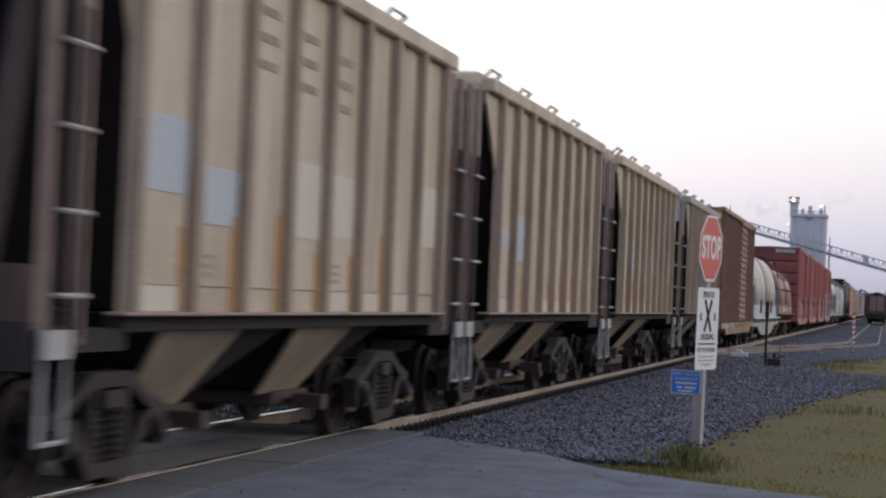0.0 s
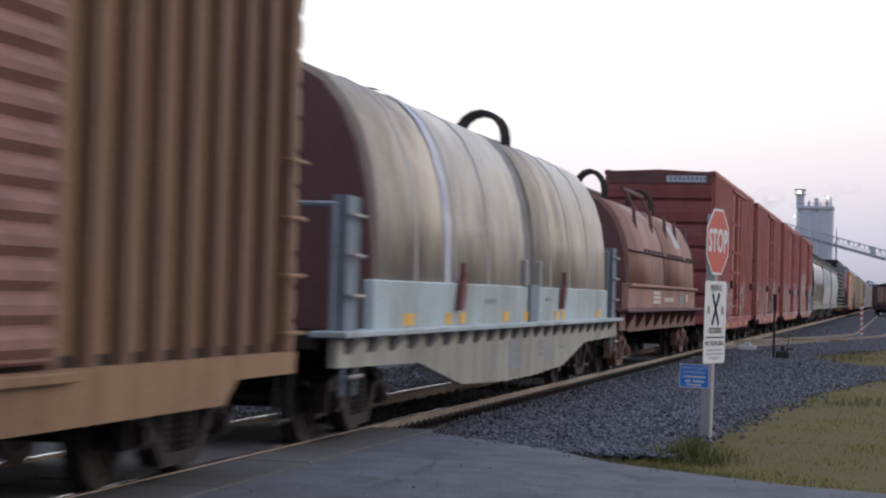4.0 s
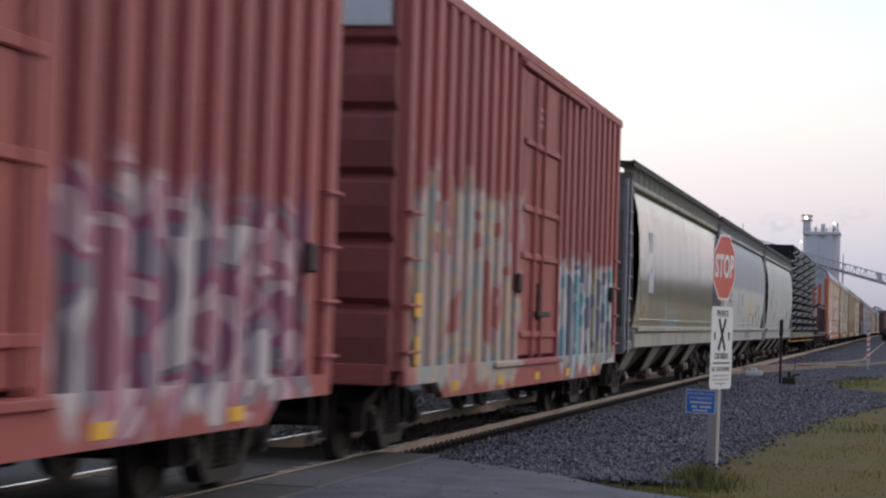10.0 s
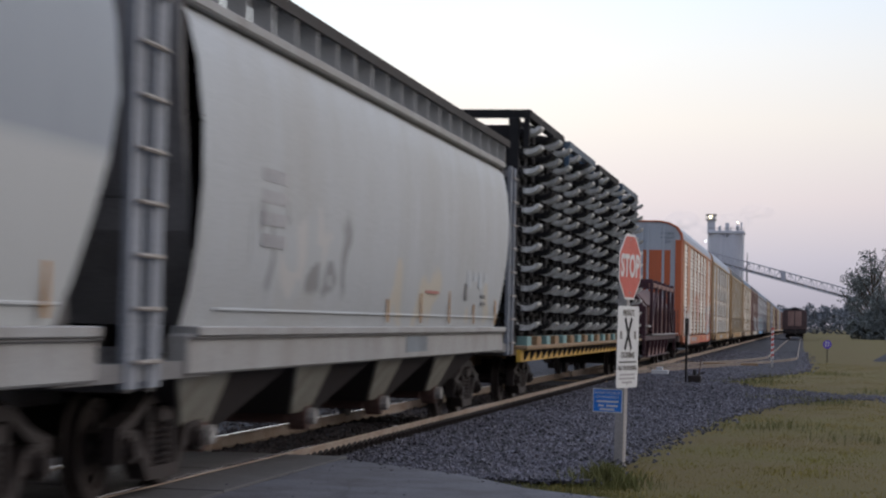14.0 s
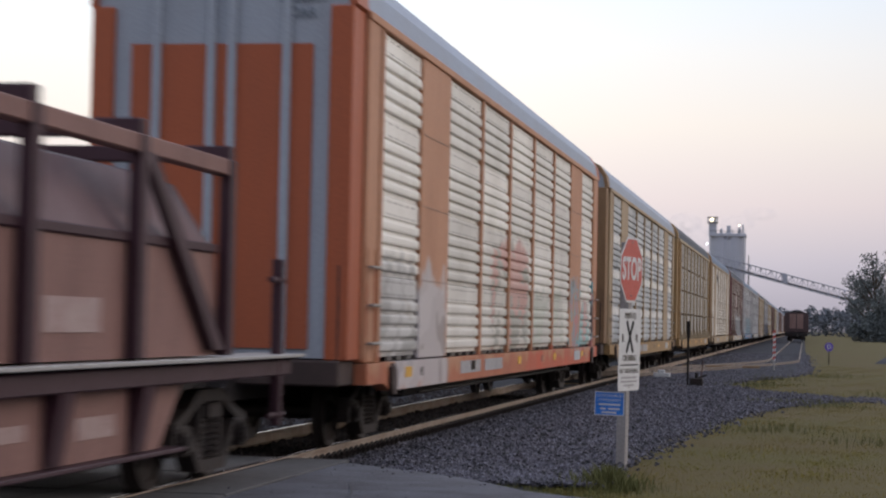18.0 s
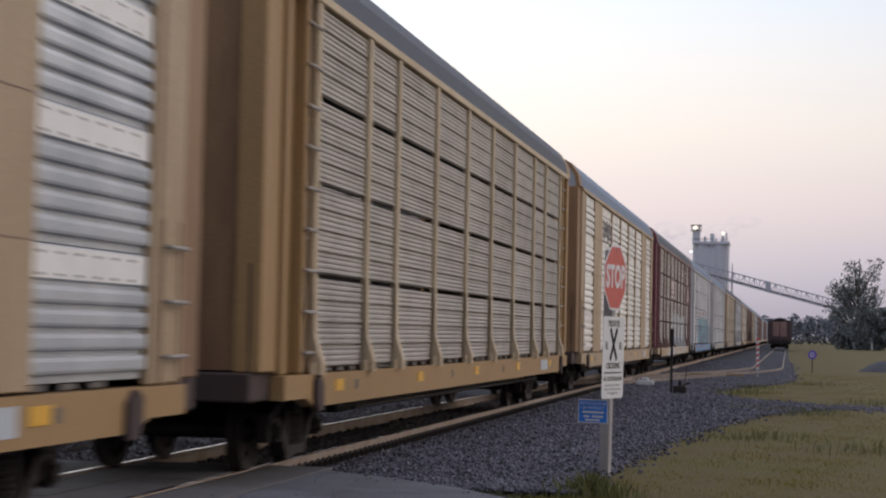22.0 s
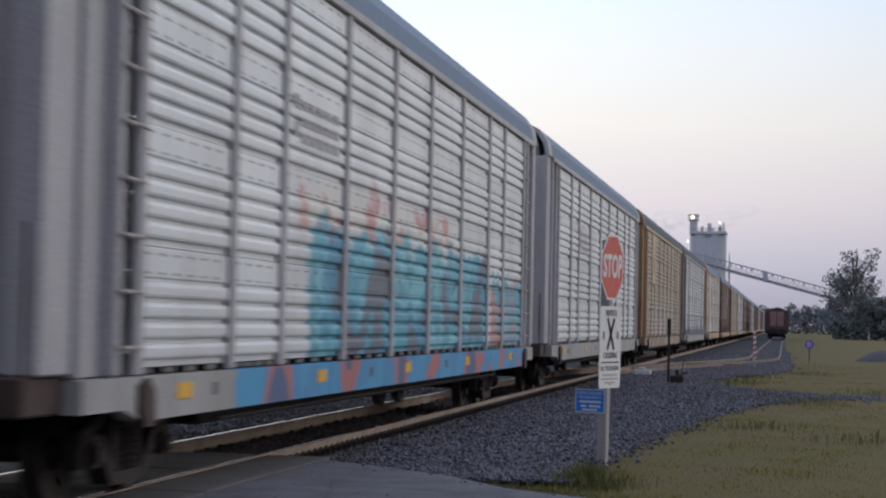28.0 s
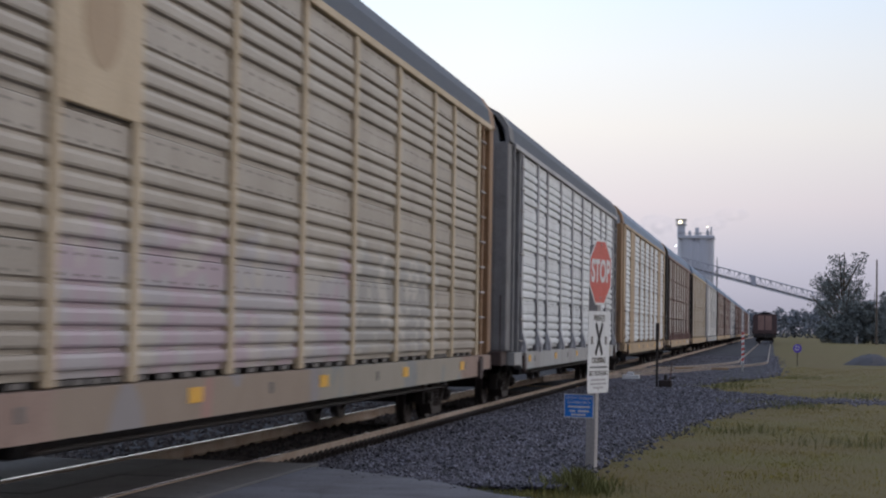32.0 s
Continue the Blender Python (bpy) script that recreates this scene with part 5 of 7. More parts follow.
    plates(car, [(1.342, 10.9, 11.6, 1.33, 1.65)], M["bluegreydark"], "paint_patch")
    couplers(car, -0.7, L + 0.7)
    truck(car, 1.9, M["coilsill"]), truck(car, L - 1.9, M["coilsill"])
    return car


def maroon_coil_car(y, label):
    L = 16.4
    car = car_thing("coil_car", label, y)
    m, p = M["maroon"], M["coilpink"]
    POSTS = (2.95, 5.1, 7.1, 9.35, 11.5, 13.85)
    side = lambda k, a, b: (min(a * k, b * k), max(a * k, b * k))
    for k in (1, -1):
        part("deck_edge", Shape().cbox(*side(k, 1.0, 1.55), 3.0, L, 1.15, 1.185, 0.008), M["pale"], car, "pale worn deck edge")
        part("deck_ledge", Shape().cbox(*side(k, 1.2, 1.5), 1.4, 2.6, 1.42, 1.48, 0.01), M["pale"], car)
        part("trough_side", Shape().prism([(2.9, 1.2), (13.9, 1.2), (13.7, 2.12), (2.5, 2.12)], 1.36 * k, 1.40 * k, "x"), p, car, "faded pink trough side")
        part("upper_hood", Shape().loft([[(1.36 * k, yy + 1.2 * (yy < 5), 2.12), (1.38 * k, yy + 1.2 * (yy < 5), 2.14), (0.98 * k, yy, 2.70), (0.94 * k, yy, 2.68)] for yy in (1.25, 13.6)]), M["coilmauve"], car)
        part("hood_cheek", Shape().add([(x * k, yy, z) for d in (0.0, 0.03) for x, yy, z in ((1.36 - d, 1.28, 2.1), (1.36 - d, 2.47, 2.1), (0.97 - d, 1.28, 2.69))], [(0, 1, 2), (3, 5, 4), (0, 3, 4, 1), (1, 4, 5, 2), (2, 5, 3, 0)]), m, car, "maroon triangular cheek of the hood end")
        part("hood_seam", Shape().cbox(*side(k, 1.36, 1.43), 2.6, 13.7, 2.08, 2.16, 0.012), m, car)
        part("lower_side", Shape().prism([(2.9, 1.0), (13.2, 1.0), (12.6, 0.46), (3.4, 0.46)], 1.25 * k, 1.31 * k, "x"), M["coilpink"], car)
        part("sill_flange", Shape().cbox(*side(k, 1.2, 1.42), 2.5, 13.0, 0.42, 0.455, 0.008), M["maroon"], car)
        part("side_sill", Shape().cbox(*side(k, 1.2, 1.46), 0.4, L - 0.2, 0.98, 1.13, 0.012), m, car)
        for i, yy in enumerate(POSTS):
            part("side_post", lambda: Shape().cbox(*side(k, 1.41, 1.52), -0.08, 0.08, 1.2, 2.9, 0.012), m, car, at=(0, yy, 0), key=("mpost", k))
        for i in range(6):
            part("sill_rib", lambda: Shape().prism([(1.31 * k, 0.47), (1.36 * k, 0.47), (1.45 * k, 0.98), (1.31 * k, 0.98)], -0.13, 0.13), m, car, at=(0, 3.2 + 1.75 * i, 0), key=("mrib2", k))
        part("top_rail", Shape().cbox(*side(k, 1.36, 1.50), 2.9, 13.9, 2.76, 2.90, 0.01), p, car)
        part("side_brace", Shape().prism([(2.75, 1.3), (3.0, 1.3), (5.35, 2.78), (5.1, 2.78)], 1.43 * k, 1.50 * k, "x"), m, car)
        part("side_brace", Shape().prism([(13.45, 1.25), (13.75, 1.25), (11.8, 2.78), (11.55, 2.78)], 1.43 * k, 1.50 * k, "x"), m, car)
    for yy in POSTS:
        part("cross_beam", Shape().cbox(-1.5, 1.5, -0.07, 0.07, 2.88, 3.02, 0.012), m, car, at=(0, yy, 0))
    part("hood_top", Shape().prism([(-0.98, 2.66), (-0.6, 2.80), (0.6, 2.80), (0.98, 2.66), (0.9, 2.6), (-0.9, 2.6)], 1.1, 13.7), m, car, "maroon hood top")
    part("end_bulkhead", Shape().prism([(-1.36, 1.2), (-1.36, 2.1), (-0.98, 2.68), (-0.6, 2.8), (0.6, 2.8), (0.98, 2.68), (1.36, 2.1), (1.36, 1.2)], 0.95, 1.3), m, car, "maroon bulkhead with faded white stencils")
    part("end_fairing", Shape().loft([[(-1.36, yy, 1.2), (-1.36, yy, 2.1), (1.36, yy, 2.1), (1.36, yy, 1.2)] for yy in (1.3, 2.95)]), m, car)
    part("rear_bulkhead", Shape().prism([(-1.36, 1.2), (-1.36, 2.1), (-0.98, 2.68), (0.98, 2.68), (1.36, 2.1), (1.36, 1.2)], 13.6, 13.8), m, car)
    for x0, x1, z in ((-0.3, 0.35, 2.28), (-0.3, 0.35, 2.20), (-0.28, 0.3, 2.08), (-0.75, -0.4, 2.55), (-0.2, 0.2, 2.55), (0.5, 0.85, 2.5), (0.5, 0.9, 2.42), (-0.7, -0.5, 1.95)):
        part("stencil_mark", Shape().box(x0, x1, 0.943, 0.95, z - 0.025, z + 0.025), M["coilpink"], car)
    part("brake_drum", lambda: lathe([(0.05, -0.12), (0.25, -0.12), (0.29, 0.0), (0.25, 0.1), (0.05, 0.1)], 18).turned(pose(0.75, 0.6, 1.68, 0, 0, 90)).tube((0.75, 0.6, 1.68), (0.75, 1.0, 1.68), 0.05), M["ironrust"], car)
    part("deck", Shape().box(-1.2, 1.2, 0.0, L, 1.02, 1.18).box(-0.3, 0.3, 0, L, 0.72, 1.02), M["iron"], car)
    for yy in (7.1, 7.75):
        part("lifting_loop", Shape().pipe([(0.55, yy, 2.82), (0.50, yy, 3.0), (0.27, yy, 3.5), (-0.27, yy, 3.5), (-0.50, yy, 3.0), (-0.55, yy, 2.82)], 0.065, 8), M["coildark"], car)
    for x in (-0.27, 0.27):
        part("loop_link", Shape().cbox(x - 0.045, x + 0.045, 7.1, 7.75, 3.46, 3.54, 0.01), M["coildark"], car)
    for yy in (0.75, L - 0.4):
        for x in (1.42, -1.42):
            part("end_rail", Shape().cbox(x - 0.05, x + 0.05, yy - 0.28, yy - 0.18, 0.5, 2.1, 0.01).tube((x, yy - 0.5, 1.9), (x, yy, 1.9), 0.03).tube((x, yy - 0.5, 0.6), (x, yy, 0.6), 0.03), m, car)
    plates(car, [(1.402, 4.0, 4.7, 1.5, 1.62), (1.402, 4.0, 4.7, 1.72, 1.95), (1.402, 5.6, 6.6, 1.45, 1.8), (1.402, 7.6, 8.8, 1.4, 1.6), (1.402, 9.8, 10.9, 1.4, 1.65)] + [(1.312, 3.7 + 1.75 * i, 4.5 + 1.75 * i, 0.62 + 0.05 * (i % 2), 0.78) for i in range(5)], M["coilwash"], "stencil_mark")
    couplers(car, -0.6, L + 0.6)
    truck(car, 1.5), truck(car, L - 1.6)
    return car


# ---- flat car with nested vehicle frames ----
def frame_layer():
    """One pressed-steel vehicle frame: kinked rails and cross members."""
    s = Shape()
    for x in (-1.1, -0.45, 0.45, 1.1):
        kink = [(-2.7, 0.16), (-1.9, 0.16), (-1.3, 0.0), (1.2, 0.0), (1.8, 0.2), (2.7, 0.16)]
        s.prism([(y, z) for y, z in kink] + [(y, z + 0.13) for y, z in reversed(kink)], x - 0.05, x + 0.05, "x")
    for y in (-2.55, -1.7, -0.9, 0.1, 1.1, 1.9, 2.55):
        s.box(-1.2, 1.2, y - 0.06, y + 0.06, 0.05, 0.2)
    # body mounts, shackles and brake lines that crowd the outer rails
    for i, y in enumerate((-2.5, -2.0, -1.45, -1.1, -0.15, 0.25, 1.05, 1.5, 1.85, 2.5)):
        for k in (-1, 1):
            z = 0.06 * (i % 3)
            s.cbox(min(1.0 * k, 1.27 * k), max(1.0 * k, 1.27 * k), y - 0.13, y + 0.13, z, z + 0.2, 0.03)
            s.tube((1.22 * k, y - 0.2, 0.1), (1.22 * k, y + 0.24, 0.22), 0.035, 6)
    for k in (-1, 1):
        s.prism([(-2.65, 0.02), (2.65, 0.02), (2.65, 0.10), (-2.65, 0.10)], 1.12 * k, 1.16 * k, "x")
    return s


def bracket_shape():
    """A dished steel outrigger standing out from a rail."""
    s = Shape()
    for y, w in ((-0.14, 0.10), (0.14, 0.10)):
        prof = [(1.08, 0.20), (1.18, 0.13), (1.30, 0.09), (1.42, 0.10), (1.52, 0.15), (1.58, 0.22), (1.58, 0.26), (1.54, 0.25), (1.47, 0.20), (1.38, 0.185), (1.28, 0.18), (1.18, 0.22), (1.12, 0.26)]
        s.prism(prof, y - w, y + w)
    return s


def frames_flat_car(y, label):
    L = 26.4
    car = car_thing("flat_car", label, y)
    for k in (1, -1):
        part("side_sill", Shape().prism([(0.0, 0.78), (L, 0.78), (L, 1.0), (0.0, 1.0)], 1.30 * k, 1.38 * k, "x"), M["yellow"], car)
        part("deck_edge", Shape().cbox(min(1.2 * k, 1.5 * k), max(1.2 * k, 1.5 * k), 0.0, L, 1.0, 1.07, 0.01), M["deckwood"], car)
        # pockets in near-black, with the gussets' shadows put into their colour
        for i in range(30):
            part("stake_pocket", lambda: Shape().prism([(1.38 * k, 0.80), (1.48 * k, 0.98), (1.38 * k, 0.98)], -0.1, 0.1), M["iron"], car, at=(0, 0.5 + i * 0.88, 0), key=("spk", k))
    part("deck", Shape().box(-1.3, 1.3, 0.0, L, 0.9, 1.05).box(-0.3, 0.3, 1.0, L - 1.0, 0.66, 0.9), M["deckwood"], car)
    for i in range(18):
        for x in (1.15, -1.15):
            part("cradle_block", lambda: Shape().cbox(-0.25, 0.25, -0.3, 0.3, 1.05, 1.24, 0.015), (M["teal"], M["deckwood"])[i % 2], car, at=(x, 1.0 + i * 1.43, 0), key="cradle")
    couplers(car, -0.9, L + 0.9)
    truck(car, 2.4), truck(car, L - 2.4)
    for n in range(4):
        y0 = 3.2 + n * 6.4
        st = car_thing("frame_stack", "tall stack of nested black vehicle frames on the flat car", y + y0, "stacks of frames", "frame stack")
        for j in range(11):
            layer = part("vehicle_frame", frame_layer, M["black"], st, at=(0, 0.05 * (j % 2), 1.26 + 0.365 * j), key="vframe")
            for q, yy in enumerate((-2.35, -0.5, 0.6, 2.3)):
                part("bracket", bracket_shape, M["bracket"] if q != 1 else M["black"], layer, "pale bare-metal bracket" if q != 1 else "", at=pose(0, yy + 0.03 * ((j * 7) % 3), 0), key="vbrack")
        for k in (1, -1):
            for yy in (-2.6, -1.75, -0.95, -0.2, 0.95, 1.6, 2.6):
                part("stanchion", lambda: Shape().cbox(-0.1, 0.1, -0.13, 0.13, 1.06, 5.3, 0.02), M["black"], st, at=(1.1 * k, yy, 0), key="stanch")
        part("top_frame", lambda: Shape().box(-1.4, 1.4, -2.7, -2.55, 5.3, 5.45).box(-1.4, 1.4, 2.55, 2.7, 5.3, 5.45).box(1.25, 1.4, -2.54, 2.54, 5.3, 5.45).box(-1.4, -1.25, -2.54, 2.54, 5.3, 5.45).box(-1.24, 1.24, -0.1, 0.1, 5.32, 5.42).box(1.28, 1.38, 2.56, 2.68, 4.75, 5.29).box(1.28, 1.38, -2.68, -2.56, 4.75, 5.29), (M["rackblue"], M["black"])[(n + 1) % 2], st, key="topframe")
    return car


# ---- autoracks ----
START = {"A": 1.35, "B": 0.775, "C": 1.35}
BAYS = {"A": (2.6, 1.8, 2.8, 2.75, 2.6, 2.75, 2.8, 1.8, 2.6), "B": (2.55, 1.9, 2.95, 2.95, 2.95, 2.95, 2.95, 1.9, 2.55)}
BAYS["C"] = BAYS["A"]
AR_L = 25.2
ROOF = [(1.545, 5.02), (1.50, 5.30), (1.33, 5.55), (1.0, 5.72), (0.6, 5.79), (-0.6, 5.79), (-1.0, 5.72), (-1.33, 5.55), (-1.50, 5.30), (-1.545, 5.02)]
ROWS = ((1.10, 2.05), (2.07, 3.01), (3.03, 3.94), (3.96, 4.92))


def panel_shape(w, h, style, k):
    """A ribbed steel screen panel of that width and height, ribs lying level."""
    prof = [(-0.02, 0.0)]
    if style == "A":
        n = 16
        for i in range(n):
            z, p = h * i / n, h / n
            d = 0.016 if i % 4 else 0.024
            prof += [(0.004 if i % 4 else -0.016, z + p * 0.04), (d, z + p * 0.3), (d, z + p * 0.74), (0.004 if i % 4 != 3 else -0.016, z + p * 0.96)]
    else:
        prof += [(-0.012, 0.005)]
        n = 4
        for i in range(n):
            z, p = 0.02 + (h - 0.30) * i / n, (h - 0.30) / n
            prof += [(-0.012, z + p * 0.02), (-0.012, z + p * 0.24), (0.027, z + p * 0.30), (0.033, z + p * 0.42), (0.033, z + p * 0.80), (0.027, z + p * 0.985)]
        prof += [(-0.012, h - 0.275), (-0.012, h - 0.25), (0.016, h - 0.235), (0.016, h - 0.01), (0.012, h - 0.002)]
    prof += [(-0.02, h)]
    return Shape().prism([(a * k, b) for a, b in prof], 0, w)


def slots_shape(style, k):
    s, y = Shape(), START[style]
    for i_bay, w in enumerate(BAYS[style]):
        if style == "B" and i_bay in (1, 7):
            y += w
            continue
        for z0, z1 in ROWS:
            if style != "A":
                n = int(w / 0.42)
                for i in range(n):
                    yy = y + 0.2 + i * (w - 0.3) / n
                    for dz in (0.205, 0.055):
                        s.box(min(1.515 * k, 1.5235 * k), max(1.515 * k, 1.5235 * k), yy, yy + 0.10, z1 - dz - 0.01, z1 - dz + 0.01)
        y += w
    return s


def autorack(y, label, style, post, panel, sill, roof, near=True, end=None, door=None, plates_at=(), feet=True):
    car = car_thing("autorack_car", label, y, category="autorack")
    kk = (1, -1)
    for k in kk:
        y0 = START[style]
        tag = "A" if style == "A" else "B"
        for b, w in enumerate(BAYS[style]):
            gap = 0.13
            a0, a1 = y0 + gap / 2, y0 + w - gap / 2
            if not (style == "B" and b in (1, 7)):
                for j, (z0, z1) in enumerate(ROWS):
                    gp = 0.032 if (style == "A" and j > 0 and k > 0) else -0.014 if j > 0 else 0.0
                    part("screen_panel", lambda: panel_shape(a1 - a0, z1 - z0 - gp, tag, k).turned(Matrix.Translation((1.505 * k, a0, z0 + gp))), panel, car, key=("pan", style, b, j, k))
            if style == "B" and b in (1, 7):
                yp = y0
                part("cover_plate", lambda: Shape().cbox(min(1.5 * k, 1.555 * k), max(1.5 * k, 1.555 * k), yp - 0.07, yp + w + 0.07, 1.06, 4.96, 0.012), post, car, key=("cov", b, k))
                if near and k > 0:
                    for z in (2.06, 3.02, 3.95):
                        part("seam", lambda: Shape().box(1.555, 1.561, yp, yp + w, z - 0.005, z + 0.005), M["sillbrown"], car, key=("seam", b, z))
            y0 += w
        y0 = START[style]
        for b in range(len(BAYS[style]) + 1):
            if not (style == "B" and b in (1, 2, 7, 8)):
                w2 = 0.07 if style == "B" else 0.085
                def post_shape():
                    s = Shape().cbox(min(1.49 * k, 1.565 * k), max(1.49 * k, 1.565 * k), -w2, w2, 1.05, 4.97, 0.012)
                    if style == "A" or (style == "C" and feet == "dark"):
                        s.loft([[(1.53 * k, -w2, zz), (xx * k, -w2, zz), (xx * k, w2, zz), (1.53 * k, w2, zz)] for zz, xx in ((1.03, 1.67), (1.16, 1.67), (1.45, 1.58), (2.1, 1.566))]).box(min(1.56 * k, 1.60 * k), max(1.56 * k, 1.60 * k), -w2 - 0.12, w2 + 0.12, 1.03, 1.16)
                    return s
                part("side_post", lambda: post_shape().turned(Matrix.Translation((0, y0, 0))), post, car, key=("apost", style, feet, b, k))
            if b < len(BAYS[style]):
                y0 += BAYS[style][b]
        if style == "B":
            for ya, yb2 in ((0.0, 0.62), (AR_L - 0.62, AR_L)):
                part("end_post", lambda: Shape().cbox(min(1.44 * k, 1.56 * k), max(1.44 * k, 1.56 * k), ya, yb2, 1.05, 5.0, 0.02), post, car, key=("aep", ya, k))
        else:
            for ya in (0.0, 0.78, AR_L - 0.92, AR_L - 0.14):
                part("end_post", lambda: Shape().cbox(min(1.42 * k, 1.56 * k), max(1.42 * k, 1.56 * k), ya, ya + 0.14, 1.05, 5.0, 0.015), end or post, car, key=("aep3", ya, k))
            for ya in (0.14, AR_L - 1.3):
                part("end_recess", lambda: Shape().box(min(1.40 * k, 1.43 * k), max(1.40 * k, 1.43 * k), ya, ya + 1.16, 1.05, 5.0), end or post, car, key=("arec", ya, k))
        part("side_plate", lambda: Shape().cbox(min(1.44 * k, 1.58 * k), max(1.44 * k, 1.58 * k), 0.0, AR_L, 4.93, 5.03, 0.01), post, car, key=("aplate", k))
        part("side_sill", lambda: Shape().prism([(0.0, 0.80), (0.9, 0.80), (1.3, 0.70), (AR_L - 1.3, 0.70), (AR_L - 0.9, 0.80), (AR_L, 0.80), (AR_L, 1.04), (0.0, 1.04)], 1.45 * k, 1.60 * k, "x"), sill, car, key=("asill", k))
        if near and k > 0:
            if style != "A":
                part("vent_slot", lambda: slots_shape(style, k), M["slot"], car, "rows of small dark vent slots", key=("slots", style, k))["kind"] = "stuff"
            part("drain_slot", lambda: drain_shape(k), M["slot"], car, key=("drain", k))["kind"] = "stuff"
            hi = style != "B"
            for yy in ((0.84, AR_L - 1.28) if hi else (0.08, AR_L - 0.55)):
                ladder(car, 1.52 * k if hi else 1.56 * k, yy, 1.05, 3.8 if hi else 1.3, post, 0, 9 if hi else 3, 0.44, True)
    if near:
        part("deck", lambda: Shape().box(-1.4, 1.4, -0.05, AR_L + 0.05, 0.86, 1.02), M["iron"], car, "dark steel deck", key="adeck")
        for yy in (3.3, 9.9, 15.2, 22.3):
            part("sill_pocket", lambda: Shape().cbox(1.594, 1.606, -0.07, 0.07, 0.84, 0.95, 0.004), M["slot"], car, at=(0, yy, 0), key="apocket")
        part("underframe", lambda: Shape().cbox(-1.15, 1.15, 4.3, AR_L - 4.3, 0.52, 0.86, 0.02), M["iron"], car, key="aunder")
        part("centre_sill", lambda: Shape().box(-0.3, 0.3, -1.0, AR_L + 1.0, 0.62, 0.855), M["iron"], car, key="acsill")
    else:
        part("deck", lambda: Shape().box(-1.4, 1.4, -0.05, AR_L + 0.05, 0.7, 1.02), M["iron"], car, key="adeck2")
    part("roof", lambda: Shape().prism(ROOF, 0.0, AR_L), roof, car, "pale blue-grey galvanised roof", key="aroof")
    wd = 0.97 if style == "B" else 0.86
    for e, yy, sg in ((0, 0.0, 1), (1, AR_L, -1)):
        dr = part("end_door", lambda: Shape().prism([(x * wd, z - 0.03) for x, z in ROOF] + [(-1.52 * wd, 1.1), (1.52 * wd, 1.1)], min(-0.55 * sg, 0.05 * sg), max(-0.55 * sg, 0.05 * sg)), door or post, car, at=(0, yy, 0), key=("adoor", e, wd))
        if near:
            for x in (-0.75, -0.12, 0.12, 0.75):
                part("door_rib", lambda: Shape().cbox(-0.05, 0.05, min(-0.62 * sg, -0.55 * sg), max(-0.62 * sg, -0.55 * sg), 1.15, 5.6, 0.012), door or post, dr, at=(x, 0, 0), key=("adrib", e))
            # tan racks get brown corners: the end faces' shade put into the paint
            for x in (1.38, -1.38):
                part("end_corner", lambda: Shape().cbox(-0.13, 0.13, min(-0.62 * sg, -0.0), max(-0.62 * sg, -0.0), 1.08, 5.0, 0.015), end or post, car, at=(x, yy, 0), key=("acorn", e))
            part("roof_bow", lambda: Shape().prism(ROOF + [(x * 0.95, z - 0.06) for x, z in reversed(ROOF)], min(-0.6 * sg, 0.0), max(-0.6 * sg, 0.0)), end or post, car, at=(0, yy, 0), key=("abow", e))
            part("buffer_beam", lambda: Shape().cbox(-1.45, 1.45, min(-0.75 * sg, 0.0), max(-0.75 * sg, 0.0), 0.80, 1.08, 0.02).pipe([(1.4, -0.6 * sg, 1.08), (1.4, -0.6 * sg, 2.1), (1.4, -0.2 * sg, 2.1)], 0.025), M["ironrust"], car, "rust-brown end beam", at=(0, yy, 0), key=("abeam", e))
            part("jacking_pad", lambda: Shape().prism([(yy2, z) for yy2, z in ((1.2, 0.98), (1.35, 1.03), (1.5, 0.94), (1.52, 0.66), (1.28, 0.66), (1.2, 0.8))], 1.60, 1.65, "x").turned(Matrix.Scale(sg, 4, (0, 1, 0))), M["ironrust"], car, at=(0, yy, 0), key=("ajack", e))
    if near:
        part("brake_pipe", lambda: Shape().tube((1.42, 4.0, 0.60), (1.42, AR_L - 4.0, 0.60), 0.02), M["iron"], car, key="apipe")
    couplers(car, -1.85, AR_L + 1.85)
    truck(car, 2.55), truck(car, AR_L - 2.55)
    return car


def drain_shape(k):
    s, y = Shape(), START["A"]
    for w in BAYS["A"]:
        n = 4
        for i in range(n):
            yy = y + 0.15 + i * (w - 0.2) / n
            s.box(min(1.50 * k, 1.512 * k), max(1.50 * k, 1.512 * k), yy, yy + 0.3, 1.055, 1.095)
        y += w
    return s


# ---- the train, car by car ----
for y, label, seed in ((12.2, "ribbed beige hopper car with rust-orange streaks and faded blue patches", 1), (24.6, "ribbed dusty beige hopper car with dark open ends", 2), (37.2, "ribbed brownish beige hopper car with dark open ends", 3), (50.6, "pale grey-beige ribbed hopper car with faded blue patches", 4)):
    ribbed_hopper(y, label, M["oldbeige"] if seed == 4 else M["beige"], seed, *((9.45, 11) if seed == 4 else ()))
brown_g = sprayed(M["brown"], "brown_paint_tagged", [(0.6, 6.0, 0.9, 2.6, [(0.24, 0.155, 0.085), (0.40, 0.40, 0.36), (0.20, 0.24, 0.30), (0.42, 0.33, 0.2)], 0.8, 0.8), (0.3, 5.5, 3.0, 4.4, [(0.24, 0.155, 0.085), (0.42, 0.32, 0.2), (0.36, 0.27, 0.16)], 0.8, 0.6)])
box_car(61.3, "rusty brown box car with a weathered ribbed door", brown_g, 4.55, 15.3, (7.2, 10.2), 5, red=False)
silver_coil_car(78.0, "white coil car with dull silver round hoods")
brown_coil_car(98.4, "faded red-brown coil car with a rounded hood")
TAGS = [
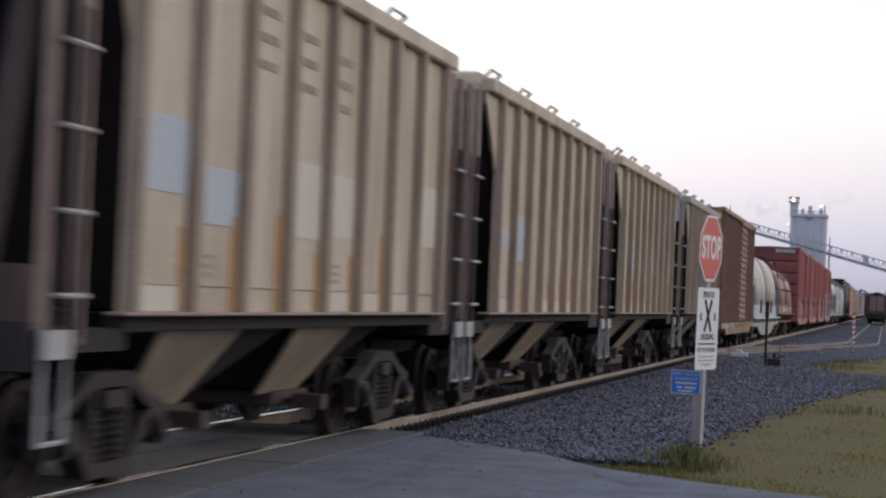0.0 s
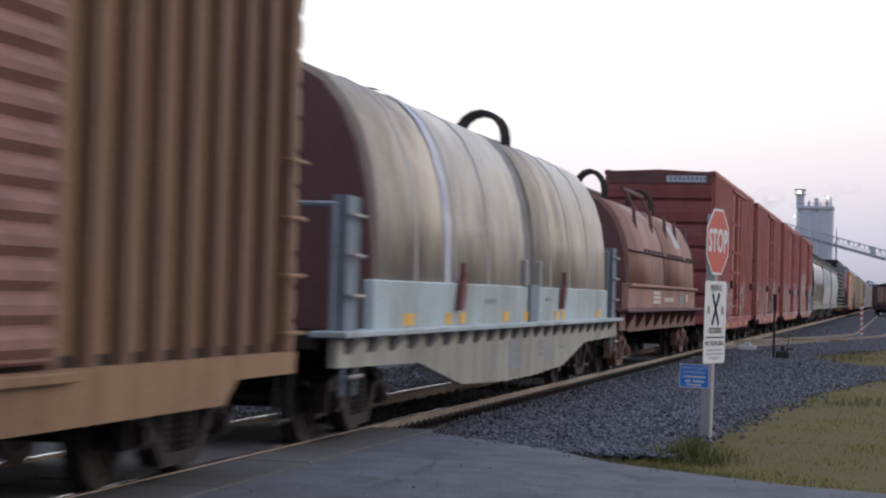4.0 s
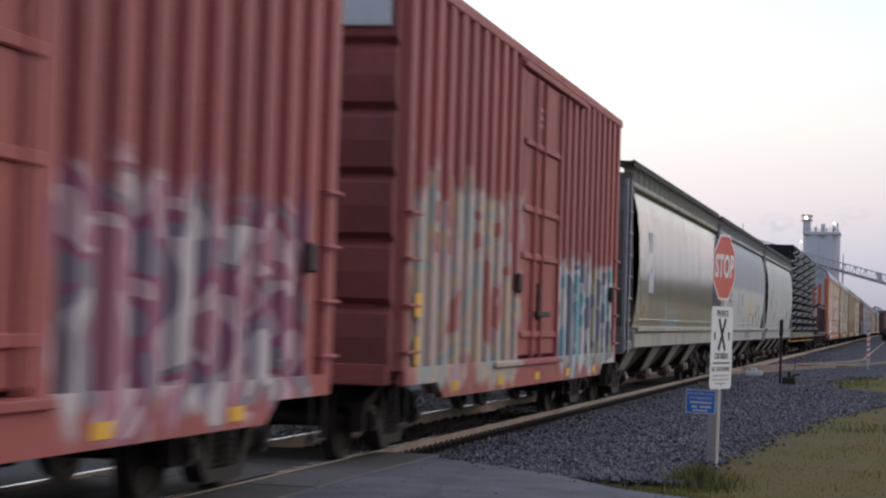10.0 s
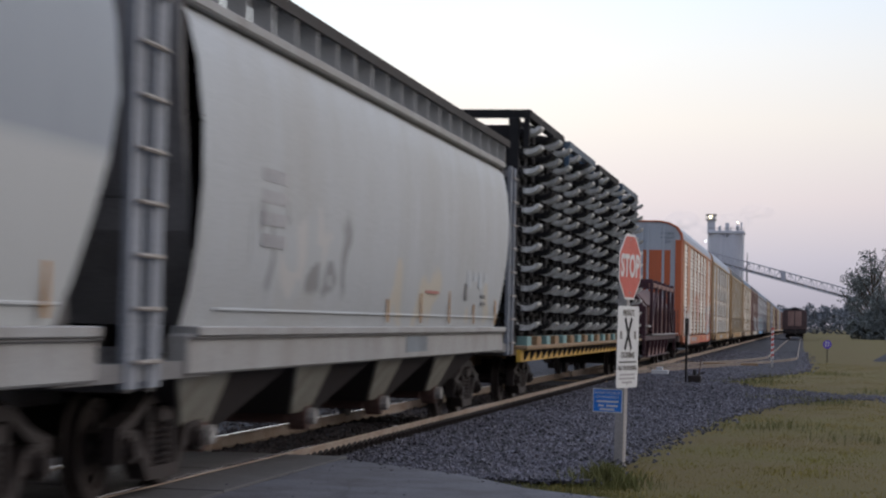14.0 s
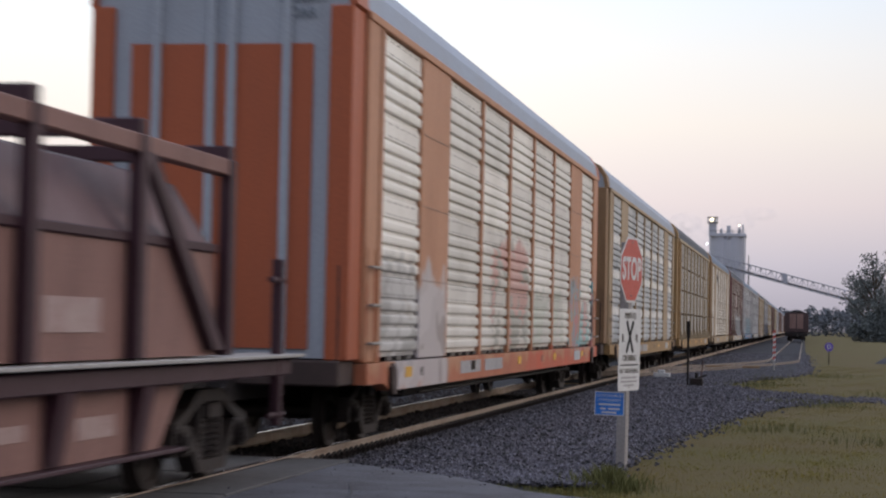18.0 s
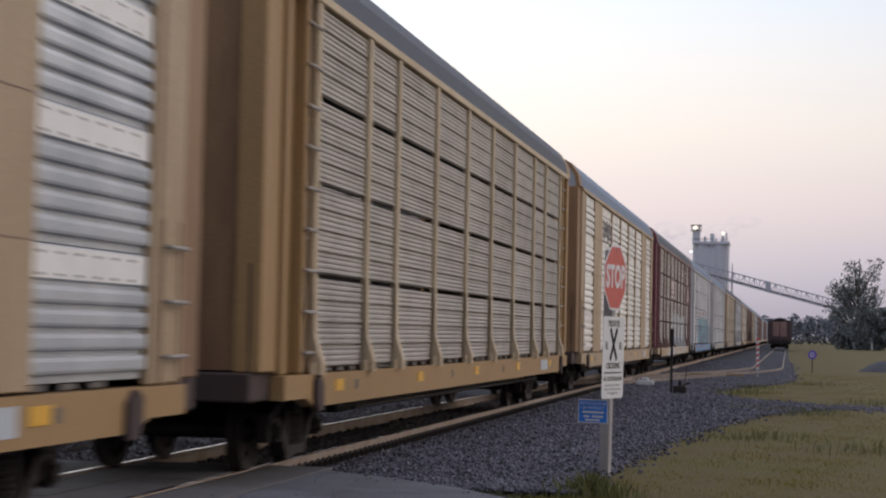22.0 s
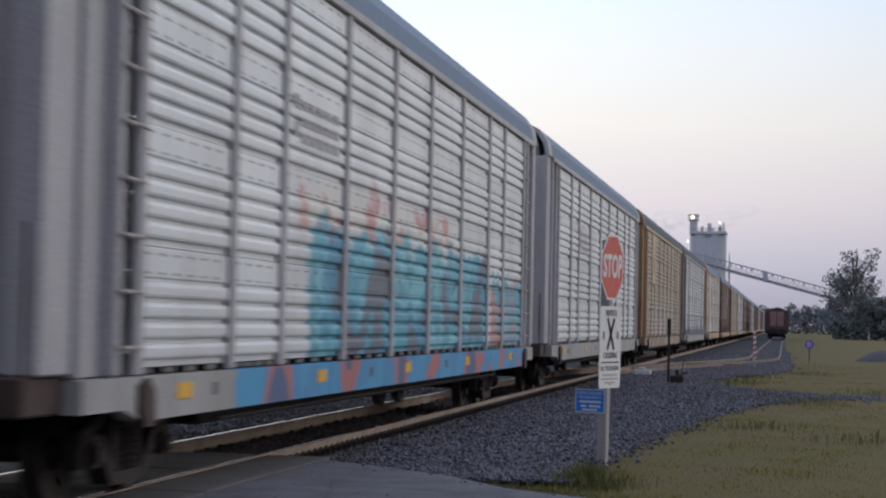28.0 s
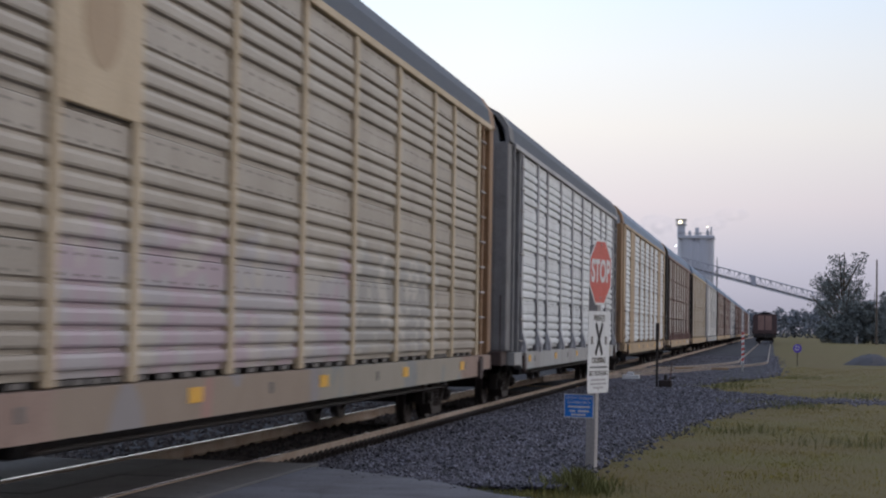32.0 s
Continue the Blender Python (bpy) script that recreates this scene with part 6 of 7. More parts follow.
    [(0.8, 6.6, 0.7, 2.1, [(0.30, 0.072, 0.062), (0.34, 0.17, 0.15), (0.40, 0.33, 0.30), (0.32, 0.10, 0.09)], 1.5, 0.7), (9.6, 12.0, 0.8, 2.0, [(0.30, 0.072, 0.062), (0.40, 0.35, 0.32), (0.3, 0.1, 0.09)], 1.6, 0.7)],
    [(0.6, 8.8, 0.7, 2.2, [(0.30, 0.072, 0.062), (0.38, 0.24, 0.22), (0.27, 0.20, 0.19), (0.36, 0.15, 0.13), (0.42, 0.36, 0.33)], 1.6, 0.75), (9.4, 12.6, 0.7, 2.3, [(0.42, 0.39, 0.37), (0.34, 0.22, 0.21), (0.26, 0.26, 0.26), (0.40, 0.34, 0.32)], 1.3, 0.85)],
    [(1.2, 6.4, 0.7, 2.3, [(0.40, 0.27, 0.24), (0.33, 0.15, 0.13), (0.42, 0.32, 0.29), (0.22, 0.19, 0.19), (0.38, 0.25, 0.23)], 1.2, 0.85), (9.6, 14.8, 0.7, 2.4, [(0.32, 0.13, 0.18), (0.46, 0.33, 0.36), (0.24, 0.08, 0.14), (0.18, 0.17, 0.20), (0.46, 0.42, 0.42)], 1.3, 0.9)],
    [(0.4, 6.5, 0.7, 3.0, [(0.44, 0.34, 0.30), (0.30, 0.35, 0.34), (0.46, 0.36, 0.24), (0.40, 0.30, 0.30), (0.34, 0.12, 0.10)], 1.2, 0.85), (9.4, 15.2, 0.7, 2.4, [(0.12, 0.32, 0.36), (0.46, 0.46, 0.46), (0.12, 0.15, 0.21), (0.30, 0.30, 0.20)], 1.2, 0.9)],
]
for n, y in enumerate((116.1, 133.95, 151.95, 169.95)):
    paint = sprayed(M["red"], "boxcar_red_tagged", TAGS[n])
    car = box_car(y, "oxide red ribbed box car with faded spray paint along the bottom", paint, 5.06, 15.7, (6.3, 9.4), 10 + n)
    if n == 0:
        part("end_top", Shape().cbox(-1.46, 1.46, -0.118, -0.02, 4.70, 5.02, 0.012), M["coildark"], car, "grey-maroon top sheet of the end")
        part("placard", Shape().box(0.2, 1.3, -0.124, -0.118, 4.76, 4.93), M["bluegrey"], car, "pale grey placard with worn letters")
        for k in range(9):
            part("worn_letter", Shape().box(0.28 + 0.12 * k, 0.36 + 0.12 * k, -0.128, -0.124, 4.80, 4.90), M["bluegreydark"], car)
    else:
        part("placard", Shape().box(-1.4, 1.4, -0.124, -0.116, 4.42, 4.98), M["bluegrey"], car, "pale blue-grey panel high on the end")
    plates(car, [(1.56, 7.6, 7.85, 4.15 + 0.11 * k, 4.2 + 0.11 * k) for k in range(3)], M["markwhite"], "stencil_mark")
    plates(car, [(1.562, 1.4 + 0.62 * k, 1.58 + 0.62 * k, 2.2 + 0.33 * q, 2.42 + 0.33 * q) for k in range(2) for q in range(3)], M["sillpink"], "worn_patch")
    plates(car, [(1.568, 2.4 + 2.6 * q, 2.75 + 2.6 * q, 0.68, 0.79) for q in range(5)], M["reflector"], "reflector")
    plates(car, [(1.568, 0.55, 0.85, 1.5, 1.75), (1.568, 0.6, 0.8, 1.0, 1.3)], M["reflector"], "reflector")
GREYS = [
    sprayed(M["hopgloss"], "hopper_grey_beige", [(0.3, 2.2, 1.5, 4.1, [(0.5, 0.48, 0.42), (0.42, 0.34, 0.2), (0.5, 0.48, 0.42), (0.5, 0.46, 0.38)], 0.8, 0.5), (5.0, 7.5, 1.1, 1.9, [(0.37, 0.39, 0.405), (0.25, 0.5, 0.56), (0.37, 0.39, 0.405), (0.5, 0.4, 0.2)], 1.5, 0.6)]),
    # darker blue-grey above z 2.62, paler below, with orange rust stains
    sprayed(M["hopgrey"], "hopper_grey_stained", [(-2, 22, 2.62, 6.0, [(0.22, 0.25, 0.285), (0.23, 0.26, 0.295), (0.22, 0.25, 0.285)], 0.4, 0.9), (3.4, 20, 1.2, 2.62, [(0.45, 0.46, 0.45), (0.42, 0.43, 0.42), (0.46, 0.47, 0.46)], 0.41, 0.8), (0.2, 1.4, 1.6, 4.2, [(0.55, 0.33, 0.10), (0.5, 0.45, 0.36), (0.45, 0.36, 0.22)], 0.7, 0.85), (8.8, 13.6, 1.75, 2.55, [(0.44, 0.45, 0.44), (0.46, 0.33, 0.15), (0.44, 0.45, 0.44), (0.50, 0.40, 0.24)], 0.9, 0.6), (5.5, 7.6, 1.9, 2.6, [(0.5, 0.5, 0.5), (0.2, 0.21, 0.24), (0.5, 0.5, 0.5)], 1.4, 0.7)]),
    sprayed(M["hopgrey"], "hopper_grey_pale", [(1.8, 6.2, 1.75, 2.5, [(0.37, 0.39, 0.405), (0.13, 0.13, 0.13), (0.37, 0.39, 0.405), (0.45, 0.44, 0.42)], 0.9, 0.7), (8.0, 17.0, 1.5, 2.2, [(0.37, 0.39, 0.405), (0.37, 0.39, 0.405), (0.5, 0.42, 0.28)], 0.8, 0.5)]),
]
for n, (y, label) in enumerate(((188.0, "glossy grey-beige covered hopper car with curved sides"), (207.0, "pale grey covered hopper car with orange rust stains"), (226.3, "plain light grey covered hopper car with curved sides"))):
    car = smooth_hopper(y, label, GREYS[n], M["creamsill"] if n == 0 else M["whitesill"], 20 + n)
    plates(car, [(1.582, 1.9, 2.5, 2.9, 3.3), (1.582, 1.9, 2.6, 2.1, 2.55)] if n == 0 else [(1.58, 13.5 + 0.5 * k, 13.8 + 0.5 * k, 2.0 + 0.1 * (k % 2), 2.25) for k in range(4)], M["bluegrey"], "stencil_patch")
    if n:
        plates(car, [(1.556, 7.9 + 2.1 * q, 7.98 + 2.1 * q, 1.47, 1.75 + 0.1 * (q % 3)) for q in range(5)], M["rustrun"], "rust_streak")
        plates(car, [(1.572, 10.3, 11.2, 1.86, 1.90)], M["sillpink"], "stencil_mark")
        plates(car, [(1.572, 13.3, 13.5, 1.8, 2.05), (1.572, 14.8, 15.2, 1.75, 1.8), (1.572, 14.8, 15.2, 1.86, 1.91)], M["hopgreydark"], "stencil_mark")
        plates(car, [(1.588, 2.2 + 0.3 * q, 2.4 + 0.3 * q, 2.15 + 0.2 * i, 2.27 + 0.2 * i) for q in range(3) for i in range(4)], M["greypost"], "stencil_mark")
        plates(car, [(1.54, 9.2, 10.6, 1.1, 1.3)], M["bluegreydark"], "worn_patch")
frames_flat_car(247.0, "yellow-edged wooden flat car carrying stacks of frames")
maroon_coil_car(274.6, "maroon and pink coil car with ribbed sides")

orange_g = sprayed(M["orange"], "orange_paint_tagged", [(-3, 30, 0.3, 0.98, [(0.36, 0.10, 0.05), (0.40, 0.12, 0.055), (0.30, 0.10, 0.06)], 0.7, 0.85), (13.0, 27.0, 0.3, 0.98, [(0.50, 0.085, 0.035), (0.46, 0.10, 0.05), (0.52, 0.08, 0.03)], 0.7, 0.9), (1.6, 5.2, 0.6, 2.2, [(0.40, 0.40, 0.42), (0.52, 0.51, 0.52), (0.46, 0.45, 0.46), (0.30, 0.29, 0.29)], 0.8, 0.85), (20, 24.6, 1.04, 2.5, [(0.46, 0.225, 0.125), (0.12, 0.36, 0.42), (0.46, 0.2, 0.2), (0.2, 0.3, 0.34), (0.08, 0.08, 0.09)], 1.1, 0.9)])
galv_or = sprayed(M["galv"], "galvanised_panel_tagged", [(0.6, 4.8, 0.9, 2.3, [(0.5, 0.5, 0.5), (0.3, 0.3, 0.3), (0.55, 0.55, 0.55), (0.42, 0.40, 0.37)], 1.0, 0.8), (9.4, 13.6, 1.0, 2.9, [(0.50, 0.22, 0.19), (0.52, 0.26, 0.22), (0.30, 0.30, 0.26), (0.58, 0.55, 0.5)], 0.8, 0.8), (13.6, 19.0, 1.0, 2.1, [(0.5, 0.5, 0.47), (0.34, 0.40, 0.32), (0.48, 0.47, 0.44)], 0.9, 0.5), (20.0, 24.0, 1.0, 2.1, [(0.2, 0.45, 0.47), (0.5, 0.28, 0.26), (0.55, 0.53, 0.5)], 1.0, 0.8)])
galv_blue = sprayed(M["galvcool"], "galvanised_panel_blue_tagged", [(7.0, 19.5, 0.9, 2.6, [CYAN, (0.05, 0.27, 0.38), (0.16, 0.45, 0.53), CYAN, (0.04, 0.22, 0.36), (0.10, 0.12, 0.16)], 0.8, 0.93), (6.5, 16.0, 2.5, 3.0, [(0.50, 0.26, 0.21), (0.6, 0.58, 0.54), PINK], 0.9, 0.75), (20.0, 24.2, 0.9, 2.3, [CYAN, (0.12, 0.36, 0.50), (0.40, 0.20, 0.20), CYAN, (0.5, 0.5, 0.5)], 0.9, 0.9)])
sill_blue = sprayed(M["whitesill"], "sill_blue_tagged", [(4.0, 23.8, 0.4, 1.3, [BLUE, (0.05, 0.26, 0.46), BLUE, (0.36, 0.13, 0.13), (0.06, 0.10, 0.20)], 0.6, 0.95)])
galv_mar = sprayed(M["galvwarm"], "galvanised_panel_white_tagged", [(10.0, 20.0, 1.0, 2.5, [(0.5, 0.49, 0.47), (0.62, 0.62, 0.62), (0.24, 0.27, 0.26), (0.46, 0.45, 0.44)], 1.1, 0.75)])
post_mar = sprayed(M["brownpost"], "brown_post_tagged", [(10.0, 20.0, 0.9, 2.5, [(0.20, 0.115, 0.09), (0.6, 0.6, 0.6), (0.42, 0.42, 0.42)], 0.7, 0.85)])
sill_mar = sprayed(M["tan"], "tan_sill_white_tagged", [(6.0, 20.0, 0.5, 1.3, [(0.5, 0.5, 0.5), (0.36, 0.38, 0.42), (0.46, 0.33, 0.19), (0.55, 0.54, 0.52)], 0.7, 0.85)])
galv_dull = material("dull_beige_panel", (0.34, 0.30, 0.25), 0.5, 0.25, dirt=(0.25, 0.215, 0.175), amount=0.5, scale=1.1, streak=2, jitter=0.06)
galv_pale = sprayed(galv_dull, "galvanised_panel_purple_tagged", [(4.0, 14.0, 1.0, 2.3, [(0.5, 0.46, 0.44), LILAC, (0.40, 0.38, 0.42), (0.48, 0.45, 0.41)], 0.7, 0.6), (14.0, 20.0, 1.2, 2.4, [(0.52, 0.5, 0.46), (0.28, 0.28, 0.28), (0.52, 0.5, 0.46)], 1.1, 0.6)])
sill_pale = sprayed(M["sillbrown"], "tan_sill_tagged", [(4.0, 12.0, 0.5, 1.3, [(0.32, 0.18, 0.15), (0.24, 0.19, 0.14), (0.22, 0.21, 0.21)], 0.6, 0.8), (12.0, 22.0, 0.5, 1.3, [(0.21, 0.23, 0.21), (0.27, 0.25, 0.20), (0.19, 0.21, 0.21)], 0.6, 0.8)])
galv_teal = sprayed(M["galv"], "galvanised_panel_teal_tagged", [(2.0, 22.0, 1.0, 1.9, [(0.5, 0.52, 0.5), (0.16, 0.42, 0.40), (0.5, 0.52, 0.5)], 0.9, 0.7)])
galv_tan = material("dusty_tan_panel", (0.40, 0.36, 0.31), 0.5, 0.2, dirt=(0.26, 0.22, 0.18), amount=0.5, scale=1.1, streak=3, jitter=0.06)
galv_patch = material("patchy_galvanised_panel", (0.48, 0.495, 0.505), 0.5, 0.25, dirt=(0.25, 0.275, 0.305), amount=0.9, scale=0.55, streak=1, jitter=0.10)
RACKS = [
    ("orange-framed autorack with galvanised screens and bright spray paint", "B", orange_g, galv_or, orange_g, True, M["orangedeep"], M["doorgrey"]),
    ("tan-framed autorack with patchy galvanised screen panels", "B", M["tan"], galv_patch, M["yellowtan"], True, M["brown"], M["doorgrey"]),
    ("sand-framed autorack with finely ribbed grey screens", "A", M["sandpost"], M["galvwarm"], M["yellowtan"], True, M["yellowtan"], M["brown"]),
    ("tan-framed autorack with bright galvanised screen panels", "B", M["tan"], M["galv"], M["tan"], True, M["brown"], M["doorgrey"]),
    ("red-brown framed autorack with grey screens and white tags", "A", post_mar, galv_mar, sill_mar, True, M["maroonrack"], M["coildark"]),
    ("grey-framed autorack with large turquoise spray paint lettering", "C", M["greypost"], galv_blue, sill_blue, True, M["greypost"], M["greypost"]),
    ("grey-framed autorack with clean galvanised screen panels", "C", M["greypost"], M["galvcool"], M["whitesill"], True, M["greypost"], M["hopgreydark"]),
    ("sand-framed autorack with dusty panels and faint purple tags", "C", M["sandpost"], galv_pale, sill_pale, True, M["brown"], M["tan"]),
    ("dark-footed grey autorack with galvanised screen panels", "C", M["greypost"], M["galvcool"], M["whitesill"], True, M["hopgreydark"], M["hopgreydark"]),
    ("tan-framed autorack with pale galvanised screen panels", "B", M["tan"], M["galvcool"], M["tan"], True, M["brown"], M["doorgrey"]),
    ("dusty tan autorack with ribbed tan screen panels", "A", M["brownpost"], galv_tan, M["tan"], True, M["iron"], M["brown"]),
    ("sand-framed autorack with dusty tan screen panels", "C", M["sandpost"], galv_tan, M["tan"], False, M["iron"], M["brown"]),
]
for k in range(22):
    label, style, post, panel, sill, near, end, door = RACKS[k] if k < len(RACKS) else (("distant brown-grey autorack with dusty screen panels", "C", M["brownpost"], galv_tan, M["tan"], False, M["iron"], M["brown"]) if k % 3 else ("distant grey autorack with galvanised screen panels", "B", M["greypost"], M["galv"], M["whitesill"], False, M["iron"], M["greypost"]))
    car = autorack(293.6 + 28.45 * k, label, style, post, panel, sill, M["roof"] if k < 2 else M["roofdark"] if k in (2, 4, 7, 8) else M["roofmid"], near, end, door, feet="dark" if k == 8 else True)
    if k == 0:
        part("door_panel", Shape().box(-1.05, 1.05, -0.575, -0.56, 1.2, 4.58), M["orangedeep"], car, "deep orange painted door centre")
        plates(car, [(1.602, 6.2 + 2.2 * i, 8.0 + 2.2 * i, 0.80, 0.98) for i in range(2)], M["greypost"], "sill_plate")
        for j, word in enumerate(("EXCESS", "HEIGHT", "CAR")):
            lettering(word, 0.15, M["bluegreydark"], car, pose(0.92, -0.575, 5.26 - 0.17 * j, 90), bold=0.004)
    elif k == 1:
        yb = START["B"]
        for b, w in enumerate(BAYS["B"]):
            if b not in (1, 7):
                for z0, z1 in ROWS[:3]:
                    part("bare_band", Shape().cbox(1.516, 1.5225, yb + 0.09, yb + w - 0.09, z1 - 0.232, z1 - 0.012, 0.002), M["bandhighlight"], car, "white plate painting a highlight between the panel rows")
            yb += w
        plates(car, [(1.602, 8.3 + 2.1 * i, 10.1 + 2.1 * i, 0.78, 0.98) for i in range(2)], M["greypost"], "sill_plate")
    elif k == 4:
        logo = part("cover_sheet", Shape().cbox(1.52, 1.56, 8.62, 11.05, 3.05, 3.95, 0.01), M["brownpost"], car, "brown sheet with a worn pale emblem")
        part("emblem", Shape().box(1.56, 1.566, 8.75, 9.7, 3.50, 3.85).box(1.56, 1.566, 8.75, 10.5, 3.3, 3.4).box(1.56, 1.566, 8.75, 10.5, 3.12, 3.2).box(1.56, 1.566, 9.9, 10.5, 3.4, 3.85), M["markwhite"], logo)
        logo = part("cover_sheet", Shape().cbox(1.52, 1.56, 21.9, 23.6, 3.05, 3.93, 0.01), M["brownpost"], car, "brown sheet with a worn pale mark")
        part("emblem", Shape().box(1.56, 1.566, 22.3, 22.5, 3.2, 3.7).box(1.56, 1.566, 22.5, 23.1, 3.2, 3.35).box(1.56, 1.566, 22.9, 23.1, 3.35, 3.75), M["markwhite"], logo)
    elif k == 7:
        logo = part("cover_sheet", Shape().cbox(1.52, 1.57, 3.98, 5.72, 3.05, 4.9, 0.01), M["sandpost"], car, "sand-coloured sheet with a faded emblem")
        part("emblem", Shape().prism([(4.85 + 0.42 * math.cos(a), 3.75 + 0.4 * math.sin(a)) for a in [0.4 * i for i in range(16)]], 1.57, 1.574, "x"), M["tan"], logo)
    elif k in (5, 6):
        plates(car, [(1.543, 6.1, 6.3, 3.35 + 0.28 * q, 3.5 + 0.28 * q) for q in range(2)] + [(1.543, 6.4 + 0.36 * i, 6.66 + 0.36 * i, 3.3 + 0.17 * q, 3.39 + 0.17 * q) for i in range(5) for q in range(3)], M["greypost"], "worn_letter")
    elif k == 3:
        plates(car, [(1.543, 5.75 + 0.4 * i, 5.98 + 0.4 * i, 4.02 + 0.1 * (i % 3), 4.60 - 0.12 * (i % 2)) for i in range(6)] + [(1.543, 5.9, 6.9, 4.28, 4.38), (1.543, 7.2, 8.0, 4.1, 4.2)], M["hopgreydark"], "sprayed_stroke")
        plates(car, [(1.602, 6.2, 8.4, 0.78, 0.97)], M["greypost"], "sill_plate")
    plates(car, [(1.602, 2.2 + 4.9 * i, 2.6 + 4.9 * i, 0.84, 0.97) for i in range(5)], M["reflector"], "reflector")
    if style != "C":
        plates(car, [(1.602, 20.5, 21.6, 0.78, 0.98)], M["bluegrey"], "stencil_patch")
# ---- signs ----
# The plates of the crossing sign face local +x; letters stand on the y-z plane.
def facing(x, y, z):
    return Matrix.Translation((x, y, z)) @ Matrix(((0, 0, 1, 0), (1, 0, 0, 0), (0, 1, 0, 0), (0, 0, 0, 1)))


def octagon(r, x0, x1, zc):
    q = r / math.cos(radians(22.5))
    return Shape().prism([(q * math.cos(radians(22.5 + 45 * i)), zc + q * math.sin(radians(22.5 + 45 * i))) for i in range(8)], x0, x1, "x")


def rounded(y0, y1, z0, z1, r, x0, x1):
    pts = []
    for cy, cz, a0 in ((y1 - r, z1 - r, 0), (y0 + r, z1 - r, 90), (y0 + r, z0 + r, 180), (y1 - r, z0 + r, 270)):
        pts += [(cy + r * math.cos(radians(a0 + d)), cz + r * math.sin(radians(a0 + d))) for d in (0, 30, 60, 90)]
    return Shape().prism(pts, x0, x1, "x")


sign = thing("crossing_sign", "grey timber post with a red stop sign and white plate", "road sign", pose(-2.07, 23.25, 0, 0, 0.6, -14.5))
post = part("post", Shape().cbox(-0.055, 0.055, -0.055, 0.055, -0.35, 2.5, 0.006), M["post"], sign, "weathered grey timber post")
stop = part("stop_plate", octagon(0.381, 0.058, 0.062, 2.18), M["sign_white"], sign, "white rim of the octagonal stop plate")
part("stop_face", octagon(0.355, 0.062, 0.0635, 2.18), M["sign_red"], stop, "faded red face")
lettering("STOP", 0.36, M["sign_white"], stop, facing(0.065, 0.0, 2.18), bold=0.012, squeeze=0.72)
plate = part("crossing_plate", rounded(-0.37, 0.37, 0.772, 1.725, 0.05, 0.058, 0.062), M["sign_white"], sign, "white private crossing plate")
lettering("PRIVATE", 0.10, M["markdark"], plate, facing(0.0635, 0.0, 1.64), bold=0.002)
cross = part("crossbuck", Shape().box(0.0625, 0.064, -0.215, 0.215, -0.03, 0.03).turned(pose(0, 0, 0, 58)).add(Shape().box(0.0625, 0.064, -0.215, 0.215, -0.03, 0.03).turned(pose(0, 0, 0, -58)).v, Shape().box(0, 1, 0, 1, 0, 1).f), M["black"], plate, "black diagonal cross", at=(0, 0, 1.40))
lettering("R", 0.13, M["markdark"], plate, facing(0.0635, -0.24, 1.38), bold=0.003)
lettering("R", 0.13, M["markdark"], plate, facing(0.0635, 0.24, 1.38), bold=0.003)
lettering("CROSSING", 0.095, M["markdark"], plate, facing(0.0635, 0.0, 1.15), bold=0.002)
part("rule", Shape().box(0.0625, 0.064, -0.3, 0.3, 1.064, 1.08), M["black"], plate)
lettering("NO TRESPASSING", 0.078, M["markdark"], plate, facing(0.0635, 0.0, 1.0))
for z, w in ((0.925, 0.26), (0.88, 0.28), (0.835, 0.18)):
    part("small_print", Shape().box(0.0625, 0.0635, -w, w, z - 0.011, z + 0.011), M["greypost"], plate)
for z in (2.5, 1.88, 1.68, 0.82):
    part("bolt", Shape().tube((0.062, 0, z), (0.07, 0, z), 0.011, 8), M["pale"], sign)
blue = part("emergency_plate", Shape().cbox(-0.33, 0.035, -0.0615, -0.0575, 0.478, 0.752, 0.001), M["sign_white"], sign, "small blue notice plate with a white rim")
part("blue_face", Shape().box(-0.32, 0.025, -0.0635, -0.0615, 0.488, 0.742), M["sign_blue"], blue)
for z, word in ((0.705, "REPORT PROBLEM"), (0.655, "OR EMERGENCY")):
    lettering(word, 0.044, M["sign_white"], blue, pose(-0.147, -0.0645, z, 90), squeeze=0.85)
for z, a, c in ((0.605, -0.28, -0.01), (0.555, -0.26, -0.19), (0.555, -0.16, -0.02), (0.513, -0.24, -0.06)):
    part("print_bar", Shape().box(a, c, -0.0648, -0.0635, z - 0.011, z + 0.011), M["sign_white"], blue)

stand = thing("switch_stand", "thin dark switch stand with a low lever box", "switch stand", pose(-3.15, 55.5, 0))
part("mast", Shape().tube((0, 0, -0.2), (0, 0, 1.7), 0.032, 8).box(-0.05, 0.05, -0.012, 0.012, 1.25, 1.7), M["iron"], stand)
part("base", Shape().cbox(-0.28, 0.28, -0.2, 0.2, -0.2, -0.06, 0.02).box(-1.4, -0.2, -0.04, 0.04, -0.17, -0.1), M["wood_tie"], stand)
part("lever_box", Shape().cbox(0.06, 0.42, -0.15, 0.15, -0.1, 0.14, 0.03).tube((0.24, 0, 0.1), (0.24, 0, 0.28), 0.05).tube((0.24, 0, 0.12), (0.5, 0.1, 0.22), 0.025), M["iron"], stand)
part("lever", Shape().tube((0.35, 0.0, 0.1), (0.42, 0.0, 0.62), 0.014), M["gaterust"], stand)
block = thing("white_block", "small white painted marker block on the gravel", "marker", pose(-4.6, 66, -0.12))
part("body", Shape().cbox(-0.28, 0.28, -0.12, 0.12, -0.05, 0.14, 0.02).cbox(-0.12, 0.1, -0.08, 0.08, 0.13, 0.24, 0.02), M["sign_white"], block)
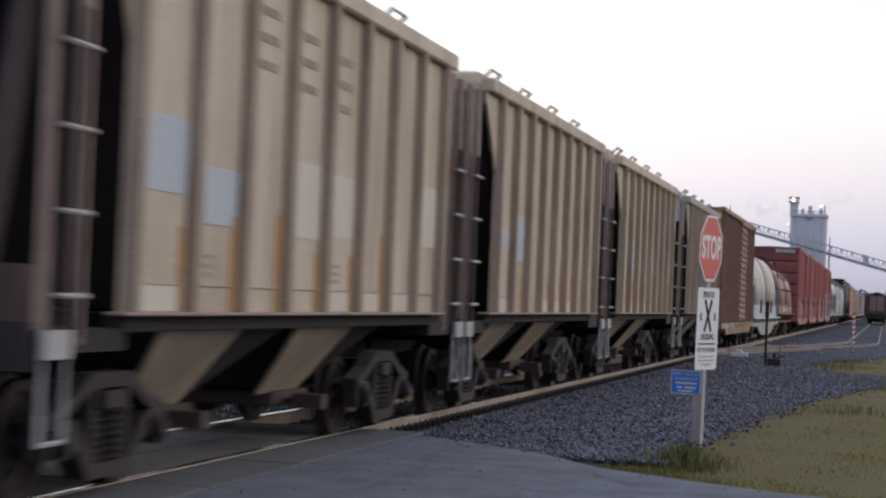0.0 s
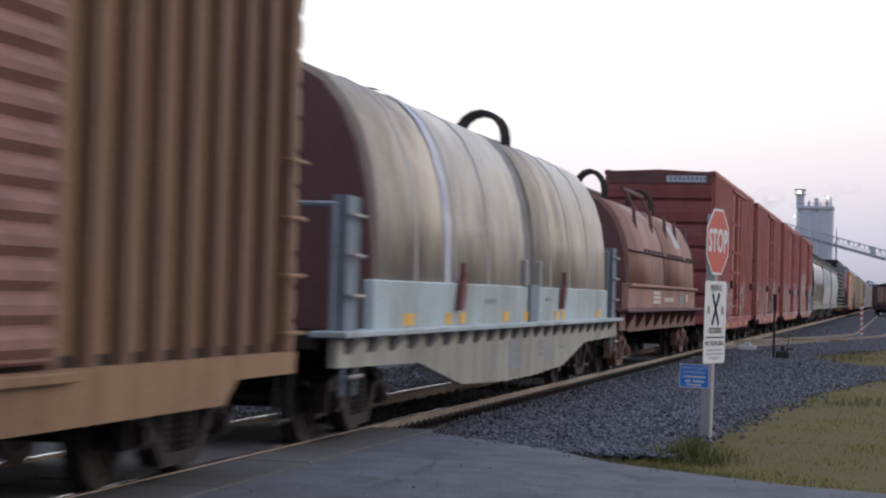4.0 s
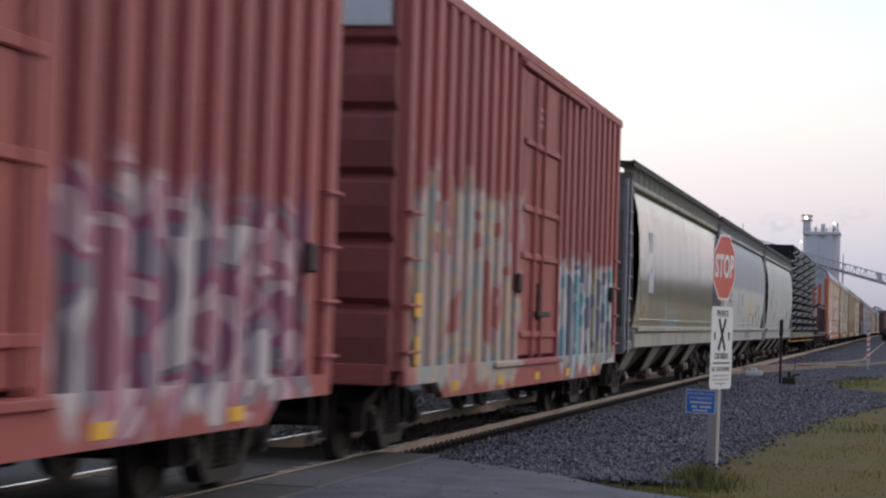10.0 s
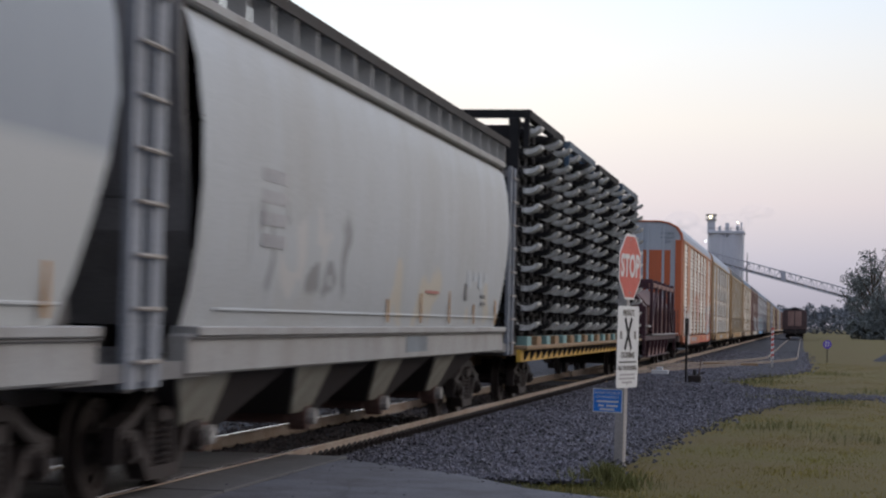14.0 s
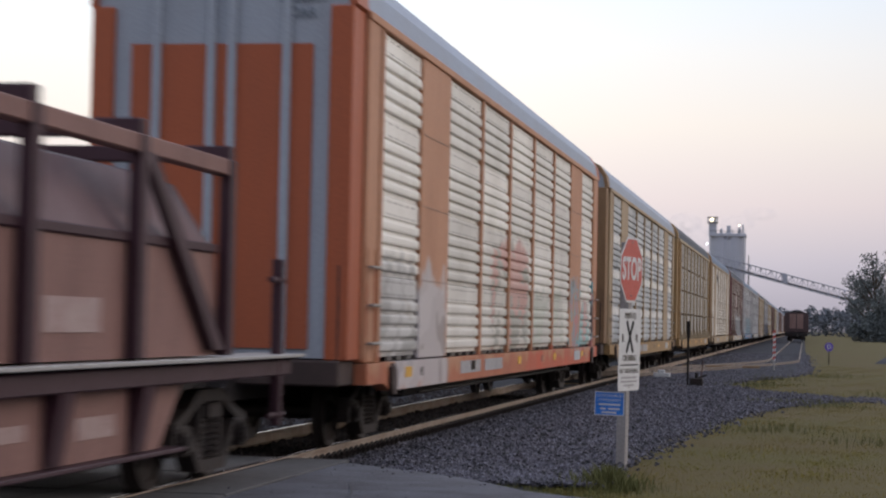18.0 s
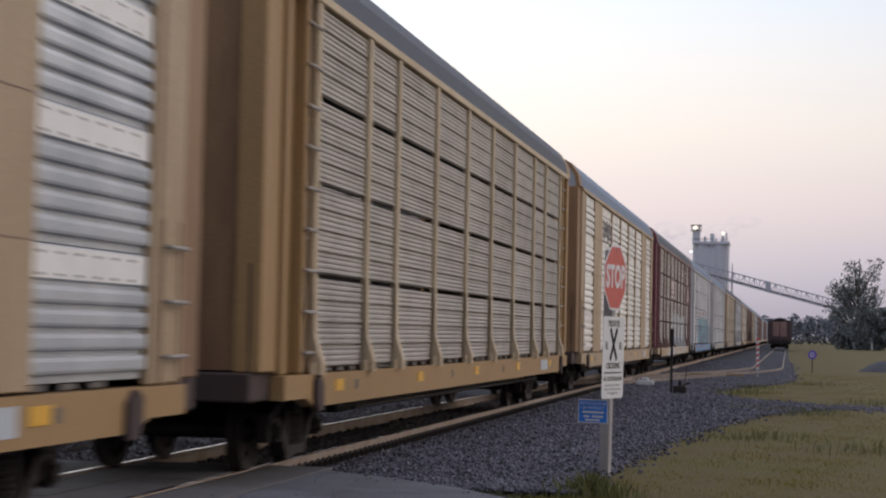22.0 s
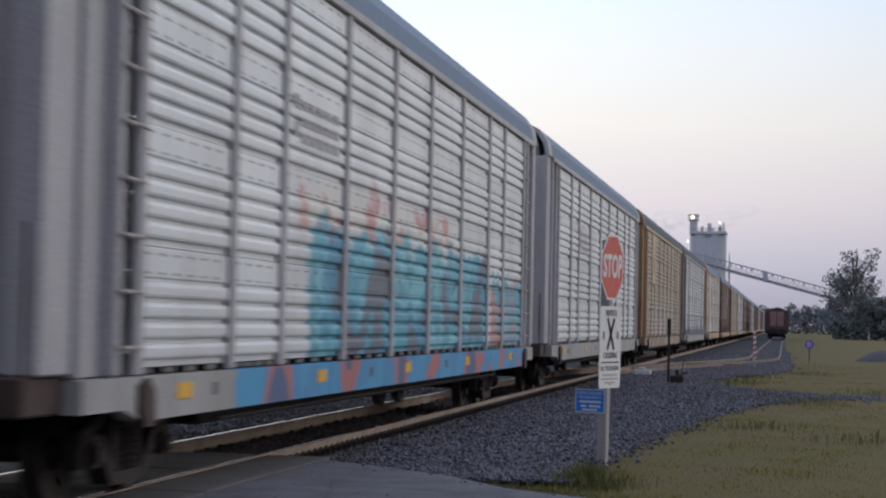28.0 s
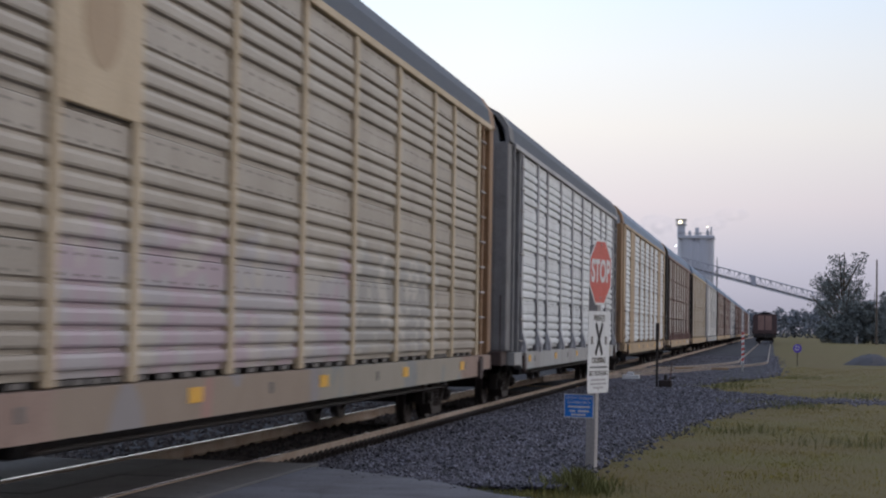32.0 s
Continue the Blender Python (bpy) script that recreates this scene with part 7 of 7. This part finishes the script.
striped = thing("striped_marker", "slim red and white striped marker post beside the siding", "marker post", pose(-1.17, 81, 0))
part("stake", Shape().tube((0, 0, -0.3), (0, 0, 0.3), 0.03), M["pale"], striped)
for i in range(12):
    z = 0.2 + 0.105 * i
    part("stripe", Shape().prism([(-0.055, z), (0.055, z + 0.05), (0.055, z + 0.155), (-0.055, z + 0.105)], -0.02, 0.02), M["sign_red"] if i % 2 else M["sign_white"], striped)
dsign = thing("round_sign", "round purple sign with a white letter on a thin stake", "railway sign", pose(1.22, 100, 0))
part("stake", Shape().tube((0, 0.02, -0.35), (0, 0.02, 0.7), 0.022), M["iron"], dsign)
disc = part("disc", Shape().prism([(0.21 * math.cos(2 * math.pi * i / 24), 0.71 + 0.21 * math.sin(2 * math.pi * i / 24)) for i in range(24)], -0.012, 0.0), M["purple"], dsign)
lettering("D", 0.30, M["sign_white"], disc, pose(0, -0.014, 0.71, 90), bold=0.004)
for x, y, m in ((9.5, 330, "sign_white"), (13.6, 330, "reflector"), (12.3, 300, "pale")):
    mk = thing("marker_post", "short pale marker post in the grass", "marker post", pose(x, y, 0))
    part("stake", Shape().cbox(-0.11, 0.11, -0.08, 0.08, -0.4, 1.0, 0.02), M[m], mk)
pile = thing("gravel_pile", "low dark pile of gravel on the grass", "gravel pile", pose(5.1, 106, -0.2))
s, rings = Shape(), []
for j in range(7):
    q, zz = 1 - j / 6.5, 0.62 * (1 - (1 - j / 6) ** 1.6)
    rings.append([((1.55 * q + 0.12 * noise.noise((i, j, 0))) * math.cos(2 * math.pi * i / 20), (1.3 * q + 0.12 * noise.noise((i, j, 4))) * math.sin(2 * math.pi * i / 20), zz + 0.05 * noise.noise((i * 0.9, j * 0.9, 9))) for i in range(20)])
part("mound", s.loft(rings), M["gravelpile"], pile)

# ---- parked car on the siding ----
def parked_car(y):
    car = thing("parked_hopper_car", "rusty brown open hopper car standing on the siding", "freight car", pose(TRACK_X + 5.45, y, 0))
    m, L = M["farbrown"], 12.0
    for k in (1, -1):
        part("side_wall", Shape().prism([(0, 1.2), (L, 1.2), (L, 3.7), (0, 3.7)], 1.36 * k, 1.42 * k, "x"), m, car)
        for i in range(9):
            part("side_post", lambda: hat(0.4 + i * 1.4, 0.2, 0.1, 1.42, 1.2, 3.45, k), m, car)
    for yy in (0.0, L - 0.06):
        part("end_wall", Shape().box(-1.36, 1.36, yy, yy + 0.06, 1.3, 3.7), m, car)
    for x in (-1.0, 0.0, 1.0):
        part("end_post", Shape().box(x - 0.07, x + 0.07, -0.1, 0.0, 1.1, 3.7), m, car)
    part("end_panel", Shape().cbox(-0.85, 0.85, -0.06, -0.02, 1.7, 3.55, 0.01), M["brownpost"], car, "rust-orange middle of the end wall")
    part("end_sill", Shape().cbox(-1.4, 1.4, -0.2, 0.25, 0.75, 1.2, 0.03), M["iron"], car)
    part("slope_sheet", Shape().prism([(0.05, 1.9), (0.05, 1.95), (2.5, 0.8), (2.4, 0.75)], -1.3, 1.3, "x"), M["hopdark"], car)
    load = Shape()
    load.loft([[(-1.36 + 2.72 * i / 12, 0.06 + (L - 0.12) * j / 12, 3.62 + 0.45 * math.sin(math.pi * i / 12) * (0.7 + 0.3 * math.sin(j * 2.1)) + 0.2 * noise.noise((i * 0.7, j * 0.8, 2))) for i in range(13)] for j in range(13)], closed=False)
    part("load", load, M["gravelpile"], car, "dark heaped load")
    part("body_floor", Shape().box(-1.36, 1.36, 0.1, L - 0.1, 1.0, 1.25), M["iron"], car)
    couplers(car, -0.75, L + 0.75)
    truck(car, 1.4), truck(car, L - 1.4)
    for t_ in [o for o in car.children if o.name.startswith("truck")]:
        for w in [o for o in t_.children if o.name.startswith("wheelset")]:
            WHEELSETS.remove(w)
    return car


parked_car(256), parked_car(269.6)


# ---- works in the distance ----
def glowing(name, colour, strength):
    m = bpy.data.materials.new(name)
    m.use_nodes = True
    b = m.node_tree.nodes["Principled BSDF"]
    b.inputs["Base Color"].default_value = (*colour, 1)
    b.inputs["Emission Color"].default_value = (*colour, 1)
    b.inputs["Emission Strength"].default_value = strength
    return m


M["lampwarm"], M["lampcool"] = glowing("warm_floodlight", (1.0, 0.86, 0.55), 6.0), glowing("cool_floodlight", (0.8, 0.92, 1.0), 8.0)
silo = thing("silo", "tall pale concrete silo with a rooftop tower", "silo", pose(-30.4, 800, 0))
for x, y, r in ((-3.2, 0, 4.0), (3.0, 0, 4.0), (-3.2, 7, 4.0), (3.0, 7, 4.0), (0, -1.0, 3.0)):
    part("drum", Shape().tube((x, y, -1), (x, y, 38.2 if r > 3.5 else 36.5), r, 28), M["silo"], silo)
for x in (-6.9, -3.3, -0.1, 3.1, 6.5):
    part("rib", Shape().box(x - 0.2, x + 0.2, -4.2, -3.6, -1, 38), M["silo"], silo)
part("roof_slab", Shape().cbox(-7.2, 7.2, -4.4, 11, 38.1, 39.3, 0.1), M["silo"], silo)
part("tower", Shape().cbox(-7.4, -4.4, -3.5, 0.5, 38, 45.4, 0.1), M["silo"], silo)
part("tower_head", Shape().box(-8.0, -3.9, -4.0, 1.0, 43.4, 43.7).box(-8.0, -3.9, -4.0, 1.0, 45.4, 45.8).box(-8.0, -7.8, -4.0, -3.8, 43.5, 45.5).box(-4.1, -3.9, -4.0, -3.8, 43.5, 45.5), M["hopgreydark"], silo)
for x, w, hh in ((-2.5, 1.0, 2.0), (0.4, 1.6, 3.2), (1.8, 0.5, 1.6), (4.6, 1.3, 2.2), (6.0, 0.6, 3.6)):
    part("roof_unit", Shape().cbox(x - w / 2, x + w / 2, -3.0, -1.0, 39.2, 39.2 + hh, 0.08), M["silo"], silo)
part("roof_railing", Shape().pipe([(-7, -4.2, 40.3), (7, -4.2, 40.3)], 0.08).pipe([(-7, -4.2, 39.8), (7, -4.2, 39.8)], 0.06), M["hopgreydark"], silo)
part("floodlight", Shape().cbox(-6.7, -5.7, -4.5, -4.05, 44.2, 45.1, 0.1), M["lampwarm"], silo, "glowing warm floodlight")
part("lamp_mast", Shape().tube((4.6, -4.2, 39), (4.6, -4.2, 42.4), 0.1), M["hopgreydark"], silo)
part("floodlight", Shape().cbox(4.35, 4.85, -4.5, -4.1, 42.3, 42.8, 0.1), M["lampwarm"], silo, "glowing white floodlight")
part("floodlight", Shape().cbox(-8.15, -7.75, -4.5, -4.1, 34.8, 35.2, 0.05), M["lampcool"], silo, "glowing white floodlight")

def steam_material():
    """Thin white vapour, thickest in the middle of each puff and broken up in wisps."""
    m = bpy.data.materials.new("thin_steam")
    m.use_nodes = True
    n, l = m.node_tree.nodes, m.node_tree.links
    b = n["Principled BSDF"]
    b.inputs["Base Color"].default_value, b.inputs["Roughness"].default_value, b.inputs["Specular IOR Level"].default_value = (0.52, 0.66, 0.95, 1), 1.0, 0.0
    tc, no, rr, dist, fall, mul = [n.new("ShaderNode" + q) for q in ("TexCoord", "TexNoise", "MapRange", "VectorMath", "MapRange", "Math")]
    no.inputs["Scale"].default_value, no.inputs["Detail"].default_value = 0.16, 1
    rr.inputs[1].default_value, rr.inputs[2].default_value, rr.inputs[3].default_value, rr.inputs[4].default_value = 0.2, 0.7, 0.05, 0.7
    dist.operation, mul.operation = "DISTANCE", "MULTIPLY"
    dist.inputs[1].default_value = (0.5, 0.5, 0.5)
    fall.interpolation_type = "SMOOTHSTEP"
    fall.inputs[1].default_value, fall.inputs[2].default_value, fall.inputs[3].default_value, fall.inputs[4].default_value = 0.5, 0.05, 0.0, 1.0
    l.new(tc.outputs["Object"], no.inputs["Vector"])
    l.new(no.outputs["Fac"], rr.inputs[0])
    l.new(tc.outputs["Generated"], dist.inputs[0])
    l.new(dist.outputs["Value"], fall.inputs[0])
    l.new(rr.outputs[0], mul.inputs[0])
    l.new(fall.outputs[0], mul.inputs[1])
    l.new(mul.outputs[0], b.inputs["Alpha"])
    return m


M["steam"] = steam_material()
PUFFS = []
for gx, gz, w, h in ((-13.0, 37.0, 9.0, 7.0), (-18.0, 44.0, 8.0, 5.0), (3.0, 44.0, 8.0, 4.0), (12.0, 48.0, 8.0, 3.5)):
    rows = []
    for j in range(13):
        v_ = -1 + j / 6
        rows.append([(w * u, 12 + 3 * (u * u + v_ * v_) + 0.8 * noise.noise((u * 3, v_ * 3, gx)), h * v_) for u in [-1 + i / 6 for i in range(13)]])
    puff = part("steam_puff", Shape().loft(rows, closed=False), M["steam"], silo, "thin pale steam drifting off the works", smooth=True)
    puff.visible_shadow = False
    PUFFS.append((puff, gx, gz))

conv = thing("conveyor", "long sloping steel truss conveyor with a walkway", "conveyor", pose(0, 780, 0))
P0, P1 = Vector((-92.6, 0, 40.9)), Vector((39, 0, 7.4))
axis = (P1 - P0).normalized()
N = 66
up = Vector((0, 0, 3.7))
chords = Shape()
for off in (Vector((0, -1.2, 0)), Vector((0, 1.2, 0))):
    chords.tube(P0 + off, P1 + off, 0.2, 6).tube(P0 + off + up, P1 + off + up, 0.2, 6)
part("chord", chords, M["hazesteel"], conv)
for i in range(N):
    a, b2 = P0.lerp(P1, i / N), P0.lerp(P1, (i + 1) / N)
    fa, fb = (a, b2 + up) if i % 2 else (a + up, b2)
    for side in (Vector((0, -1.2, 0)), Vector((0, 1.2, 0))):
        part("truss_panel", Shape().tube(fa + side, fb + side, 0.12, 5).tube(a + side, a + up + side, 0.12, 5), M["hazesteel"], conv)
part("belt", Shape().tube(P0 + Vector((0, 0, 0.6)), P1 + Vector((0, 0, 0.6)), 0.35, 6), M["hopgreydark"], conv)
part("transfer_box", Shape().prism([(-8.4, 19.6), (-6.4, 19.1), (-6.7, 23.0), (-8.7, 23.5)], -1.6, 1.6), M["hazesteel"], conv)
for x, z in ((-60, 36.0), (-21.5, 25.0), (24, 11)):
    part("bent", Shape().tube((x - 0.6, 0, -1), (x, 0, z + 5), 0.14, 6).tube((x + 0.6, 0, -1), (x, 0, z + 5), 0.14, 6), M["hopgreydark"], conv)
tower = thing("process_tower", "tall pale grey sheet-metal process building", "tower", pose(-142, 700, 0))
part("hull", Shape().prism([(-7.8, -1), (7.4, -1), (7.4, 48.2), (4.2, 51.0), (-7.8, 51.0)], -6, 6), M["silo"], tower)
part("belt_course", Shape().box(-7.9, 7.5, -6.1, -6.0, 40.0, 40.4).box(-7.9, 7.5, -6.1, -6.0, 30.0, 30.4), M["hopgreydark"], tower)
part("mast", Shape().tube((-8.6, -5, -1), (-8.6, -5, 50), 0.25, 6).tube((-8.6, -5, 46), (-7.6, -5, 46), 0.15, 6), M["hopgreydark"], tower)
pole = thing("utility_pole", "thin dark utility pole behind the trees", "utility pole", pose(15.1, 300, 0))
part("shaft", Shape().tube((0, 0, -0.5), (0, 0, 12.4), 0.16, 8, 0.1), M["bark"], pole)


# ---- trees ----
def leaf_cloud(clumps, n, size, seed):
    r2 = np.random.default_rng(seed)
    verts, faces, k = [], [], 0
    for (cx, cy, cz, rx, ry, rz) in clumps:
        m = max(12, int(n * rx * rz))
        for _ in range(m):
            d = r2.normal(size=3)
            d /= np.linalg.norm(d) + 1e-6
            q = d * (0.35 + 0.65 * r2.random() ** 0.5)
            p = np.array((cx + q[0] * rx, cy + q[1] * ry, cz + q[2] * rz))
            a, b3 = r2.normal(size=3), r2.normal(size=3)
            a, b3 = a / np.linalg.norm(a) * size * (0.6 + 0.8 * r2.random()), b3 / np.linalg.norm(b3) * size * 0.7
            verts += [tuple(p - a), tuple(p + b3), tuple(p + a), tuple(p - b3)]
            faces.append((k, k + 1, k + 2, k + 3))
            k += 4
    return verts, faces


def tree(x, y, height, spread, seed, label, trunk_h=0.3, dense=26, leaf=0.34):
    r2 = random.Random(seed)
    t = thing("tree", label, "tree", pose(x, y, -0.3), "trees in the distance")
    s = Shape()
    s.tube((0, 0, 0), (0.1, 0, height * trunk_h), height * 0.028, 8, height * 0.02)
    clumps = []
    for i in range(13):
        a, u = r2.random() * 6.28, r2.random()
        z0 = height * (trunk_h * 0.7 + 0.45 * u * (1 - trunk_h))
        ln = spread * (0.5 + 0.5 * r2.random()) * (1.05 - 0.5 * u)
        tip = (math.cos(a) * ln, math.sin(a) * ln, min(height * 0.97, z0 + height * (0.18 + 0.25 * r2.random())))
        s.tube((0, 0, z0), tip, height * 0.011, 5, height * 0.004)
        for j in range(4):
            q = 0.45 + 0.6 * r2.random()
            clumps.append((tip[0] * q + r2.gauss(0, 0.35), tip[1] * q + r2.gauss(0, 0.35), z0 + (tip[2] - z0) * q + r2.gauss(0, 0.4), spread * (0.16 + 0.12 * r2.random()), spread * 0.2, spread * (0.12 + 0.10 * r2.random())))
    if trunk_h < 0.05:
        for i in range(14):
            a = r2.random() * 6.28
            clumps.append((math.cos(a) * spread * 0.6, math.sin(a) * spread * 0.6, height * (0.08 + 0.3 * r2.random()), spread * 0.36, spread * 0.3, height * 0.16))
    s.tube((0.1, 0, height * trunk_h), (0.2, 0, height * 0.9), height * 0.02, 6, height * 0.004)
    part("trunk", s, M["bark"], t)
    v, f = leaf_cloud(clumps, dense, leaf, seed)
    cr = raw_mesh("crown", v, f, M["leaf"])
    cr.parent = t
    return t


tree(11.2, 330, 16.6, 7.6, 3, "tall loose-crowned dark green tree at the field edge", 0.22, 62, 0.19)
tree(20.5, 345, 9.8, 6.0, 4, "dark green tree beside the taller one", 0.12, 80, 0.2)
for i, (x, y, hh, sp) in enumerate(((9.4, 322, 5.4, 2.8), (12.4, 320, 7.8, 3.9), (15.5, 318, 9.2, 4.2), (19.5, 325, 10.2, 4.8), (25, 330, 11, 5.2), (31, 335, 9.5, 5.6), (38, 338, 10, 6))):
    tree(x, y, hh, sp, 20 + i, "dense dark green bush at the field edge", 0.02, 90, 0.24)
v, f = [], []
r3 = random.Random(8)
clumps = []
for i in range(90):
    x = -70 + i * 2.0
    y = 560 + r3.uniform(-20, 30)
    hh = 6.5 + 2.2 * noise.noise((i * 0.17, 1.0, 0)) + r3.uniform(-0.8, 1.2)
    clumps.append((x, y, hh * 0.5, 2.6 + r3.random(), 2.5, hh * 0.55))
    clumps.append((x + r3.uniform(-1, 1), y + 3, hh * 0.8, 1.6, 2.0, hh * 0.3))
v, f = leaf_cloud(clumps, 18, 0.55, 5)
tagged(raw_mesh("far_woods", v, f, M["hazewood"]), "line of dark green woods in the far haze", "woods", kind="stuff")
clumps = []
for i in range(120):
    a = radians(-150 + i * 1.65)
    d = 190 + r3.uniform(-15, 25)
    hh = 19 + 5 * noise.noise((i * 0.21, 5.0, 0)) + r3.uniform(-2, 2)
    clumps.append((math.cos(a) * d, math.sin(a) * d * (1 if math.sin(a) < 0 else 0.55), hh * 0.45, 4.6, 4.6, hh * 0.55))
v, f = leaf_cloud(clumps, 4, 1.5, 6)
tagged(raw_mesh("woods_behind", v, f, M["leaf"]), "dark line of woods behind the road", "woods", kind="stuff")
clumps = []
for i in range(46):
    u = i / 45
    hh = 11 + 3 * noise.noise((i * 0.3, 9.0, 0)) + r3.uniform(-1, 1.5)
    clumps.append((46 + 86 * u + r3.uniform(-3, 3), 338 - 262 * u + r3.uniform(-4, 4), hh * 0.45, 5.0, 5.0, hh * 0.55))
v, f = leaf_cloud(clumps, 5, 1.1, 7)
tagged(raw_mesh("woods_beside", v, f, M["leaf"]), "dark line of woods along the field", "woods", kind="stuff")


# ---- movement: the train rolls towards the road at an even pace ----
SPEED = 15.1
# metres by which the train lags behind that pace
LAG = ((0, 0.0), (4, 0.0), (7, 0.0), (9, 0.4), (12, 0.25), (14, 0.4), (16.5, 0.1), (18.5, 0.1), (21, 0.5), (25, 0.55), (29, 0.1), (32, -0.5))


def motions():
    for ob, y in CARS:
        walk(ob, [(t, pose(TRACK_X, y - SPEED * t + lag, 0)) for t, lag in LAG])
    for puff, x, z in PUFFS:
        walk(puff, [(0.0, pose(x - 1.5, 0, z - 0.6)), (32.0, pose(x + 1.5, 0, z + 0.6))])
    first = WHEELSETS[0]
    step = 1.0 / FPS
    walk(first, [(i * step, pose(0, 0, 0, math.degrees(SPEED * i * step / 0.415))) for i in range(32 * FPS + 1)])
    for w in WHEELSETS[1:]:
        w.rotation_mode = "QUATERNION"
        keys = w.animation_data_create()
        keys.action = first.animation_data.action
        keys.action_slot = first.animation_data.action_slot


motions()
